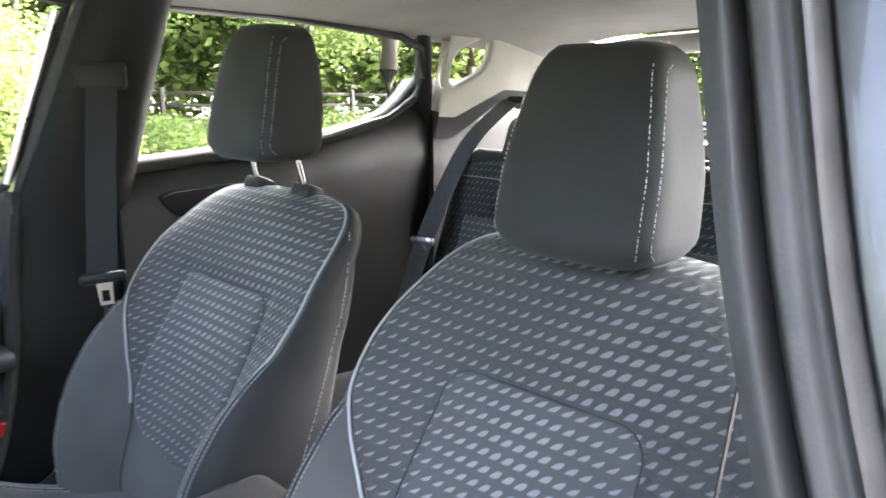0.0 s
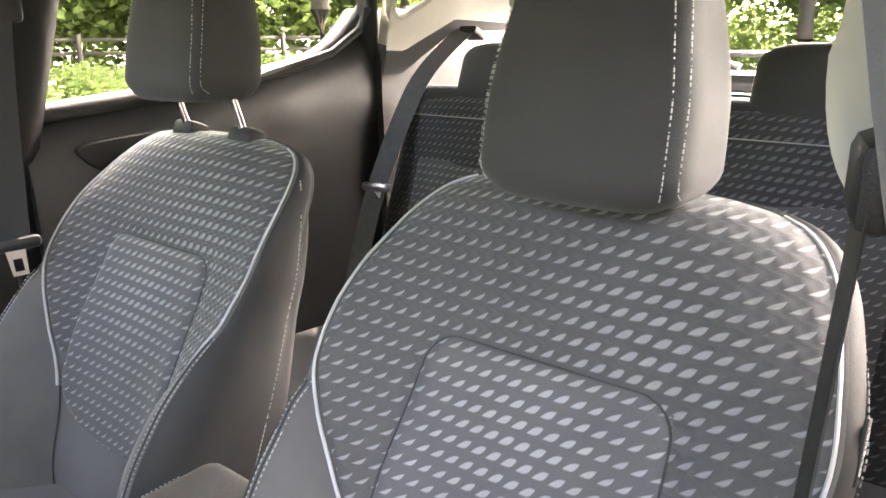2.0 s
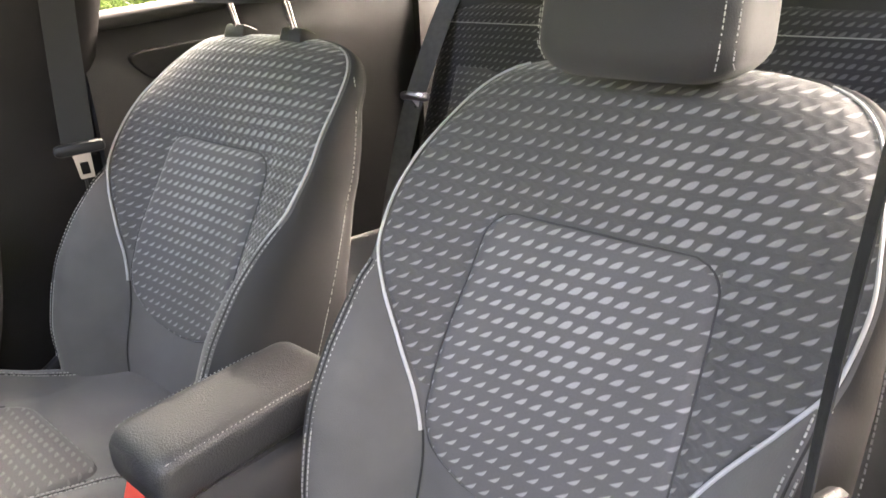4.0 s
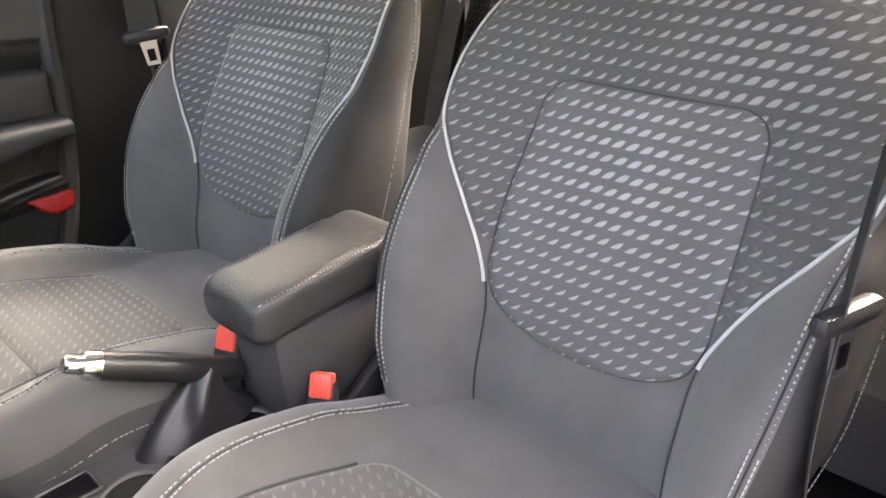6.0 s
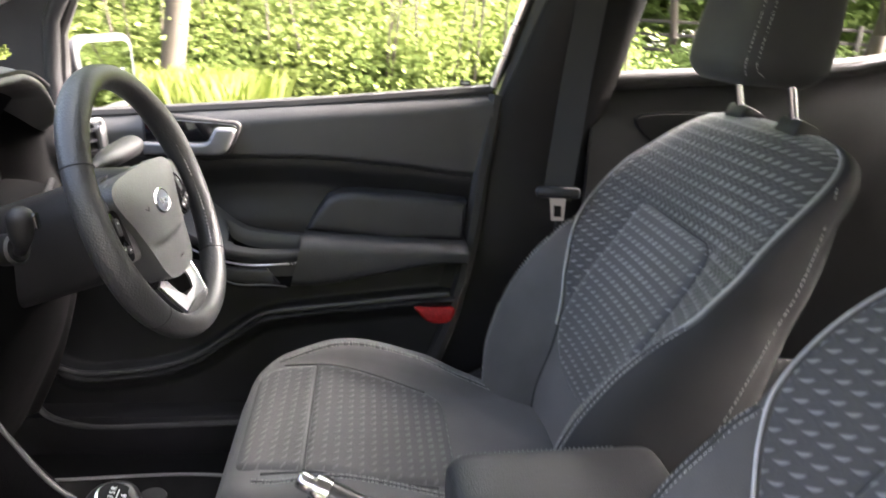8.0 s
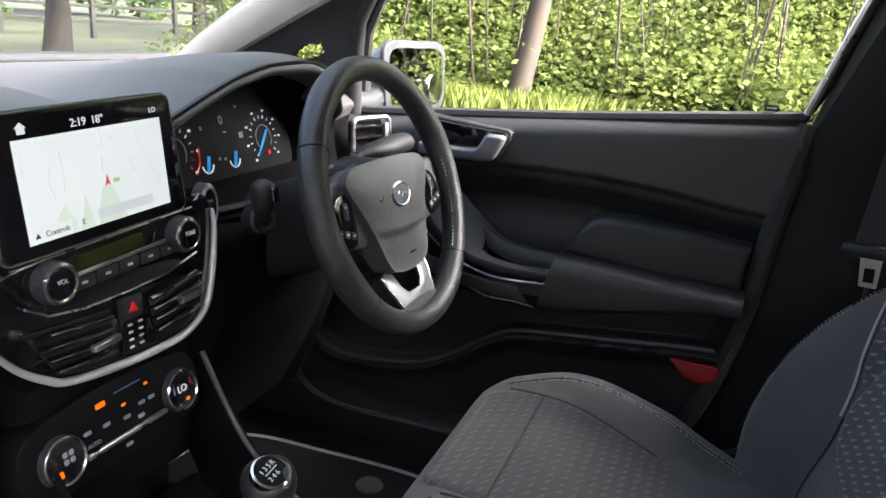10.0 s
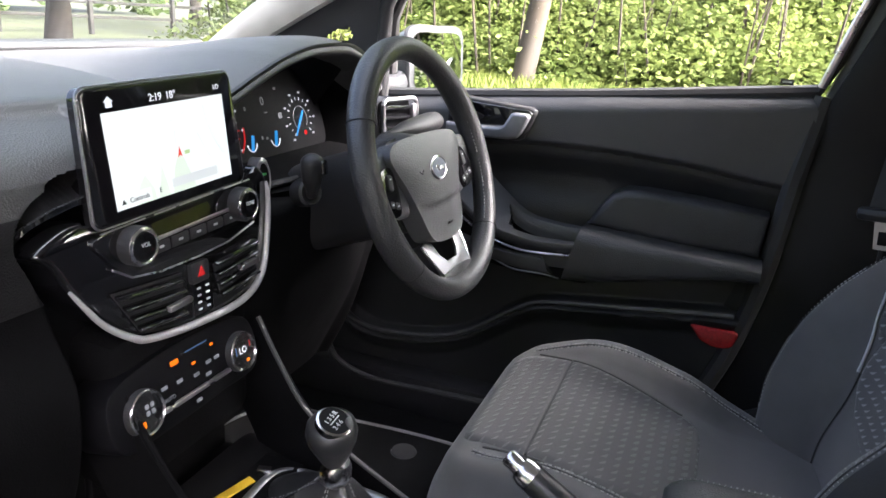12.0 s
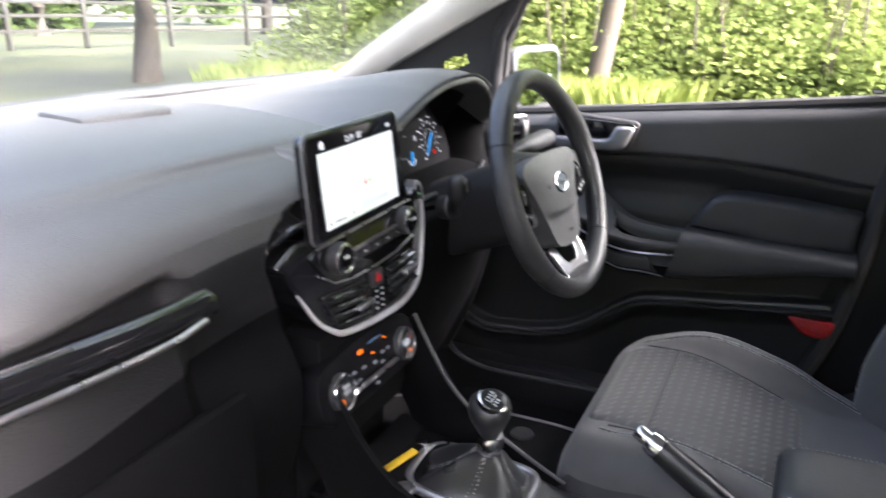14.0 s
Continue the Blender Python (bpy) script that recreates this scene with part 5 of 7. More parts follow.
# vents below the screen
for x0, x1, tilt in ((-0.113, -0.021, 1), (0.031, 0.109, -1)):
    out_ = ((-0.116, 0.806), (-0.020, 0.798), (-0.022, 0.756), (-0.085, 0.757)) if tilt > 0 else ((0.031, 0.792), (0.110, 0.802), (0.110, 0.757), (0.040, 0.753))
    vent = part("vent", plate([(x + 0.010, z - 0.84) for x, z in out_], 0.002, ST @ pose(0, 0, 0.009)), PLASTIC, dash, "centre air vent")
    for k in range(4):
        z = 0.797 - 0.0125 * k
        a = x0 + (0.008 * k if tilt > 0 else 0.002 * k)
        part("slat", moved(boxdata(0, 0, 0, max(0.02, x1 - a), 0.0032, 0.010, 0.001), st((a + x1) / 2, z, 0.013) @ pose(0, 0, 0, 25, 0, -5 * tilt)), GLOSS, vent)
    part("vent_tab", moved(boxdata(0, 0, 0, 0.034, 0.007, 0.007, 0.002), st(-0.036 if tilt > 0 else 0.084, 0.7705 if tilt > 0 else 0.779, 0.019) @ pose(0, 0, 0, 0, 0, 2)), SATIN, vent, "satin vent tab")
hz_ = part("hazard_switch", plate(rounded(0.028, 0.024, 0.004), 0.006, st(0.006, 0.792, 0.008), 0.002), PLASTIC, dash)
part("triangle", plate([(-0.006, -0.004), (0.006, -0.004), (0, 0.007)], 0.0008, st(0.006, 0.792, 0.0142)), REDGLOW, hz_, "red hazard triangle")
sw_ = part("switch_column", plate(rounded(0.034, 0.040, 0.004), 0.004, st(0.009, 0.762, 0.008), 0.002), GLOSS, dash)
for dx in (-0.007, 0.007):
    for k in range(4):
        part("mark", plate(rounded(0.006, 0.0024, 0.001, 2), 0.0006, st(0.009 + dx, 0.774 - 0.008 * k, 0.0122)), PRINT, sw_)

# radio strip: knobs, slot, button row
radio = part("radio_strip", plate([(x + 0.010, z - 0.84) for x, z in smooth_outline([(-0.123, 0.864), (-0.01, 0.869), (0.105, 0.874), (0.118, 0.852), (0.110, 0.8225), (0.06, 0.8115), (0.008, 0.8085), (-0.05, 0.809), (-0.089, 0.8145), (-0.118, 0.840)], 64)], 0.006, ST @ pose(0, 0, 0.006), 0.002), GLOSS, dash)
part("strip_trim", tube([st(x, z, 0.012).translation for x, z in ((-0.112, 0.829), (-0.089, 0.8150), (-0.05, 0.8095), (0.008, 0.809), (0.06, 0.812), (0.108, 0.823))], 0.0011, 6, up=(0, -1, 0)), SATIN, radio)
part("upper_trim", tube([st(x, z, 0.0125).translation for x, z in ((-0.121, 0.8655), (-0.01, 0.8705), (0.104, 0.8755))], 0.0009, 6, up=(0, -1, 0)), SATIN, radio)
part("slot_window", plate(rounded(0.086, 0.014, 0.002), 0.0008, st(-0.014, 0.8560, 0.0122) @ pose(0, 0, 0, 0, 0, 3)), SLOTGLASS, radio)
part("button_rail", plate(rounded(0.132, 0.0038, 0.0015), 0.002, st(0.0115, 0.8465, 0.012) @ pose(0, 0, 0, 0, 0, 2.2), 0.0006), SATIN, radio, "satin strip above the buttons")
for k in range(5):
    b_ = part("button", plate(rounded(0.0262, 0.0125, 0.002), 0.002, st(-0.048 + 0.02825 * k, 0.8350 + 0.0009 * k, 0.0115) @ pose(0, 0, 0, 0, 0, 2), 0.0006), PLASTIC, radio)
    part("mark", plate(rounded(0.007, 0.0026, 0.001, 2), 0.0003, st(-0.048 + 0.02825 * k, 0.8350 + 0.0009 * k, 0.0136)), PRINT, b_)
for x, z, cap in ((-0.085, 0.8465, "VOL"), (0.080, 0.8516, "TUNE")):
    kn = part("knob", lathe([(0.0195, 0), (0.0195, 0.014), (0.0185, 0.0165), (0.0165, 0.0165)], 36, st(x, z, 0.010)), PLASTIC, radio, "round black knob")
    part("ring", lathe([(0.0185, 0), (0.0188, 0.003), (0.0165, 0.0042), (0.0140, 0.0030)], 36, st(x, z, 0.0245)), CHROME, kn, "chrome ring")
    part("cap", lathe([(0.0142, 0), (0.0142, 0.002), (0.010, 0.0026)], 32, st(x, z, 0.0265)), GLOSS, kn)
    words("lettering", cap, 0.0062, st(x, z + 0.002, 0.0294), PRINT, kn)

# touch screen on its stand
SC = facing(-0.017, 0.649, 0.935, 6, 1) @ pose(0, 0, 0, 0, 0, 1.4)
unit = thing("touch_screen", tuple(SC.translation), "floating black touch screen showing a pale navigation map", "screen")
case_ = [(x * (1 - 0.5 * y) + 0.0015, y) for x, y in rounded(0.222, 0.125, 0.011, 6)]
part("case", plate(case_, 0.012, SC @ pose(0, 0, -0.012), 0.003, 3), GLOSS, unit, "gloss black case")
part("rim", tube([SC @ Vector((x, y, -0.003)) for x, y in case_], 0.0016, 6, True), SATINDARK, unit)
part("neck", plate(rounded(0.15, 0.07, 0.01), 0.03, SC @ pose(0, -0.02, -0.042)), PLASTIC, unit)
glass_ = part("panel", plate(rounded(0.204, 0.116, 0.006, 5), 0.0012, SC @ pose(0.001, 0, 0.0)), SCREEN, unit, "glossy display glass")
MP = SC @ pose(0.0015, -0.0055, 0.0014)
part("map", plate([(-0.087, -0.0445), (0.087, -0.0445), (0.087, 0.0445), (-0.087, 0.0445)], 0.0003, MP), MAPGLOW, glass_, "pale lit navigation map")
for pts in ([(-0.060, -0.0445), (-0.054, -0.026), (-0.046, -0.018), (-0.036, -0.033), (-0.034, -0.0445)], [(-0.032, -0.0445), (-0.026, -0.028), (-0.022, -0.012), (-0.014, -0.0445)], [(-0.010, -0.0445), (-0.004, -0.020), (0.004, -0.006), (0.012, -0.012), (0.020, -0.030), (0.026, -0.0445)]):
    part("wood", plate(pts, 0.0002, MP @ pose(0, 0, 0.0003)), MAPGREEN, glass_)
for pts in ([(-0.055, 0.018), (-0.057, 0.002), (-0.053, -0.012)], [(-0.042, 0.030), (-0.041, 0.010), (-0.043, -0.006)], [(0.006, 0.043), (0.007, 0.028), (-0.003, 0.026)], [(0.015, 0.030), (0.022, 0.034)], [(0.052, 0.036), (0.055, 0.018), (0.064, 0.0), (0.076, -0.018)], [(0.038, 0.010), (0.046, -0.006), (0.054, -0.018)], [(0.004, 0.018), (0.003, 0.004)]):
    part("street", tube([MP @ Vector((x, y, 0.0004)) for x, y in pts], 0.0004, 4), MAPLINE, glass_)
part("arrow", plate([(-0.0035, -0.0015), (0.0, 0.0008), (0.0035, -0.0015), (0.0, 0.0095)], 0.0002, MP @ pose(0.007, -0.009, 0.0006)), MAPRED, glass_, "red position arrow")
part("tag", plate(rounded(0.008, 0.004, 0.0005, 2), 0.0002, MP @ pose(0.018, -0.007, 0.0006)), MAPTAG, glass_)
part("bar", plate(rounded(0.072, 0.009, 0.0005, 2), 0.0002, MP @ pose(0.026, -0.034, 0.0004)), MAPBAR, glass_)
part("label", plate(rounded(0.042, 0.012, 0.001, 2), 0.0002, MP @ pose(-0.062, -0.037, 0.0004)), MAPGLOW, glass_)
words("lettering", "Controls", 0.0072, MP @ pose(-0.057, -0.038, 0.0007), PLASTIC, glass_)
words("lettering", "E", 0.0072, MP @ pose(-0.028, -0.037, 0.0007), PLASTIC, glass_)
part("tick", plate([(-0.003, -0.002), (0.003, -0.002), (0, 0.003)], 0.0002, MP @ pose(-0.078, -0.038, 0.0007)), PLASTIC, glass_)
words("clock", "2:19  18°", 0.0105, SC @ pose(-0.004, 0.046, 0.0016), WHITEGLOW, glass_)
words("lettering", "LO", 0.0072, SC @ pose(0.080, 0.047, 0.0016), WHITEGLOW, glass_)
part("home_mark", plate([(-0.004, -0.004), (0.004, -0.004), (0.004, 0.001), (0.006, 0.001), (0, 0.006), (-0.006, 0.001), (-0.004, 0.001)], 0.0002, SC @ pose(-0.074, 0.047, 0.0014)), WHITEGLOW, glass_)

# climate panel
CL = facing(-0.0195, 0.630, 0.677, 12)
clim = part("climate_panel", plate([(x, y) for x, y in smooth_outline([(-0.115, 0.028), (-0.05, 0.046), (0.05, 0.046), (0.108, 0.030), (0.108, -0.028), (0.04, -0.034), (-0.05, -0.036), (-0.112, -0.030)], 64)], 0.05, CL @ pose(0, 0, -0.052), 0.004), DIALFACE, dash, "black climate panel")
for x, tag_ in ((-0.079, ""), (0.079, "LO")):
    kn = part("knob", lathe([(0.0240, -0.012), (0.0240, 0.004), (0.0225, 0.006), (0.020, 0.006)], 40, CL @ pose(x, 0, 0)), PLASTIC, clim, "round black climate knob")
    part("ring", lathe([(0.0228, 0.003), (0.0235, 0.0065), (0.0222, 0.0075), (0.0205, 0.0060)], 40, CL @ pose(x, 0, 0)), CHROME, kn, "chrome ring")
    part("cap", lathe([(0.0206, 0.001), (0.0206, 0.0055), (0.018, 0.0058)], 36, CL @ pose(x, 0, 0)), SCREEN, kn)
    if tag_:
        words("lettering", tag_, 0.011, CL @ pose(x - 0.001, 0.002, 0.0062), WHITEGLOW, kn)
        part("mark", plate(rounded(0.006, 0.004, 0.001, 2), 0.0003, CL @ pose(x + 0.005, -0.012, 0.0058)), AMBER, kn)
        part("mark", plate(rounded(0.002, 0.010, 0.0008, 2), 0.0003, CL @ pose(x - 0.013, 0.004, 0.0058)), DIMBLUE, kn)
        part("mark", plate(rounded(0.002, 0.008, 0.0008, 2), 0.0003, CL @ pose(x + 0.013, 0.006, 0.0058)), DIMRED, kn)
    else:
        part("mark", plate(rounded(0.006, 0.007, 0.001, 2), 0.0003, CL @ pose(x - 0.008, -0.010, 0.0058)), AMBER, kn)
        for dx in (-0.0035, 0.0035):
            for dy in (-0.003, 0.004):
                part("mark", plate(rounded(0.0055, 0.0055, 0.0015, 2), 0.0003, CL @ pose(x + 0.004 + dx, 0.002 + dy, 0.0058)), DIMGLOW, kn)
part("rail", plate(rounded(0.108, 0.005, 0.002), 0.004, CL @ pose(0, -0.012, 0.0), 0.001), SATIN, clim, "satin strip between the knobs")
for x, y, w, h, m_ in ((-0.024, 0.030, 0.012, 0.0055, AMBER), (0.003, 0.018, 0.006, 0.003, AMBER), (0.036, 0.027, 0.005, 0.003, AMBER), (0.012, 0.034, 0.036, 0.0016, DIMBLUE)):
    part("mark", plate(rounded(w, h, 0.001, 2), 0.0004, CL @ pose(x, y, -0.001)), m_, clim)
for x, y in ((-0.045, 0.010), (-0.022, 0.008), (0.004, 0.004), (0.026, 0.010), (0.040, 0.010), (0.022, -0.003), (0.0, -0.024)):
    part("mark", plate(rounded(0.009, 0.004, 0.001, 2), 0.0004, CL @ pose(x, y, -0.001)), DIMGLOW, clim)
words("lettering", "AUTO", 0.006, CL @ pose(-0.040, -0.004, -0.001), DIMGLOW, clim)
# Near-black, so that the shade above the niche is in the colour.
part("stack_column", boxdata(0, 0.70, 0.66, 0.225, 0.10, 0.18, 0.02), SHADEBLACK, dash)

# instrument binnacle
bin_ = thing("instrument_cluster", (0.34, 0.80, 0.83), "hooded instrument cluster with blue needles", "instrument cluster")
IC = facing(0.345, 0.787, 0.898, 14)
part("face", plate(smooth_outline([(-0.170, -0.05), (-0.17, 0.0), (-0.15, 0.045), (-0.08, 0.090), (0.03, 0.100), (0.12, 0.09), (0.16, 0.04), (0.168, -0.045), (0.1, -0.050), (-0.1, -0.050)], 90), 0.01, IC @ pose(0, 0, -0.01)), DIALFACE, bin_, "gloss black dial face")
rim_top = [(x, 0.690, curve_at(CREST, x) - 0.006) for x in (0.108, 0.157, 0.206, 0.26, 0.32, 0.38, 0.43, 0.47, 0.505)]
rim_in = [(x + 0.002, 0.730, curve_at(CREST, x) - 0.034 + 0.015 * smooth(0.2, 0.4, x)) for x in (0.108, 0.157, 0.206, 0.26, 0.32, 0.38, 0.43, 0.465, 0.495)]
part("hood_gap", strip([(x, y - 0.002, z + 0.001) for x, y, z in rim_top], [(x, y + 0.004, z - 0.008) for x, y, z in rim_top], 40, (0, 0.006, 0)), PLASTIC, bin_)
part("hood_trim", strip([(x, y + 0.004, z - 0.006) for x, y, z in rim_top], [(x + 0.002, y + 0.034, z - 0.013) for x, y, z in rim_top], 40, (0, 0.0, -0.006)), GLOSS, bin_, "gloss black hood edge")
part("hood_face", strip([(x + 0.002, y + 0.034, z - 0.015) for x, y, z in rim_top], rim_in, 40, (0, 0.004, 0)), DIALFACE, bin_)
part("hood_lining", strip(rim_in, [(0.165, 0.80, 0.91), (0.180, 0.80, 0.935), (0.215, 0.80, 0.952), (0.27, 0.80, 0.972), (0.335, 0.80, 0.985), (0.40, 0.80, 0.985), (0.45, 0.80, 0.97), (0.48, 0.80, 0.94), (0.50, 0.80, 0.90)], 40, (0, 0, 0.004)), DIALFACE, bin_)
part("face_sill", strip([(0.165, 0.775, 0.850), (0.34, 0.775, 0.850), (0.52, 0.775, 0.850)], [(0.15, 0.700, 0.838), (0.34, 0.700, 0.834), (0.53, 0.710, 0.838)], 24, (0, 0, -0.01)), SHADEBLACK, bin_)
part("lower_lip", tube(catmull([(0.13, 0.70, 0.846), (0.25, 0.695, 0.838), (0.35, 0.695, 0.836), (0.47, 0.70, 0.838), (0.54, 0.715, 0.845)], 30), 0.005, 8), PLASTIC, bin_)


def dial(cx, cy, r, a0, a1, n, needle, red):
    d = part("dial", tube([IC @ Vector((cx + r * 0.5 * math.cos(radians(a)), cy + r * 0.5 * math.sin(radians(a)), 0.002)) for a in np.linspace(a0, a1, 30)], 0.0006, 4), DIMGLOW, bin_)
    for k in range(n):
        a = radians(a0 + (a1 - a0) * k / (n - 1))
        big = k % 2 == 0
        part("tick", plate([(-0.0006 - 0.0005 * big, -0.0025), (0.0006 + 0.0005 * big, -0.0025), (0.0006 + 0.0005 * big, 0.0025), (-0.0006 - 0.0005 * big, 0.0025)], 0.0004, IC @ pose(cx + r * 0.82 * math.cos(a), cy + r * 0.82 * math.sin(a), 0.001, 0, 0, math.degrees(a) - 90)), REDGLOW if red and k > n - 4 else WHITEGLOW, d)
        if big:
            part("mark", plate(rounded(0.0058, 0.0034, 0.001, 2), 0.0004, IC @ pose(cx + r * 1.08 * math.cos(a), cy + r * 1.08 * math.sin(a), 0.001)), WHITEGLOW, d)
    part("needle", tube([IC @ Vector((cx, cy, 0.003)), IC @ Vector((cx + r * 0.85 * math.cos(radians(needle)), cy + r * 0.9 * math.sin(radians(needle)), 0.003))], [0.0024, 0.0012], 6), BLUEGLOW, d, "lit blue needle")
    return d


dial(0.100, -0.002, 0.039, 230, -40, 15, 228, False)
part("needle_tail", tube([IC @ Vector((0.100, -0.002, 0.003)), IC @ Vector((0.109, 0.009, 0.003))], [0.0022, 0.0016], 6), BLUEGLOW, bin_)
part("lamp", lathe([(0.004, 0), (0.004, 0.0006)], 16, IC @ pose(0.109, -0.026, 0.001)), REDGLOW, bin_)
dial(-0.100, -0.002, 0.042, 230, -40, 15, 232, True)
part("red_zone", tube([IC @ Vector((-0.100 + 0.046 * math.cos(radians(a)), -0.002 + 0.046 * math.sin(radians(a)), 0.002)) for a in range(-45, 6, 6)], 0.0013, 5), REDGLOW, bin_)
for cx in (-0.040, 0.021):
    part("gauge", tube([IC @ Vector((cx + 0.012 * math.cos(radians(a)), -0.024 + 0.013 * math.sin(radians(a)), 0.001)) for a in range(190, 351, 20)], 0.0010, 5), WHITEGLOW, bin_)
    part("needle", tube([IC @ Vector((cx - 0.003, -0.036, 0.002)), IC @ Vector((cx + 0.004, -0.014, 0.002))], 0.0026, 5), BLUEGLOW, bin_, "lit blue needle")
words("lettering", "0", 0.018, IC @ pose(0.006, 0.033, 0.001), DIMGLOW, bin_)
for x, y, w, h in ((0.010, 0.016, 0.008, 0.002), (0.046, 0.008, 0.009, 0.009), (0.045, 0.050, 0.006, 0.004), (-0.040, 0.026, 0.004, 0.006), (-0.012, -0.020, 0.004, 0.005), (0.0, -0.022, 0.005, 0.004)):
    part("mark", plate(rounded(w, h, 0.001, 2), 0.0004, IC @ pose(x, y, 0.001)), DIMGLOW, bin_)

# start button by the stack and side vent by the door
sb = thing("start_button", (0.135, 0.655, 0.87), "round starter button with a silver rim", "button")
sbm = facing(0.150, 0.660, 0.866, 5, -6)
part("rim", lathe([(0.021, -0.01), (0.021, 0.006), (0.017, 0.008), (0.015, 0.006)], 32, sbm @ Matrix.Diagonal((0.62, 1.25, 1, 1))), SATINDARK, sb)
part("cap", lathe([(0.016, -0.01), (0.016, 0.0065), (0.012, 0.007)], 32, sbm @ Matrix.Diagonal((0.62, 1.25, 1, 1))), DIALFACE, sb)
part("mark", plate(rounded(0.008, 0.003, 0.001, 2), 0.0004, sbm @ pose(0, 0.006, 0.0072)), mat("green_mark", (0.1, 0.5, 0.15), 0.5), sb)
sv = thing("side_vent", (0.612, 0.70, 0.86), "gloss black side air vent with horizontal slats", "air vent")
SV = facing(0.627, 0.690, 0.882, 4, -16)
part("frame", tube([SV @ Vector((x, y, 0.004)) for x, y in rounded(0.092, 0.080, 0.012, 5)], 0.0042, 8, True), SATINDARK, sv, "satin grey surround")
part("throat", plate(rounded(0.084, 0.074, 0.010), 0.002, SV @ pose(0, 0, -0.012)), DIALFACE, sv)
for k in range(4):
    part("slat", moved(boxdata(-0.008, 0, 0, 0.066, 0.003, 0.016, 0.001), SV @ pose(0, 0.026 - 0.0175 * k, 0.0, 18)), GLOSS, sv)
part("thumb_wheel", plate(rounded(0.010, 0.060, 0.004), 0.006, SV @ pose(0.034, 0, 0.004), 0.001), SATINDARK, sv, "silver thumb wheel")

# ---- steering wheel ----
SW = facing(0.339, 0.5087, 0.866, 20.0, -3.5)
wheel = thing("steering_wheel", tuple(SW.translation), "black leather three-spoke steering wheel with silver inserts", "steering wheel")
ring = [SW @ Vector((0.170 * math.cos(a), 0.170 * math.sin(a) * (1.0 if math.sin(a) > -0.8 else 0.985), 0)) for a in [2 * math.pi * k / 96 for k in range(96)]]
axis = SW.to_3x3() @ Vector((0, 0, 1))


def rim_f(u, v):
    a, b = 2 * math.pi * v, 2 * math.pi * u
    r = 0.0158 + 0.0016 * (abs(math.sin(a * 2 + 0.6)) ** 4)
    return SW @ Vector(((0.169 + r * math.cos(b)) * math.cos(a), (0.169 + r * math.cos(b)) * math.sin(a), 1.12 * r * math.sin(b)))


vs, fs = sheet(rim_f, 20, 96, True)
rim = part("rim", (vs, fs), RIMSKIN, wheel, "worn black leather rim", 80)
for deg in (152, 28, -42, 222):
    a = radians(deg)
    part("rim_seam", tube([SW @ Vector(((0.169 + 0.0166 * math.cos(b)) * math.cos(a), (0.169 + 0.0166 * math.cos(b)) * math.sin(a), 1.12 * 0.0166 * math.sin(b))) for b in [2 * math.pi * k / 20 for k in range(20)]], 0.0009, 5, True), PLASTIC, rim)
inner_st = [SW @ Vector(((0.169 - 0.0150) * math.cos(radians(a)), (0.169 - 0.0150) * math.sin(radians(a)), 0.007)) for a in list(range(-40, 27, 2))]
part("rim_stitching", stitches(inner_st, 0.006, 0.004, 0.0009), THREAD, rim)
hub_half = [(0.050, 0.050), (0.090, 0.045), (0.105, 0.031), (0.099, 0.012), (0.083, -0.014), (0.067, -0.050), (0.056, -0.080), (0.040, -0.096)]
hub = smooth_outline([(0.0, 0.051)] + hub_half + [(0.0, -0.101)] + [(-x, y) for x, y in reversed(hub_half)], 126)


def hub_out(x, y, k):
    """Height of the domed hub cover at ring k, with its step below the badge."""
    line = -0.047 + 0.9 * x * x
    return 0.002 + 0.0110 * (1 - k ** 2.6) - 0.0065 * smooth(line + 0.005, line - 0.005, y) * (1 - k ** 6)


hv = [SW @ Vector((x * 0.97, y * 0.97 - 0.0005, -0.030)) for x, y in hub]
rings = [1.0, 0.99, 0.97, 0.94] + [0.9 - 0.04 * k for k in range(22)]
for k in rings:
    for x, y in hub:
        cx, cy = x * k, (y + 0.02) * k - 0.02
        hv.append(SW @ Vector((cx, cy, hub_out(cx, cy, k))))
nh = len(hub)
hf = [(j * nh + i, j * nh + (i + 1) % nh, (j + 1) * nh + (i + 1) % nh, (j + 1) * nh + i) for j in range(len(rings)) for i in range(nh)]
hf.append(tuple(len(rings) * nh + i for i in range(nh)))
part("hub", (hv, hf), HUBSKIN, wheel, "grained black hub cover with a stepped lower face", 50)
EB = SW @ pose(-0.003, 0.0, 0.0122, 2)
em = part("emblem", lathe([(0.0255, 0), (0.0255, 0.002), (0.0225, 0.0034), (0.0212, 0.0026)], 40, EB @ Matrix.Diagonal((1.0, 0.66, 1, 1))), CHROME, wheel, "chrome oval badge")
part("badge_face", lathe([(0.0212, 0.0), (0.0212, 0.0027), (0.019, 0.0030)], 40, EB @ Matrix.Diagonal((1.0, 0.64, 1, 1))), EMBLEM, em, "plain dark blue oval")
part("badge_bar", tube(catmull([EB @ Vector(p) for p in ((-0.013, -0.001, 0.0033), (-0.007, 0.004, 0.0033), (-0.003, -0.004, 0.0033), (0.003, 0.002, 0.0033), (0.008, -0.003, 0.0033), (0.013, 0.003, 0.0033))], 24), 0.0012, 5), CHROME, em)
words("lettering", "AIRBAG", 0.0052, SW @ pose(0.004, -0.079, 0.0066, 4), GREYPLASTIC, wheel)
part("horn_mark", tube([SW @ Vector(p) for p in ((-0.056, 0.002, 0.0118), (-0.050, -0.002, 0.0122), (-0.046, 0.003, 0.0126))], 0.0008, 4), PLASTIC, wheel)
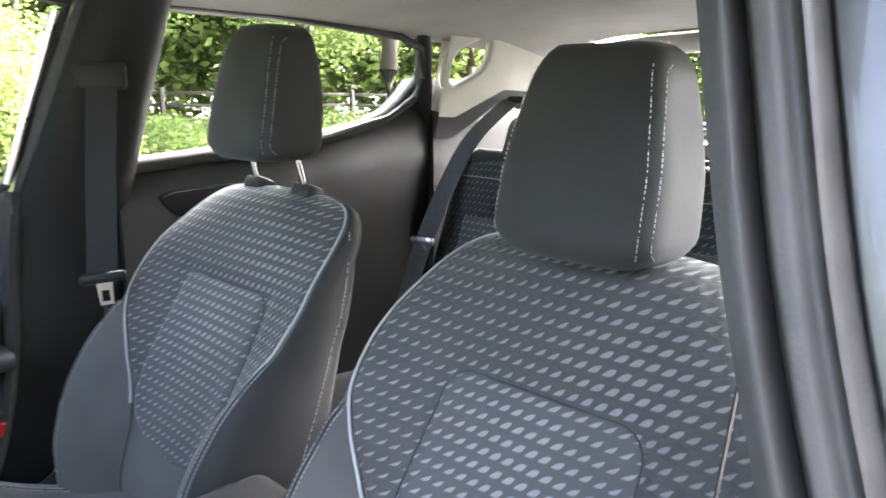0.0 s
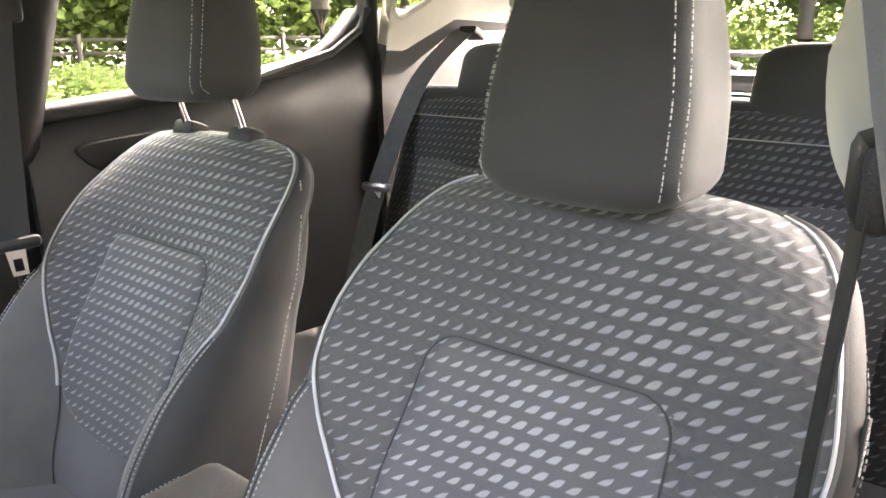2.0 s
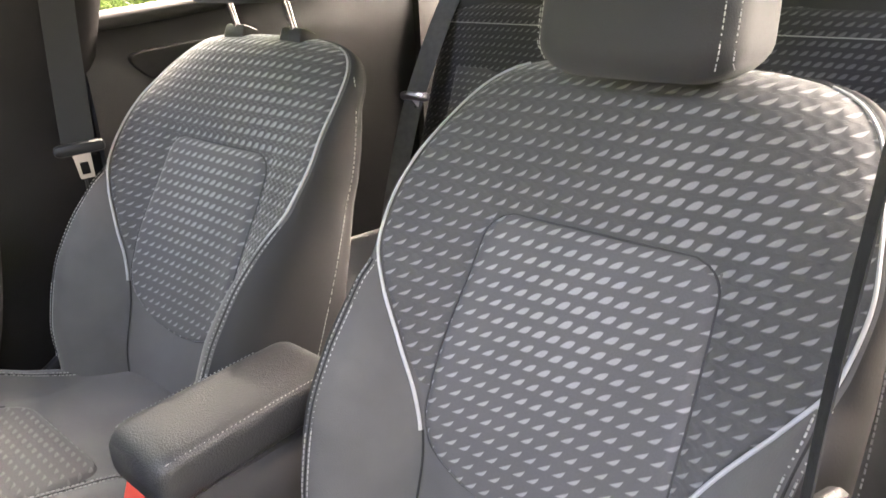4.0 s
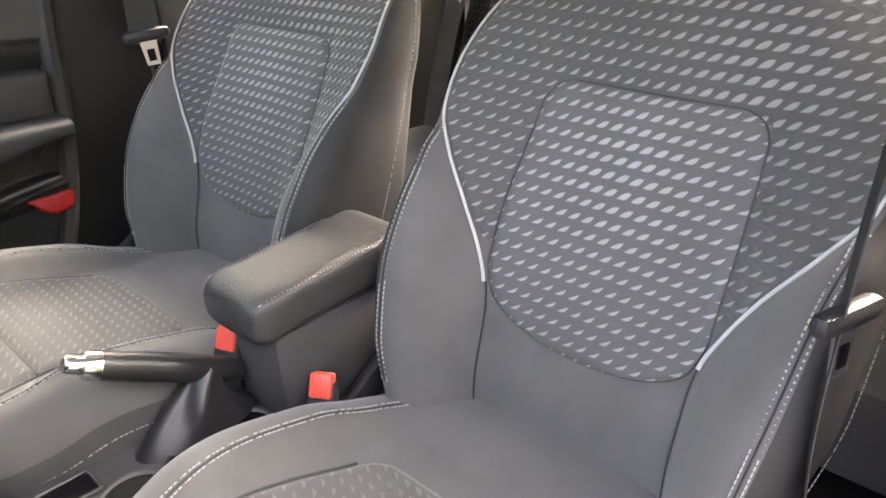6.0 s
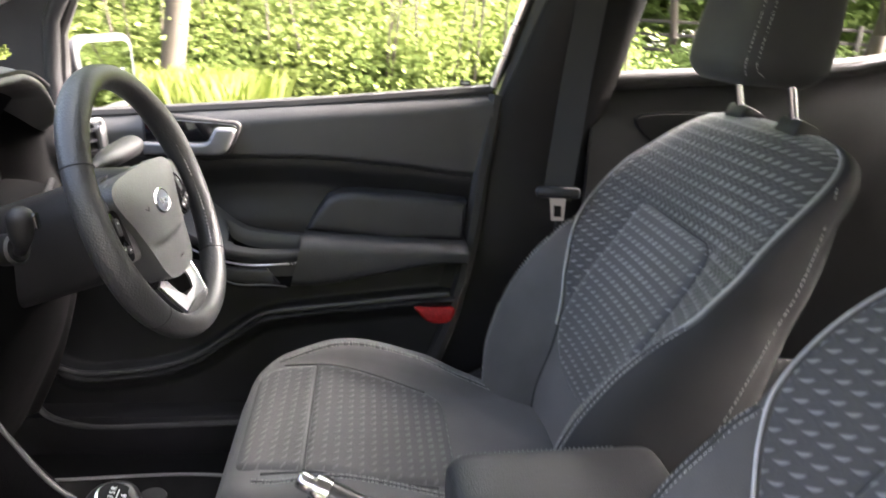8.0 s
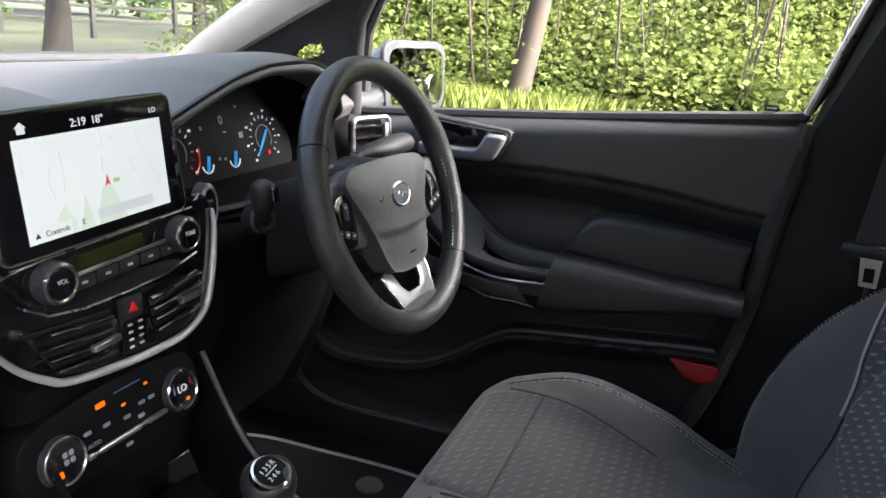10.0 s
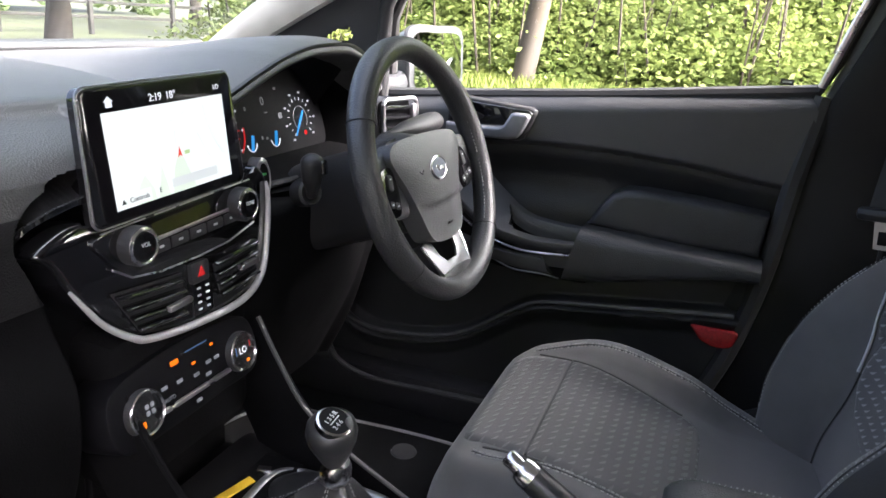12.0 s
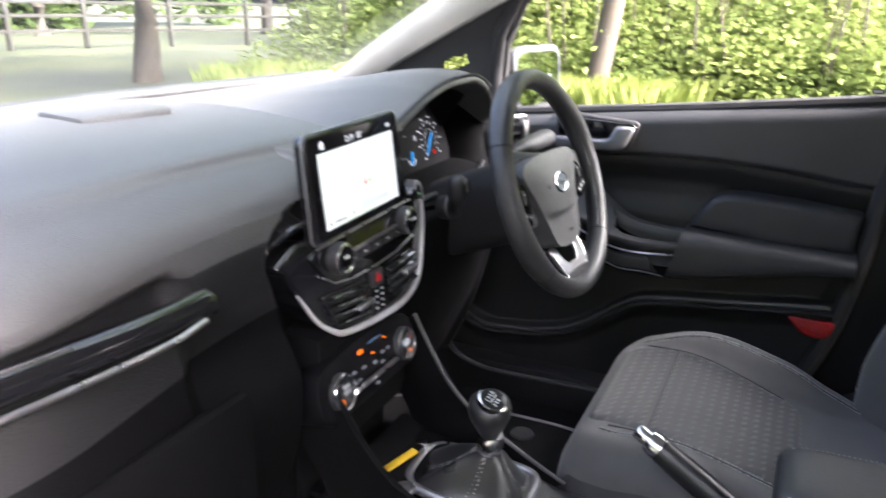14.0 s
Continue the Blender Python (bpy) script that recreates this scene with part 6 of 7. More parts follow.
for s in (-1, 1):
    sp = part("spoke", plate(smooth_outline([(s * 0.070, 0.044), (s * 0.110, 0.036), (s * 0.152, 0.032), (s * 0.154, -0.020), (s * 0.130, -0.038), (s * 0.092, -0.050), (s * 0.070, -0.040)], 70), 0.016, SW @ pose(0, 0, -0.024), 0.006, 3), HUBSKIN, wheel, "grained black spoke")
    pod = [(s * 0.099, 0.018), (s * 0.126, 0.016), (s * 0.144, -0.010), (s * 0.138, -0.036), (s * 0.104, -0.044), (s * 0.094, -0.015)]
    part("switch_pod", plate(smooth_outline(pod, 60), 0.010, SW @ pose(0, 0, -0.014), 0.003), GLOSS, sp, "gloss black switch pod")
    part("bright_line", tube(catmull([SW @ Vector((s * x, y, -0.0052)) for x, y in ((0.098, -0.024), (0.118, -0.020), (0.141, -0.012))], 10), 0.0011, 6), CHROME, sp)
    for k in range(3):
        b_ = part("button", plate(rounded(0.011, 0.010, 0.002), 0.003, SW @ pose(s * (0.107 + 0.0125 * k), -0.031 + 0.004 * k, -0.0065, 0, 0, s * 16), 0.001), PLASTIC, sp)
        part("mark", plate(rounded(0.005, 0.0022, 0.0008, 2), 0.0003, SW @ pose(s * (0.107 + 0.0125 * k), -0.031 + 0.004 * k, -0.0033)), PRINT, b_)
    part("toggle", plate(rounded(0.012, 0.022, 0.004), 0.006, SW @ pose(s * 0.115, 0.0, -0.0065, 0, 0, s * 12), 0.002), PLASTIC, sp)
    part("mark", plate(rounded(0.004, 0.0022, 0.0008, 2), 0.0003, SW @ pose(s * 0.115, 0.005, -0.0003)), PRINT, sp)
LS = SW @ pose(0, -0.105, -0.012, -15.6)
u_arms = [(0.060, 0.008), (0.053, -0.022), (0.042, -0.047), (0.022, -0.053), (-0.022, -0.053), (-0.042, -0.047), (-0.053, -0.022), (-0.060, 0.008), (-0.046, 0.012), (-0.033, 0.006), (-0.027, -0.014), (-0.016, -0.026), (0.016, -0.026), (0.027, -0.014), (0.033, 0.006), (0.046, 0.012)]
part("lower_spoke_base", plate([(x * 1.04, y - 0.003 if y < -0.03 else y) for x, y in u_arms], 0.022, LS @ pose(0, 0, -0.024), 0.002), PLASTIC, wheel)
insert = part("lower_spoke", plate(u_arms, 0.004, LS @ pose(0, 0, -0.002), 0.0012, 2), INSERT, wheel, "satin silver forked lower spoke insert")
for s in (-1, 1):
    part("bright_edge", tube(catmull([LS @ Vector((s * x, y, 0.0015)) for x, y in ((0.0595, 0.007), (0.0525, -0.022), (0.0415, -0.0465), (0.021, -0.0525), (0.0, -0.0527))], 24), 0.0017, 6), CHROME, insert)
part("rim_web", plate(smooth_outline([(-0.045, -0.143), (0.045, -0.143), (0.052, -0.163), (0.0, -0.170), (-0.052, -0.163)], 40), 0.018, SW @ pose(0, 0, -0.014), 0.005), RIMSKIN, wheel)
col = thing("steering_column", (0.342, 0.62, 0.80), "black plastic steering column shroud with two stalks", "steering column")


def shroud(u, v):
    a = 2 * math.pi * u
    d = 0.03 + 0.17 * v
    c, s_ = math.cos(a), math.sin(a)
    p = SW @ Vector(((0.078 - 0.01 * v) * math.copysign(abs(c) ** 0.6, c), -0.004 + (0.058 if s_ > 0 else 0.075) * math.copysign(abs(s_) ** 0.6, s_), -d))
    return p


part("shroud", sheet(shroud, 40, 10, True, True), PLASTIC, col)
part("hub_boot", lathe([(0.05, 0.0), (0.06, -0.03), (0.065, -0.05)], 32, SW @ pose(0, 0, -0.008)), PLASTIC, col)
st_r = part("stalk", tube(catmull([(0.42, 0.618, 0.888), (0.49, 0.608, 0.893), (0.570, 0.598, 0.899)], 12), [0.008, 0.009, 0.010, 0.012, 0.015, 0.0175, 0.0185, 0.019, 0.0195, 0.020, 0.020, 0.020, 0.018], 16, flat=0.82), PLASTIC, col, "black column stalk with a switch collar")
part("collar", tube([(0.532, 0.607, 0.897), (0.541, 0.606, 0.8975)], 0.0175, 14, flat=0.8), GLOSS, st_r)
for k in range(3):
    part("mark", plate(rounded(0.006, 0.003, 0.001, 2), 0.0004, facing(0.524 + 0.017 * k, 0.592 - 0.0015 * k, 0.901, 10)), PRINT, st_r)
st_l = part("stalk", tube(catmull([(0.250, 0.640, 0.836), (0.215, 0.626, 0.838), (0.196, 0.614, 0.855), (0.190, 0.610, 0.880), (0.188, 0.609, 0.897)], 16), [0.007] * 7 + [0.008, 0.010, 0.012, 0.0135, 0.0145, 0.015, 0.015, 0.0145, 0.012, 0.006], 14), PLASTIC, col, "black column stalk with a rounded knob")
part("stalk_switch", plate(rounded(0.012, 0.018, 0.003), 0.003, facing(0.189, 0.5935, 0.882, 6), 0.001), GLOSS, st_l)
part("stalk_gate", lathe([(0.019, -0.02), (0.019, 0.0), (0.016, 0.003), (0.012, 0.0)], 24, facing(0.222, 0.632, 0.838, 12, -20)), PLASTIC, col)
part("lower_panel", solid_sheet(lambda u, v: Vector((0.14 + 0.46 * u, 0.66 + 0.10 * v + 0.06 * (2 * u - 1) ** 2 * (1 - v), 0.83 - 0.28 * v)), 16, 10, (0, 0.02, 0)), SHADEBLACK, col)

# ---- centre console ----
cons = thing("centre_console", (0.03, 0.3, FLOOR), "dark grey plastic centre console with tray and cup holders", "console")


def con_top(y):
    return curve_at([(0.0, 0.452), (0.10, 0.455), (0.30, 0.466), (0.40, 0.470), (0.46, 0.486), (0.56, 0.500), (0.66, 0.53)], y)


def con_f(u, v):
    y = 0.66 - 0.74 * v
    t = con_top(y)
    w = 0.082 + 0.03 * smooth(0.45, 0.65, y)
    c = 0.035 - 0.03 * smooth(0.45, 0.65, y)
    if u < 0.2:
        return Vector((c - w - 0.012, y, FLOOR - 0.01 + (t - 0.012 - FLOOR) * u / 0.2))
    if u > 0.8:
        return Vector((c + w + 0.012, y, FLOOR - 0.01 + (t - 0.012 - FLOOR) * (1 - u) / 0.2))
    k = (u - 0.2) / 0.6 * 2 - 1
    return Vector((c + (w + 0.012) * k, y, t - 0.012 * abs(k) ** 10))


# Same surface as the body; the niche's shade is put into its colour.
part("niche_shade", sheet(lambda u, v: con_f(u, 0.17 * v), 50, 10), SHADEBLACK, cons, "console surface in the niche, shade put into its colour", 50)
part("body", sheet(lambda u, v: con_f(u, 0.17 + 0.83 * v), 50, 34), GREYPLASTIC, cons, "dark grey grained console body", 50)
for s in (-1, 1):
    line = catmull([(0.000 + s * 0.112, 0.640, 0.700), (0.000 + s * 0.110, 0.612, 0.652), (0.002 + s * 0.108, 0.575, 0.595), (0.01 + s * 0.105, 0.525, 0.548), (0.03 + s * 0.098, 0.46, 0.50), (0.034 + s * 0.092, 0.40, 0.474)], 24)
    # Cheeks and left edge are coloured near black in place of shade.
    part("side_edge", tube(line, 0.0030, 8), GREYPLASTIC if s > 0 else SHADEBLACK, cons)
    part("side_cheek", strip([tuple(line[k]) for k in (0, 6, 12, 18, 24)], [(line[k].x, 0.70 - 0.03 * i, line[k].z - 0.06 - 0.035 * i * 0 if i < 3 else FLOOR + 0.05) for i, k in enumerate((0, 6, 12, 18, 24))], 12, (s * 0.006, 0, 0)), SHADEBLACK, cons)
# Added backing and floor of the niche, with its shade as their colour.
part("niche_back", boxdata(0.0, 0.70, 0.565, 0.222, 0.012, 0.14, 0.003), SHADEBLACK, cons)
part("niche_floor", boxdata(0.0, 0.625, 0.512, 0.20, 0.12, 0.01, 0.003), SHADEBLACK, cons)
# open tray: a flat black plate, the recess's shade put into its colour
part("tray", boxdata(0.070, 0.362, 0.4685, 0.036, 0.090, 0.006, 0.002), DIALFACE, cons, "flat black plate for the shaded slot tray")
part("tray_rim", tube([(0.070 + x, 0.362 + y, con_top(0.362 + y) + 0.003) for x, y in rounded(0.040, 0.096, 0.005, 4)], 0.0022, 6, True), GREYPLASTIC, cons)
# switches
sp_ = part("switch_plate", plate(rounded(0.058, 0.075, 0.008), 0.004, pose(0.008, 0.398, 0.4705, 0.0, 0, 0), 0.001), CONSOLEGREY, cons)
for k in range(3):
    b_ = part("switch", plate(rounded(0.026, 0.020, 0.003), 0.004, pose(-0.004, 0.420 - 0.022 * k, 0.4745), 0.001), CONSOLEGREY, sp_)
    part("mark", plate(rounded(0.008, 0.004, 0.001, 2), 0.0004, pose(-0.004, 0.420 - 0.022 * k, 0.4787)), PRINT if k else AMBER, b_)
part("switch_slot", boxdata(0.024, 0.398, 0.4755, 0.006, 0.055, 0.002, 0.0008), PLASTIC, sp_)
for cx, cy, r in ((0.004, 0.298, 0.040), (0.012, 0.222, 0.034), (0.018, 0.150, 0.036)):
    m_ = pose(cx, cy, con_top(cy) + 0.0015)
    cup = part("cup_holder", lathe([(r + 0.006, 0), (r + 0.005, 0.004), (r, 0.005), (r - 0.003, 0.002)], 36, m_), GREYPLASTIC, cons, "round cup holder")
    # Flush black disc stands for the shade down inside the holder.
    part("well_shade", lathe([(r - 0.001, 0.0), (r - 0.001, 0.0022)], 36, m_), DIALFACE, cup)
part("power_socket", lathe([(0.017, 0), (0.017, 0.006), (0.014, 0.008)], 28, pose(-0.045, 0.575, 0.515, -18)), GREYPLASTIC, cons, "round power socket cover")
part("socket_rim", lathe([(0.0195, 0), (0.0195, 0.004), (0.0170, 0.005)], 28, pose(-0.045, 0.575, 0.5135, -18)), SATIN, cons)
part("small_switch", boxdata(0.075, 0.155, 0.462, 0.04, 0.05, 0.012, 0.004), PLASTIC, cons)
card = thing("yellow_card", (0.01, 0.615, 0.518), "small yellow plastic tag lying in the console niche", "tag")
part("tag", moved(boxdata(0, 0, 0, 0.013, 0.056, 0.002, 0.0008), pose(0.006, 0.606, 0.524, 8, 0, -112)), YELLOW, card)
plug = thing("usb_plug", (0.06, 0.60, 0.52), "small silver plug end in the console niche", "plug")
part("shell", moved(boxdata(0, 0, 0, 0.012, 0.018, 0.005, 0.001), pose(0.062, 0.60, 0.5205, 0, 0, 20)), CHROME, plug)

# gear lever
gear = thing("gear_lever", (0.035, 0.50, 0.495), "black gear lever with a leather gaiter and chrome collar", "gear lever")
GB = pose(0.034, 0.508, 0.502, 5, 0, 4)
fo = smooth_outline([(-0.050, -0.075), (-0.060, -0.02), (-0.058, 0.05), (-0.040, 0.078), (0.0, 0.083), (0.040, 0.078), (0.058, 0.05), (0.060, -0.02), (0.050, -0.075), (0.0, -0.082)], 80)
part("frame", tube([GB @ Vector((x, y, 0.004)) for x, y in fo], 0.0075, 10, True, flat=0.8), SATINDARK, gear, "satin silver gaiter frame")
lever = [Vector((0.028, 0.490, 0.535)), Vector((0.022, 0.478, 0.580)), Vector((0.006, 0.474, 0.632))]


def gaiter(u, v):
    i = u * 80
    x, y = fo[int(i) % 80]
    p = GB @ Vector((x * 0.94, y * 0.94, 0.004))
    fold = 0.5 + 0.5 * math.cos(2 * math.pi * u * 4 + 0.6)
    q = lever[0].lerp(lever[1], 0.75) + Vector((math.cos(math.atan2(y, x)), math.sin(math.atan2(y, x)), 0)) * 0.016
    r = p.lerp(q, v)
    r.z = p.z + (q.z - p.z) * (v ** (1.9 - 0.9 * fold)) + 0.006 * math.sin(math.pi * v) * fold
    return r


part("gaiter", sheet(gaiter, 80, 20, True), LEATHER, gear, "creased black leather gaiter", 70)
for deg in (45, 135, 225, 315):
    u = deg / 360
    for du in (-0.006, 0.006):
        part("gaiter_stitching", stitches([gaiter((u + du) % 1, k / 24) + Vector((0, 0, 0.0012)) for k in range(25)], 0.006, 0.004, 0.0007), THREAD, gear)
part("collar", tube([lever[1] - Vector((-0.001, -0.003, 0.010)), lever[1], lever[1] + Vector((-0.002, -0.004, 0.012)), lever[1] + Vector((-0.003, -0.006, 0.018))], [0.017, 0.0185, 0.016, 0.012], 20), CHROME, gear, "chrome reverse collar")
part("shaft", tube([lever[1], lever[1].lerp(lever[2], 0.6)], [0.011, 0.013], 16), PLASTIC, gear)
ax = (lever[2] - lever[1]).normalized()
KM = Matrix.Translation(lever[2]) @ ax.to_track_quat("Z", "Y").to_matrix().to_4x4()
knob_ = part("knob", lathe([(0.012, -0.036), (0.016, -0.028), (0.0215, -0.012), (0.0265, 0.002), (0.028, 0.012), (0.0265, 0.021), (0.0215, 0.027), (0.012, 0.0295)], 32, KM), LEATHER, gear, "black leather knob with a silver shift plate")
KT = Matrix.Translation(lever[2] + ax * 0.0275 + Vector((-0.002, -0.005, 0.002))) @ pose(0, 0, 0, 24, -8, 0)
part("plate_ring", lathe([(0.0195, -0.006), (0.0195, 0.001), (0.0175, 0.002)], 32, KT), CHROME, knob_, "chrome ring")
part("shift_plate", lathe([(0.0172, 0.0015), (0.0172, 0.0026)], 32, KT), DIALFACE, knob_)
for k, tx in enumerate("135R246"):
    words("lettering", tx, 0.0075, KT @ pose(-0.0085 + 0.0057 * (k if k < 4 else k - 4), 0.005 if k < 4 else -0.006, 0.0030), PRINT, knob_)
part("gate_line", plate(rounded(0.018, 0.0012, 0.0004, 2), 0.0003, KT @ pose(0, 0, 0.0028)), PRINT, knob_)

# handbrake
hb = thing("handbrake", (0.07, 0.16, 0.455), "black leather handbrake lever with a chrome button", "handbrake")
h0, h1 = Vector((0.068, 0.135, 0.520)), Vector((0.089, 0.270, 0.593))
hd = (h1 - h0).normalized()
part("grip", tube([h0 - hd * 0.02, h0, h0.lerp(h1, 0.3), h0.lerp(h1, 0.7), h1], [0.013, 0.0165, 0.0175, 0.018, 0.0165], 20), LEATHER, hb, "black leather grip")
part("grip_stitching", stitches([h0.lerp(h1, k / 20) + Vector((0, 0, 0.0178)) for k in range(21)], 0.006, 0.004, 0.0007), THREAD, hb)
part("end_cap", tube([h1, h1 + hd * 0.010, h1 + hd * 0.018], [0.0172, 0.0172, 0.0145], 20), CHROME, hb, "chrome end cap")
part("button", tube([h1 + hd * 0.016, h1 + hd * 0.034, h1 + hd * 0.037], [0.0105, 0.0105, 0.008], 16), CHROME, hb, "chrome release button")


def hb_boot(u, v):
    a = 2 * math.pi * u
    p = Vector((0.066 + 0.036 * math.cos(a), 0.185 + 0.085 * math.sin(a), con_top(0.19) + 0.003))
    q = h0 + hd * 0.02 + Vector((0.018 * math.cos(a), 0.010 * math.sin(a), 0.019 * math.sin(a)))
    r = p.lerp(q, v)
    r += Vector((0.004 * math.cos(a * 5 + 3 * v), 0.004 * math.sin(a * 4 + 5 * v), 0)) * math.sin(math.pi * v)
    return r


part("gaiter", sheet(hb_boot, 48, 14, True), LEATHER, hb, "creased leather gaiter", 70)

# armrest on its pedestal
part("armrest_pedestal", boxdata(0.036, 0.01, 0.515, 0.105, 0.20, 0.14, 0.018), CLOTHDARK, cons, "dark cloth-covered pedestal")


def arm_pad(u, v):
    y = 0.134 - 0.247 * v
    a = 2 * math.pi * u
    c, s_ = math.cos(a), math.sin(a)
    f = 1.0
    if v < 0.14:
        f = math.sqrt(max(0.02, 1 - (1 - v / 0.14) ** 2))
    if v > 0.9:
        f = math.sqrt(max(0.02, 1 - ((v - 0.9) / 0.1) ** 2))
    ff = 0.55 + 0.45 * f
    top = 0.030 + 0.006 * (1 - v)
    return Vector((0.036 + 0.060 * (0.8 + 0.2 * f) * math.copysign(abs(c) ** 0.38, c), y, 0.611 + 0.014 * v + (top * ff if s_ > 0 else 0.032 * ff) * math.copysign(abs(s_) ** 0.45, s_)))


pad = part("armrest_pad", sheet(arm_pad, 64, 40, True, True), VINYL, cons, "padded black vinyl armrest lid", 60)
for s in (-1, 1):
    ln = [arm_pad(0.115 if s > 0 else 0.385, 0.05 + 0.9 * k / 40) + Vector((s * 0.0008, 0, 0.0008)) for k in range(41)]
    part("stitching", stitches(ln, 0.0055, 0.004, 0.0007), THREAD, pad)


def buckle(x, y, z, turn, label, s):
    b = thing("belt_buckle", (x, y, z - 0.08), label, "belt buckle", "front belt buckles")
    m = pose(x, y, z, 28, 0, turn) @ Matrix.Scale(1.22, 4)
    part("stalk", tube([(x + s * 0.005, y - 0.02, z - 0.10), m @ Vector((0, 0, -0.03))], 0.010, 8, flat=0.6), PLASTIC, b)
    part("body", moved(boxdata(0, -0.001, -0.006, 0.030, 0.018, 0.060, 0.004), m), PLASTIC, b)
    part("press_button", moved(boxdata(0, 0.004, 0.020, 0.024, 0.016, 0.026, 0.003), m), RED, b, "red press button")


buckle(-0.040, 0.072, 0.482, 30, "black belt buckle with a red press button beside the passenger seat", 1)
buckle(0.086, 0.118, 0.522, 20, "black belt buckle with a red press button beside the driver seat", -1)


def webbing(pts, width, across):
    """A flat strap along pts; across gives the way its width runs."""
    ln = catmull(pts, 28)
    w = Vector(across).normalized() * width / 2

    def f(u, v):
        p = ln[min(28, round(v * 28))]
        return p + w * (2 * u - 1)
    n = (ln[-1] - ln[0]).cross(w).normalized() * 0.0014
    return solid_sheet(f, 4, 28, n)


def tongue(m, parent, blade_mat, holder_mat=None):
    t = part("tongue", moved(boxdata(0, 0, 0, 0.078, 0.018, 0.020, 0.008), m), holder_mat or PLASTIC, parent, "belt tongue holder")
    blade = plate([(-0.011, -0.046), (0.011, -0.046), (0.014, 0.0), (-0.014, 0.0)], 0.003, m @ pose(0, 0.0015, -0.004, 90, 0, 0))
    part("blade", blade, blade_mat, t, "metal blade")
    part("slot", moved(boxdata(0, 0, -0.033, 0.013, 0.0062, 0.020, 0.001), m), DIALFACE, t)


b1 = thing("seat_belt", (0.60, -0.12, 0.40), "black seat belt hanging on the driver side pillar", "seat belt", "front seat belts")
part("webbing", webbing([(0.600, -0.135, 1.20), (0.598, -0.120, 1.05), (0.590, -0.108, 0.92), (0.582, -0.100, 0.83), (0.581, -0.099, 0.822)], 0.050, (0.30, 0.95, 0)), BELT, b1)
part("lower_webbing", tube([(0.590, -0.104, 0.84), (0.60, -0.11, 0.60), (0.63, -0.12, 0.40)], 0.003, 6), BELT, b1)
part("guide", moved(boxdata(0, 0, 0, 0.03, 0.085, 0.05, 0.010), pose(0.612, -0.135, 1.185, 0, 0, -15)), PLASTIC, b1, "black belt guide")
tongue(pose(0.576, -0.099, 0.836, 0, 4, 70), b1, SATINDARK)
b2 = thing("seat_belt", (-0.56, -0.1, 0.40), "black seat belt hanging beside the passenger seat", "seat belt", "front seat belts")
part("webbing", webbing([(-0.553, -0.120, 1.075), (-0.553, -0.085, 0.95), (-0.552, -0.055, 0.80), (-0.560, -0.030, 0.62), (-0.60, -0.02, 0.40)], 0.048, (0.30, -0.95, 0)), BELT, b2)
part("guide", moved(boxdata(0, 0, 0, 0.024, 0.07, 0.05, 0.010), pose(-0.556, -0.125, 1.062, 0, 0, 15)), PLASTIC, b2, "black belt guide")
hs = [(0.034 * math.cos(a) * (0.9 if math.sin(a) > 0 else 1.0), 0.085 * math.sin(a)) for a in [2 * math.pi * k / 36 for k in range(36)]]
part("height_cover", plate(hs, 0.022, pose(-0.552, -0.165, 1.125, 90, 0, 8) @ pose(0, 0, -0.011), 0.006, 3), PALETRIM, b2, "pale grey height adjuster cover")
tongue(pose(-0.558, -0.045, 0.765, 5, -4, 75), b2, SATINDARK)

# ---- rear bench ----
bench = thing("rear_bench", (0, -0.85, FLOOR), "dark cloth rear bench with pale fin marks and piping", "rear seat")
RL = radians(20)
RU, RN = Vector((0, -math.sin(RL), math.cos(RL))), Vector((0, math.cos(RL), math.sin(RL)))
R0 = Vector((0, -0.875, 0.47))


def rear_back(x0, x1, name):
    def f(u, v):
        x = x0 + (x1 - x0) * u
        w = 0.56 * v
        d = min(x - x0, x1 - x, 0.565 - w)
        n = 0.035 * math.sqrt(max(0, 1 - (1 - min(1, max(0, d) / 0.05)) ** 2)) + 0.02 * math.sin(u * math.pi)
        return R0 + Vector((x, 0, 0)) + RU * w + RN * n
    vs, fs = solid_sheet(f, 30, 40, tuple(RN * -0.09))
    ob = part(name, (vs, fs), QUILTSHADED, bench, "dark quilted cloth rear backrest, shade put into its colour", 60)
    loc = [(v.x + 0.7, (v - R0).dot(RU) + 0.5) for v in vs]
    uvs(ob, lambda i: loc[i])
    mid = (x0 + x1) / 2
    half = (x1 - x0) * 0.30

    def g(u, v):
        x = mid + half * (2 * u - 1)
        w = 0.10 + 0.30 * v
        d = min(half - abs(x - mid), 0.405 - w)
        return R0 + Vector((x, 0, 0)) + RU * w + RN * (0.050 + rise(d, 0.015, 0.007))
    vs, fs = sheet(g, 24, 24)
    p_ = part("inset", (vs, fs), PANEL, ob, "smooth grey inset", 80)
    l3 = [(v.x + 0.7, (v - R0).dot(RU) + 0.5) for v in vs]
    uvs(p_, lambda i: l3[i])
    part("piping", tube([R0 + Vector((x, 0, 0)) + RU * 0.50 + RN * 0.056 for x in np.linspace(x0 + 0.04, x1 - 0.04, 20)], 0.0012, 6), THREAD, ob)
    part("top_roll", tube([R0 + Vector((x, 0, 0)) + RU * 0.545 + RN * 0.0 for x in np.linspace(x0 + 0.02, x1 - 0.02, 12)], 0.042, 14), SOFT, ob)


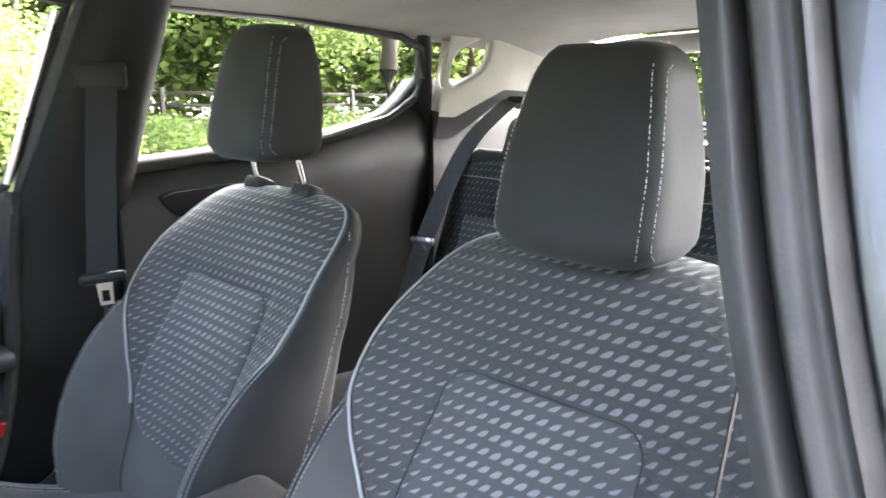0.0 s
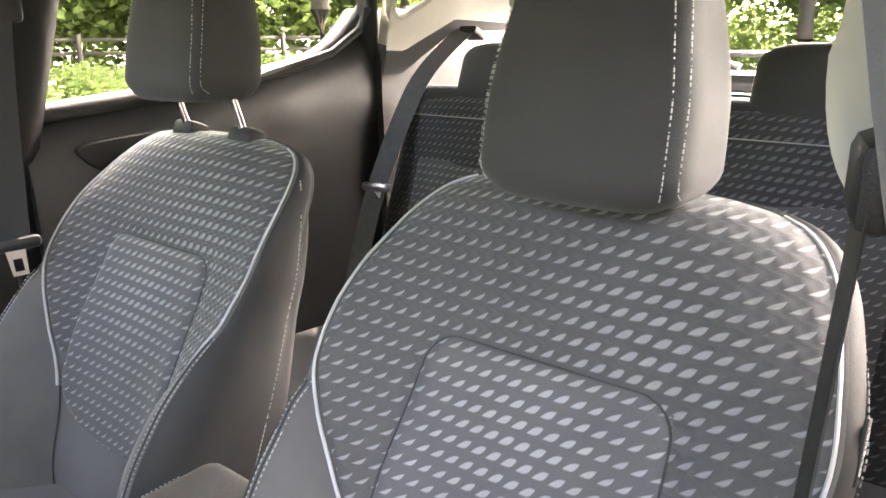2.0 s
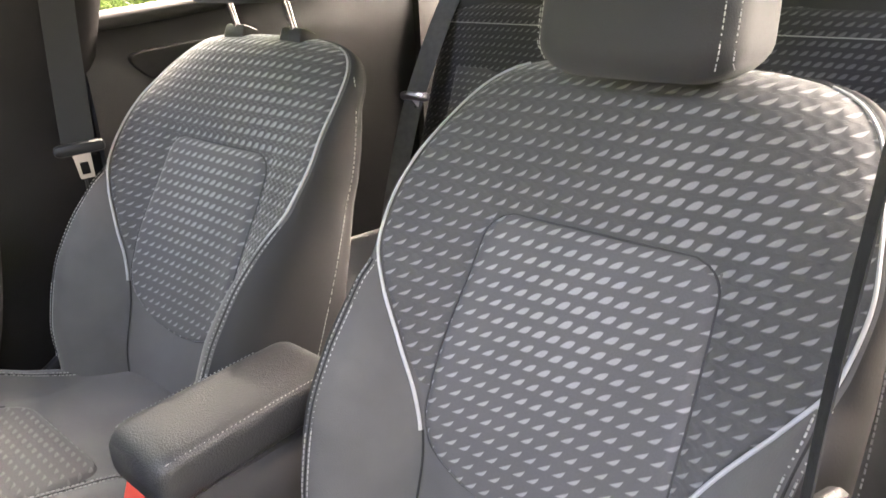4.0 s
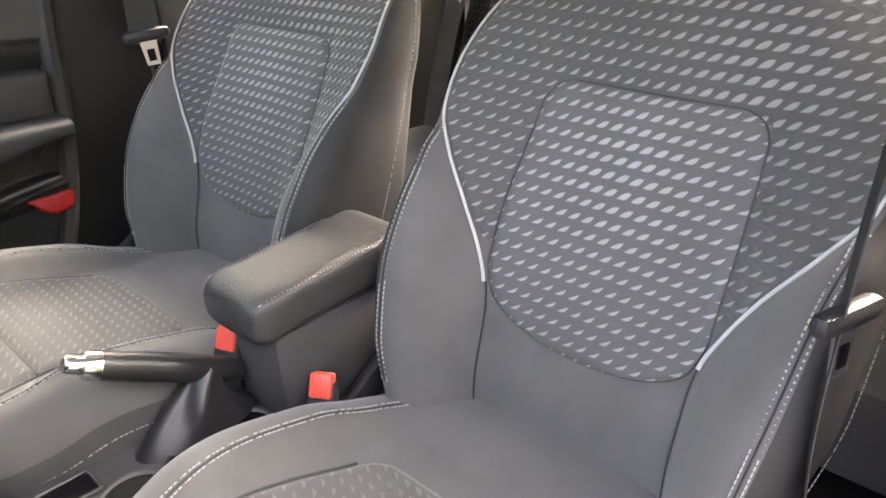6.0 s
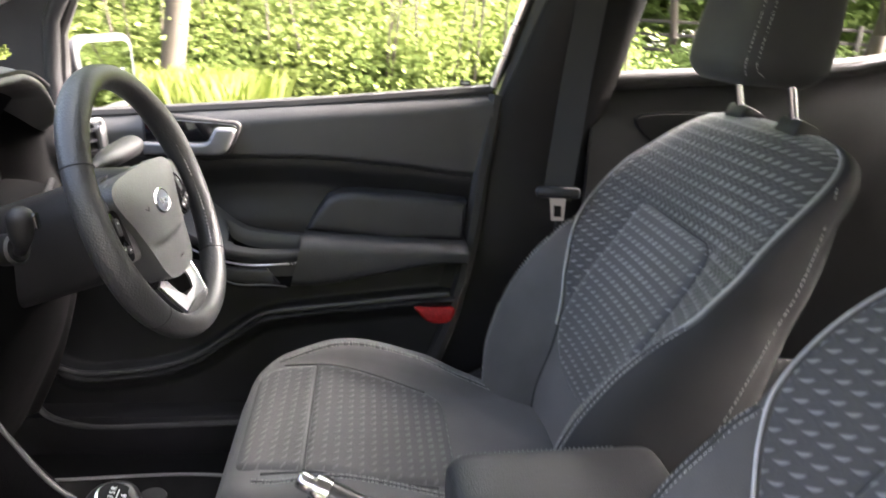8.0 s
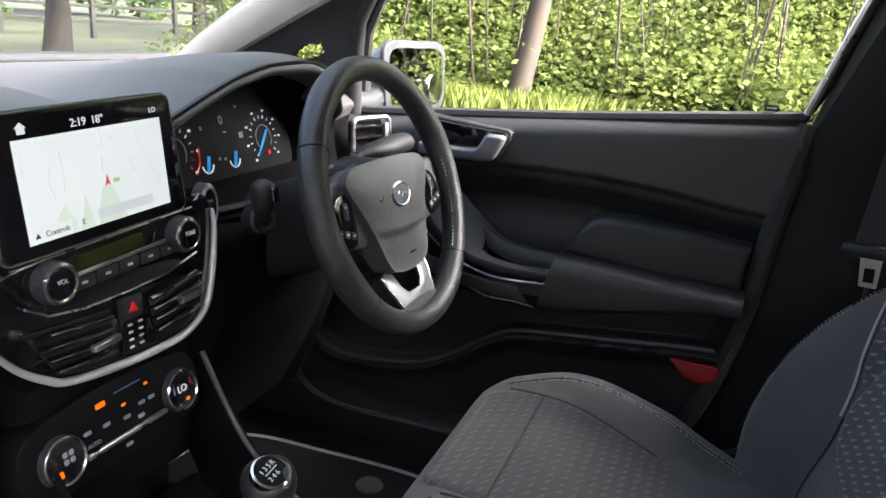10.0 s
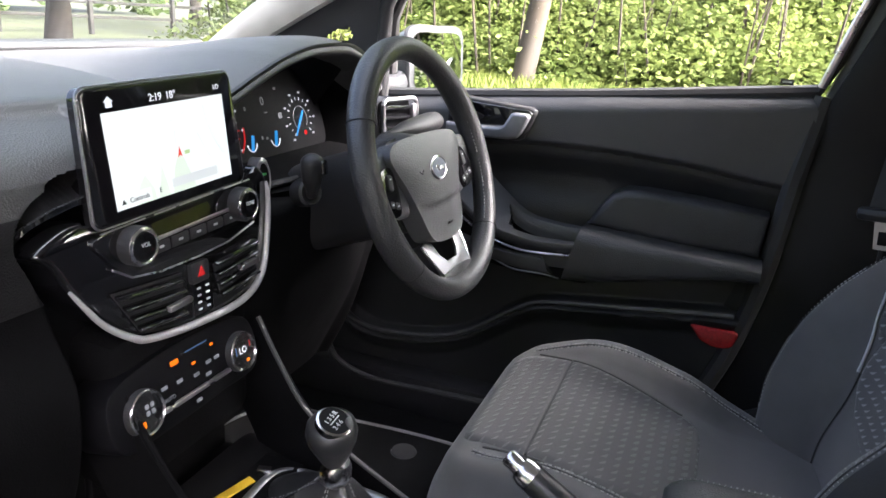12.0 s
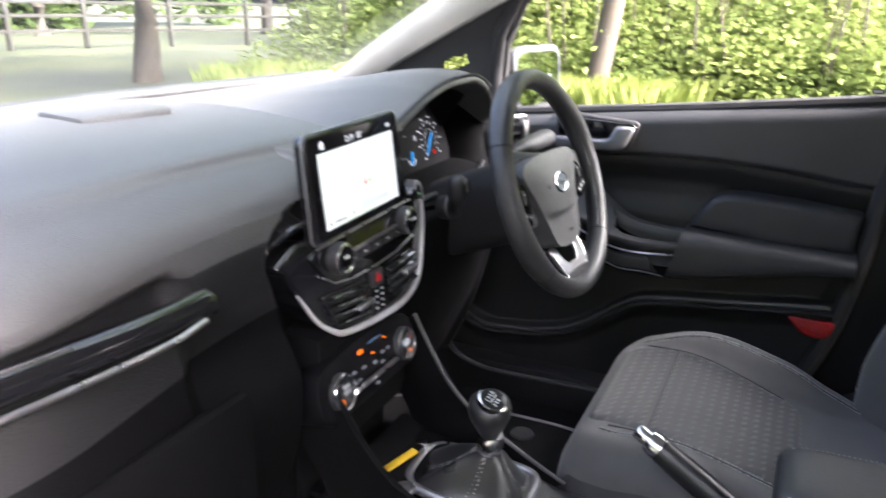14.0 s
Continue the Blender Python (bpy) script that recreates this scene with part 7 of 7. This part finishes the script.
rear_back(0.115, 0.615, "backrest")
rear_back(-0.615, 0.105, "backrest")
part("cushion", solid_sheet(lambda u, v: Vector((-0.62 + 1.24 * u, -0.40 - 0.50 * v, 0.46 + 0.05 * math.sin(min(1, v * 4) * math.pi / 2) - 0.03 * v)), 24, 16, (0, 0, -0.14)), CLOTH, bench, "plain dark cloth bench cushion")
for x in (0.345, -0.315):
    def rh(u, v, x=x):
        a = 2 * math.pi * u
        c, s_ = math.cos(a), math.sin(a)
        h = 0.155 * v
        f = 1.0 if 0.12 < v < 0.75 else (math.sqrt(max(0, 1 - ((0.12 - v) / 0.12) ** 2)) * 0.3 + 0.7 if v <= 0.12 else math.sqrt(max(0, 1 - ((v - 0.75) / 0.255) ** 2)) * 0.45 + 0.55)
        return R0 + Vector((x + 0.125 * f * math.copysign(abs(c) ** 0.45, c), 0, 0)) + RU * (0.525 + h) + RN * (0.0 + 0.045 * f * math.copysign(abs(s_) ** 0.6, s_))
    r_ = part("head_restraint", sheet(rh, 48, 20, True, True), SOFT, bench, "dark cloth rear head restraint", 70)
    part("stitching", stitches([rh(0.25 + 0.16, 0.1 + 0.8 * k / 20) + RN * 0.001 for k in range(21)], 0.006, 0.004, 0.0008), THREAD, r_)
part("release_catch", moved(boxdata(0, 0, 0, 0.07, 0.04, 0.012, 0.005), pose(0.56, -1.06, 1.008)), PLASTIC, bench)
b3 = thing("seat_belt", (0.56, -0.9, 0.5), "grey rear seat belt with a metal tongue", "seat belt")
part("webbing", webbing([(0.566, -1.235, 1.150), (0.570, -1.191, 1.137), (0.570, -1.063, 1.058), (0.570, -0.982, 0.968), (0.571, -0.884, 0.808), (0.570, -0.830, 0.69), (0.565, -0.78, 0.56), (0.56, -0.76, 0.50)], 0.048, (0.93, 0.3, 0.2)), BELTGREY, b3)
part("bezel", moved(boxdata(0, 0, 0, 0.05, 0.06, 0.02, 0.006), pose(0.566, -1.235, 1.140, 20, 0, 10)), PLASTIC, b3)
tongue(pose(0.571, -0.878, 0.800, 14, 0, 12), b3, SATIN, SATIN)

# ---- mats ----
mt = thing("floor_mat", (0.40, 0.58, FLOOR), "black carpet mat with a grey stitched edge in the driver footwell", "floor mat")
mo_ = smooth_outline([(0.20, 0.43), (0.36, 0.41), (0.50, 0.43), (0.535, 0.50), (0.53, 0.70), (0.50, 0.88), (0.36, 0.93), (0.20, 0.88), (0.185, 0.65)], 72)
part("carpet", plate(mo_, 0.008, pose(0, 0, FLOOR), 0.003), CARPET, mt)
part("edge", tube([(x, y, FLOOR + 0.009) for x, y in mo_], 0.0035, 6, True), THREAD, mt, "grey stitched edge")
part("fixing", lathe([(0.024, 0), (0.022, 0.004), (0.012, 0.005)], 28, pose(0.475, 0.585, FLOOR + 0.008)), GREYPLASTIC, mt, "round grey fixing")

# ---- outside ----
rng = np.random.default_rng(7)
setting("ground", sheet(lambda u, v: Vector(((u - 0.5) * 600, (v - 0.5) * 600, -0.02)), 8, 8), GROUND, "rough grass verge and field", "ground")
setting("road", sheet(lambda u, v: Vector((-7 + 10.0 * u, -60 + 69.5 * v, 0.0)), 4, 24), ROAD, "worn grey asphalt track", "road")


def leaves(centres, size, jitter=1.0):
    """Many small folded leaves about the given centres, as raw arrays."""
    n = len(centres)
    d = rng.normal(size=(n, 3))
    d /= np.linalg.norm(d, axis=1)[:, None]
    d[:, 2] *= 0.6
    e = np.cross(d, rng.normal(size=(n, 3)))
    e /= np.linalg.norm(e, axis=1)[:, None] + 1e-9
    nrm = np.cross(d, e)
    s = size * rng.uniform(0.6, 1.4, (n, 1))
    a = centres - d * s
    b = centres + e * s * 0.5 + nrm * s * 0.15
    c = centres + d * s
    f = centres - e * s * 0.5 + nrm * s * 0.15
    vs = np.stack([a, b, c, f], 1).reshape(-1, 3)
    idx = np.arange(n) * 4
    fs = np.stack([idx, idx + 1, idx + 2, idx + 3], 1)
    return vs, fs


def leafy(name, centres, size, material, parent=None):
    vs, fs = leaves(centres, size)
    me = bpy.data.meshes.new(name)
    me.vertices.add(len(vs))
    me.vertices.foreach_set("co", vs.ravel())
    me.loops.add(len(fs) * 4)
    me.loops.foreach_set("vertex_index", fs.ravel())
    me.polygons.add(len(fs))
    me.polygons.foreach_set("loop_start", np.arange(len(fs)) * 4)
    me.materials.append(material)
    me.update()
    me.validate()
    if parent is not None:
        me.transform(Matrix.Translation(-root_of(parent)))
    ob = new(name, me)
    ob.parent = parent
    return ob


def hedge_points(n, x0, x1, y0, y1, height, shape):
    """Leaf places clumped over a bank of bushes."""
    k = max(8, n // 560)
    cx, cy = rng.uniform(x0, x1, k), rng.uniform(y0, y1, k)
    cz = rng.uniform(0.0, 1.0, k) ** 0.8 * np.array([height(a, b) for a, b in zip(cx, cy)])
    r = rng.uniform(0.22, 0.85, k) * shape
    pick = rng.integers(0, k, n)
    v = rng.normal(size=(n, 3))
    v /= np.linalg.norm(v, axis=1)[:, None]
    v *= (rng.uniform(0, 1, (n, 1)) ** 0.4) * r[pick][:, None]
    p = np.stack([cx[pick], cy[pick], cz[pick]], 1) + v * np.array([1, 1, 0.8])
    p[:, 2] = np.abs(p[:, 2])
    return p


hedge = leafy("hedge", hedge_points(520000, 4.9, 7.4, -1.6, 4.6, lambda x, y: 0.5 + (x - 4.7) * 0.85, 0.8), 0.030, LEAF)
tagged(hedge, "dense sunlit bramble hedge beside the track", "hedge", kind="stuff")
hedge_far = leafy("hedge", hedge_points(120000, 7.0, 11.0, -17, -2.6, lambda x, y: 0.55, 0.8), 0.042, LEAFTREE)
tagged(hedge_far, "low brambles running on behind the hedge", "hedge", kind="stuff")
wood = leafy("undergrowth", hedge_points(190000, 20, 25, -28, 10, lambda x, y: 9.5, 3.8), 0.19, LEAFTREE)
tagged(wood, "tall green wood beyond the fence", "undergrowth", kind="stuff")


def grass_tufts(n, x0, x1, y0, y1, h):
    p = np.stack([rng.uniform(x0, x1, n), rng.uniform(y0, y1, n), np.zeros(n)], 1)
    w = rng.normal(size=(n, 3)) * np.array([1, 1, 0])
    w /= np.linalg.norm(w, axis=1)[:, None]
    hh = h * rng.uniform(0.4, 1.3, (n, 1))
    tip = p + w * hh * 0.35 + np.array([0, 0, 1]) * hh
    side = np.cross(w, [0, 0, 1.0]) * 0.008
    mid = p + w * hh * 0.1 + np.array([0, 0, 0.55]) * hh
    vs = np.stack([p - side, p + side, mid + side, tip, mid - side], 1).reshape(-1, 3)
    return vs, np.arange(n * 5).reshape(-1, 5)


litter = leafy("dry_stems", hedge_points(14000, 4.3, 5.3, -2, 5, lambda x, y: 0.22, 0.35), 0.05, LITTER)
tagged(litter, "brown dead stems and leaves at the foot of the hedge", "litter", kind="stuff")
stalks = []
for k in range(70):
    sx, sy, hgt = 4.75 + 0.7 * rng.uniform(), -1.8 + 6.6 * rng.uniform(), rng.uniform(0.8, 2.6)
    lx, ly = rng.uniform(-0.35, 0.35), rng.uniform(-0.35, 0.35)
    stalks.append(tube(catmull([(sx, sy, 0), (sx + lx * 0.3, sy + ly * 0.5, hgt * 0.5), (sx + lx, sy + ly, hgt)], 6), [0.014 - 0.0017 * j for j in range(7)], 5))
tagged(part("hedge_stems", joined(*stalks), BARK), "thin brown stems growing through the hedge", "stems", kind="stuff")
vs, fs = grass_tufts(26000, 3.9, 4.95, 0.9, 4.6, 0.55)
me = bpy.data.meshes.new("tall_grass")
me.from_pydata(vs.tolist(), [], fs.tolist())
me.materials.append(GRASS)
tagged(new("tall_grass", me), "tall dry grass along the foot of the hedge", "grass", kind="stuff")


def tree(x, y, height, spread, trunk, lean=(0, 0), crown_from=0.35, n=14000, leaf=0.075, label="leafy roadside tree with a grey-brown trunk"):
    t = thing("tree", (x, y, 0), label, "tree", "trees round the car")
    top = Vector((x + lean[0], y + lean[1], height * 0.9))
    line = [Vector((x, y, -0.05)).lerp(top, k / 10) + Vector((0.06 * math.sin(k * 1.3 + x), 0.06 * math.cos(k * 1.7 + y), 0)) * (k > 0) for k in range(11)]
    srcs = [tube(line, [trunk * (1.25 if k == 0 else 1 - 0.075 * k) for k in range(11)], 10)]
    ends = []
    for k in range(9):
        a = rng.uniform(0, 6.28)
        s = line[3 + k * 6 // 9]
        h = rng.uniform(0.25, 0.5) * height
        e = s + Vector((math.cos(a) * spread * 0.7, math.sin(a) * spread * 0.7, h * 0.5))
        m = s.lerp(e, 0.5) + Vector((0, 0, 0.15 * h))
        srcs.append(tube(catmull([s, m, e], 6), [trunk * 0.4 * (1 - 0.13 * j) for j in range(7)], 6))
        ends += [e, m]
    part("trunk", joined(*srcs), BARK, t)
    k = 34
    cen = []
    for j in range(k):
        if j < len(ends):
            cen.append(tuple(ends[j]))
        else:
            a = rng.uniform(0, 6.28)
            r = spread * math.sqrt(rng.uniform(0, 1))
            h = height * (crown_from + (1 - crown_from) * rng.uniform(0, 1))
            cen.append((x + lean[0] * 0.6 + r * math.cos(a), y + lean[1] * 0.6 + r * math.sin(a), h))
    cen = np.array(cen)
    rad = rng.uniform(0.25, 0.45, k) * spread
    pick = rng.integers(0, k, n)
    v = rng.normal(size=(n, 3))
    v /= np.linalg.norm(v, axis=1)[:, None]
    v *= rng.uniform(0, 1, (n, 1)) ** 0.45 * rad[pick][:, None]
    leafy("crown", cen[pick] + v * np.array([1, 1, 0.65]), leaf, LEAFTREE, t)
    return t


tree(4.6, 1.75, 8, 2.4, 0.09, (0.9, -1.5), 0.5, label="slim leaning tree growing out of the hedge")
for x, y, h, sp, tk in ((10, 4.5, 10, 3.3, 0.2), (11, -4.5, 10, 3.2, 0.07), (10, -9, 9, 3.4, 0.2), (7.6, 9.2, 10, 3.0, 0.18), (13, -16, 12, 4.4, 0.2), (15.5, -11, 12, 4.4, 0.2), (18, -20, 12, 4.4, 0.2), (17, 24, 11, 3.6, 0.24), (5.5, 27, 10, 3.4, 0.2),
                        (0.5, 28, 11, 3.6, 0.28), (-6, 28, 11, 3.8, 0.25), (24, 20, 12, 4, 0.25), (4.4, -19.0, 11, 3.2, 0.20), (8.5, -17, 10, 3.4, 0.22), (-1.0, -26, 11, 3.8, 0.25), (-6, -24, 10, 3.6, 0.25),
                        (-18, -9, 10, 4, 0.25), (-19, 3, 11, 4, 0.25), (-17, 14, 10, 4, 0.25)):
    tree(x, y, h, sp, tk, (rng.uniform(-0.4, 0.4), rng.uniform(-0.4, 0.4)), 0.2 if tk < 0.3 else 0.45)
front_wood = leafy("far_woodland", hedge_points(90000, -16, 34, 29, 34, lambda x, y: 5.5, 3.2), 0.22, LEAFTREE)
tagged(front_wood, "far edge of a green wood beyond the field", "woodland", kind="stuff")
# Unseen wood, added to cut the sky light coming from the left.
sky_block_wood = leafy("far_woodland", hedge_points(60000, -20, -15, -28, 32, lambda x, y: 7.0, 3.4), 0.22, LEAFTREE)
tagged(sky_block_wood, "unseen green wood across the track, added to block sky light", "woodland", kind="stuff")
rear_bushes = leafy("bushes", hedge_points(110000, -9, 12, -25, -21, lambda x, y: 7.5, 2.6), 0.12, LEAFTREE)
tagged(rear_bushes, "dense green bushes at the edge of the lawn", "bushes", kind="stuff")


def fence(pts, label):
    f = thing("fence", (*pts[0], 0), label, "fence")
    for (x0, y0), (x1, y1) in zip(pts, pts[1:]):
        n = max(2, int(math.dist((x0, y0), (x1, y1)) / 1.8))
        a = math.degrees(math.atan2(y1 - y0, x1 - x0))
        for k in range(n):
            px, py = x0 + (x1 - x0) * k / n, y0 + (y1 - y0) * k / n
            part("post", box(px, py, 0.6, 0.11, 0.11, 1.24, 0.01), FENCEWOOD, f)
            cx, cy = px + (x1 - x0) / n / 2, py + (y1 - y0) / n / 2
            for z in (0.42, 0.78, 1.1):
                part("rail", box(cx, cy, z + 0.01 * math.sin(k * 2.1 + z), math.dist((x0, y0), (x1, y1)) / n, 0.045, 0.08, 0.006, rot=pose(0, 0, 0, 0, 0, a)), FENCEWOOD, f)
    return f


fence([(19, 1), (16, -21)], "dark wooden post and rail fence")
fence([(22, 11.5), (13, 17), (-14, 24)], "dark wooden post and rail fence across the field")
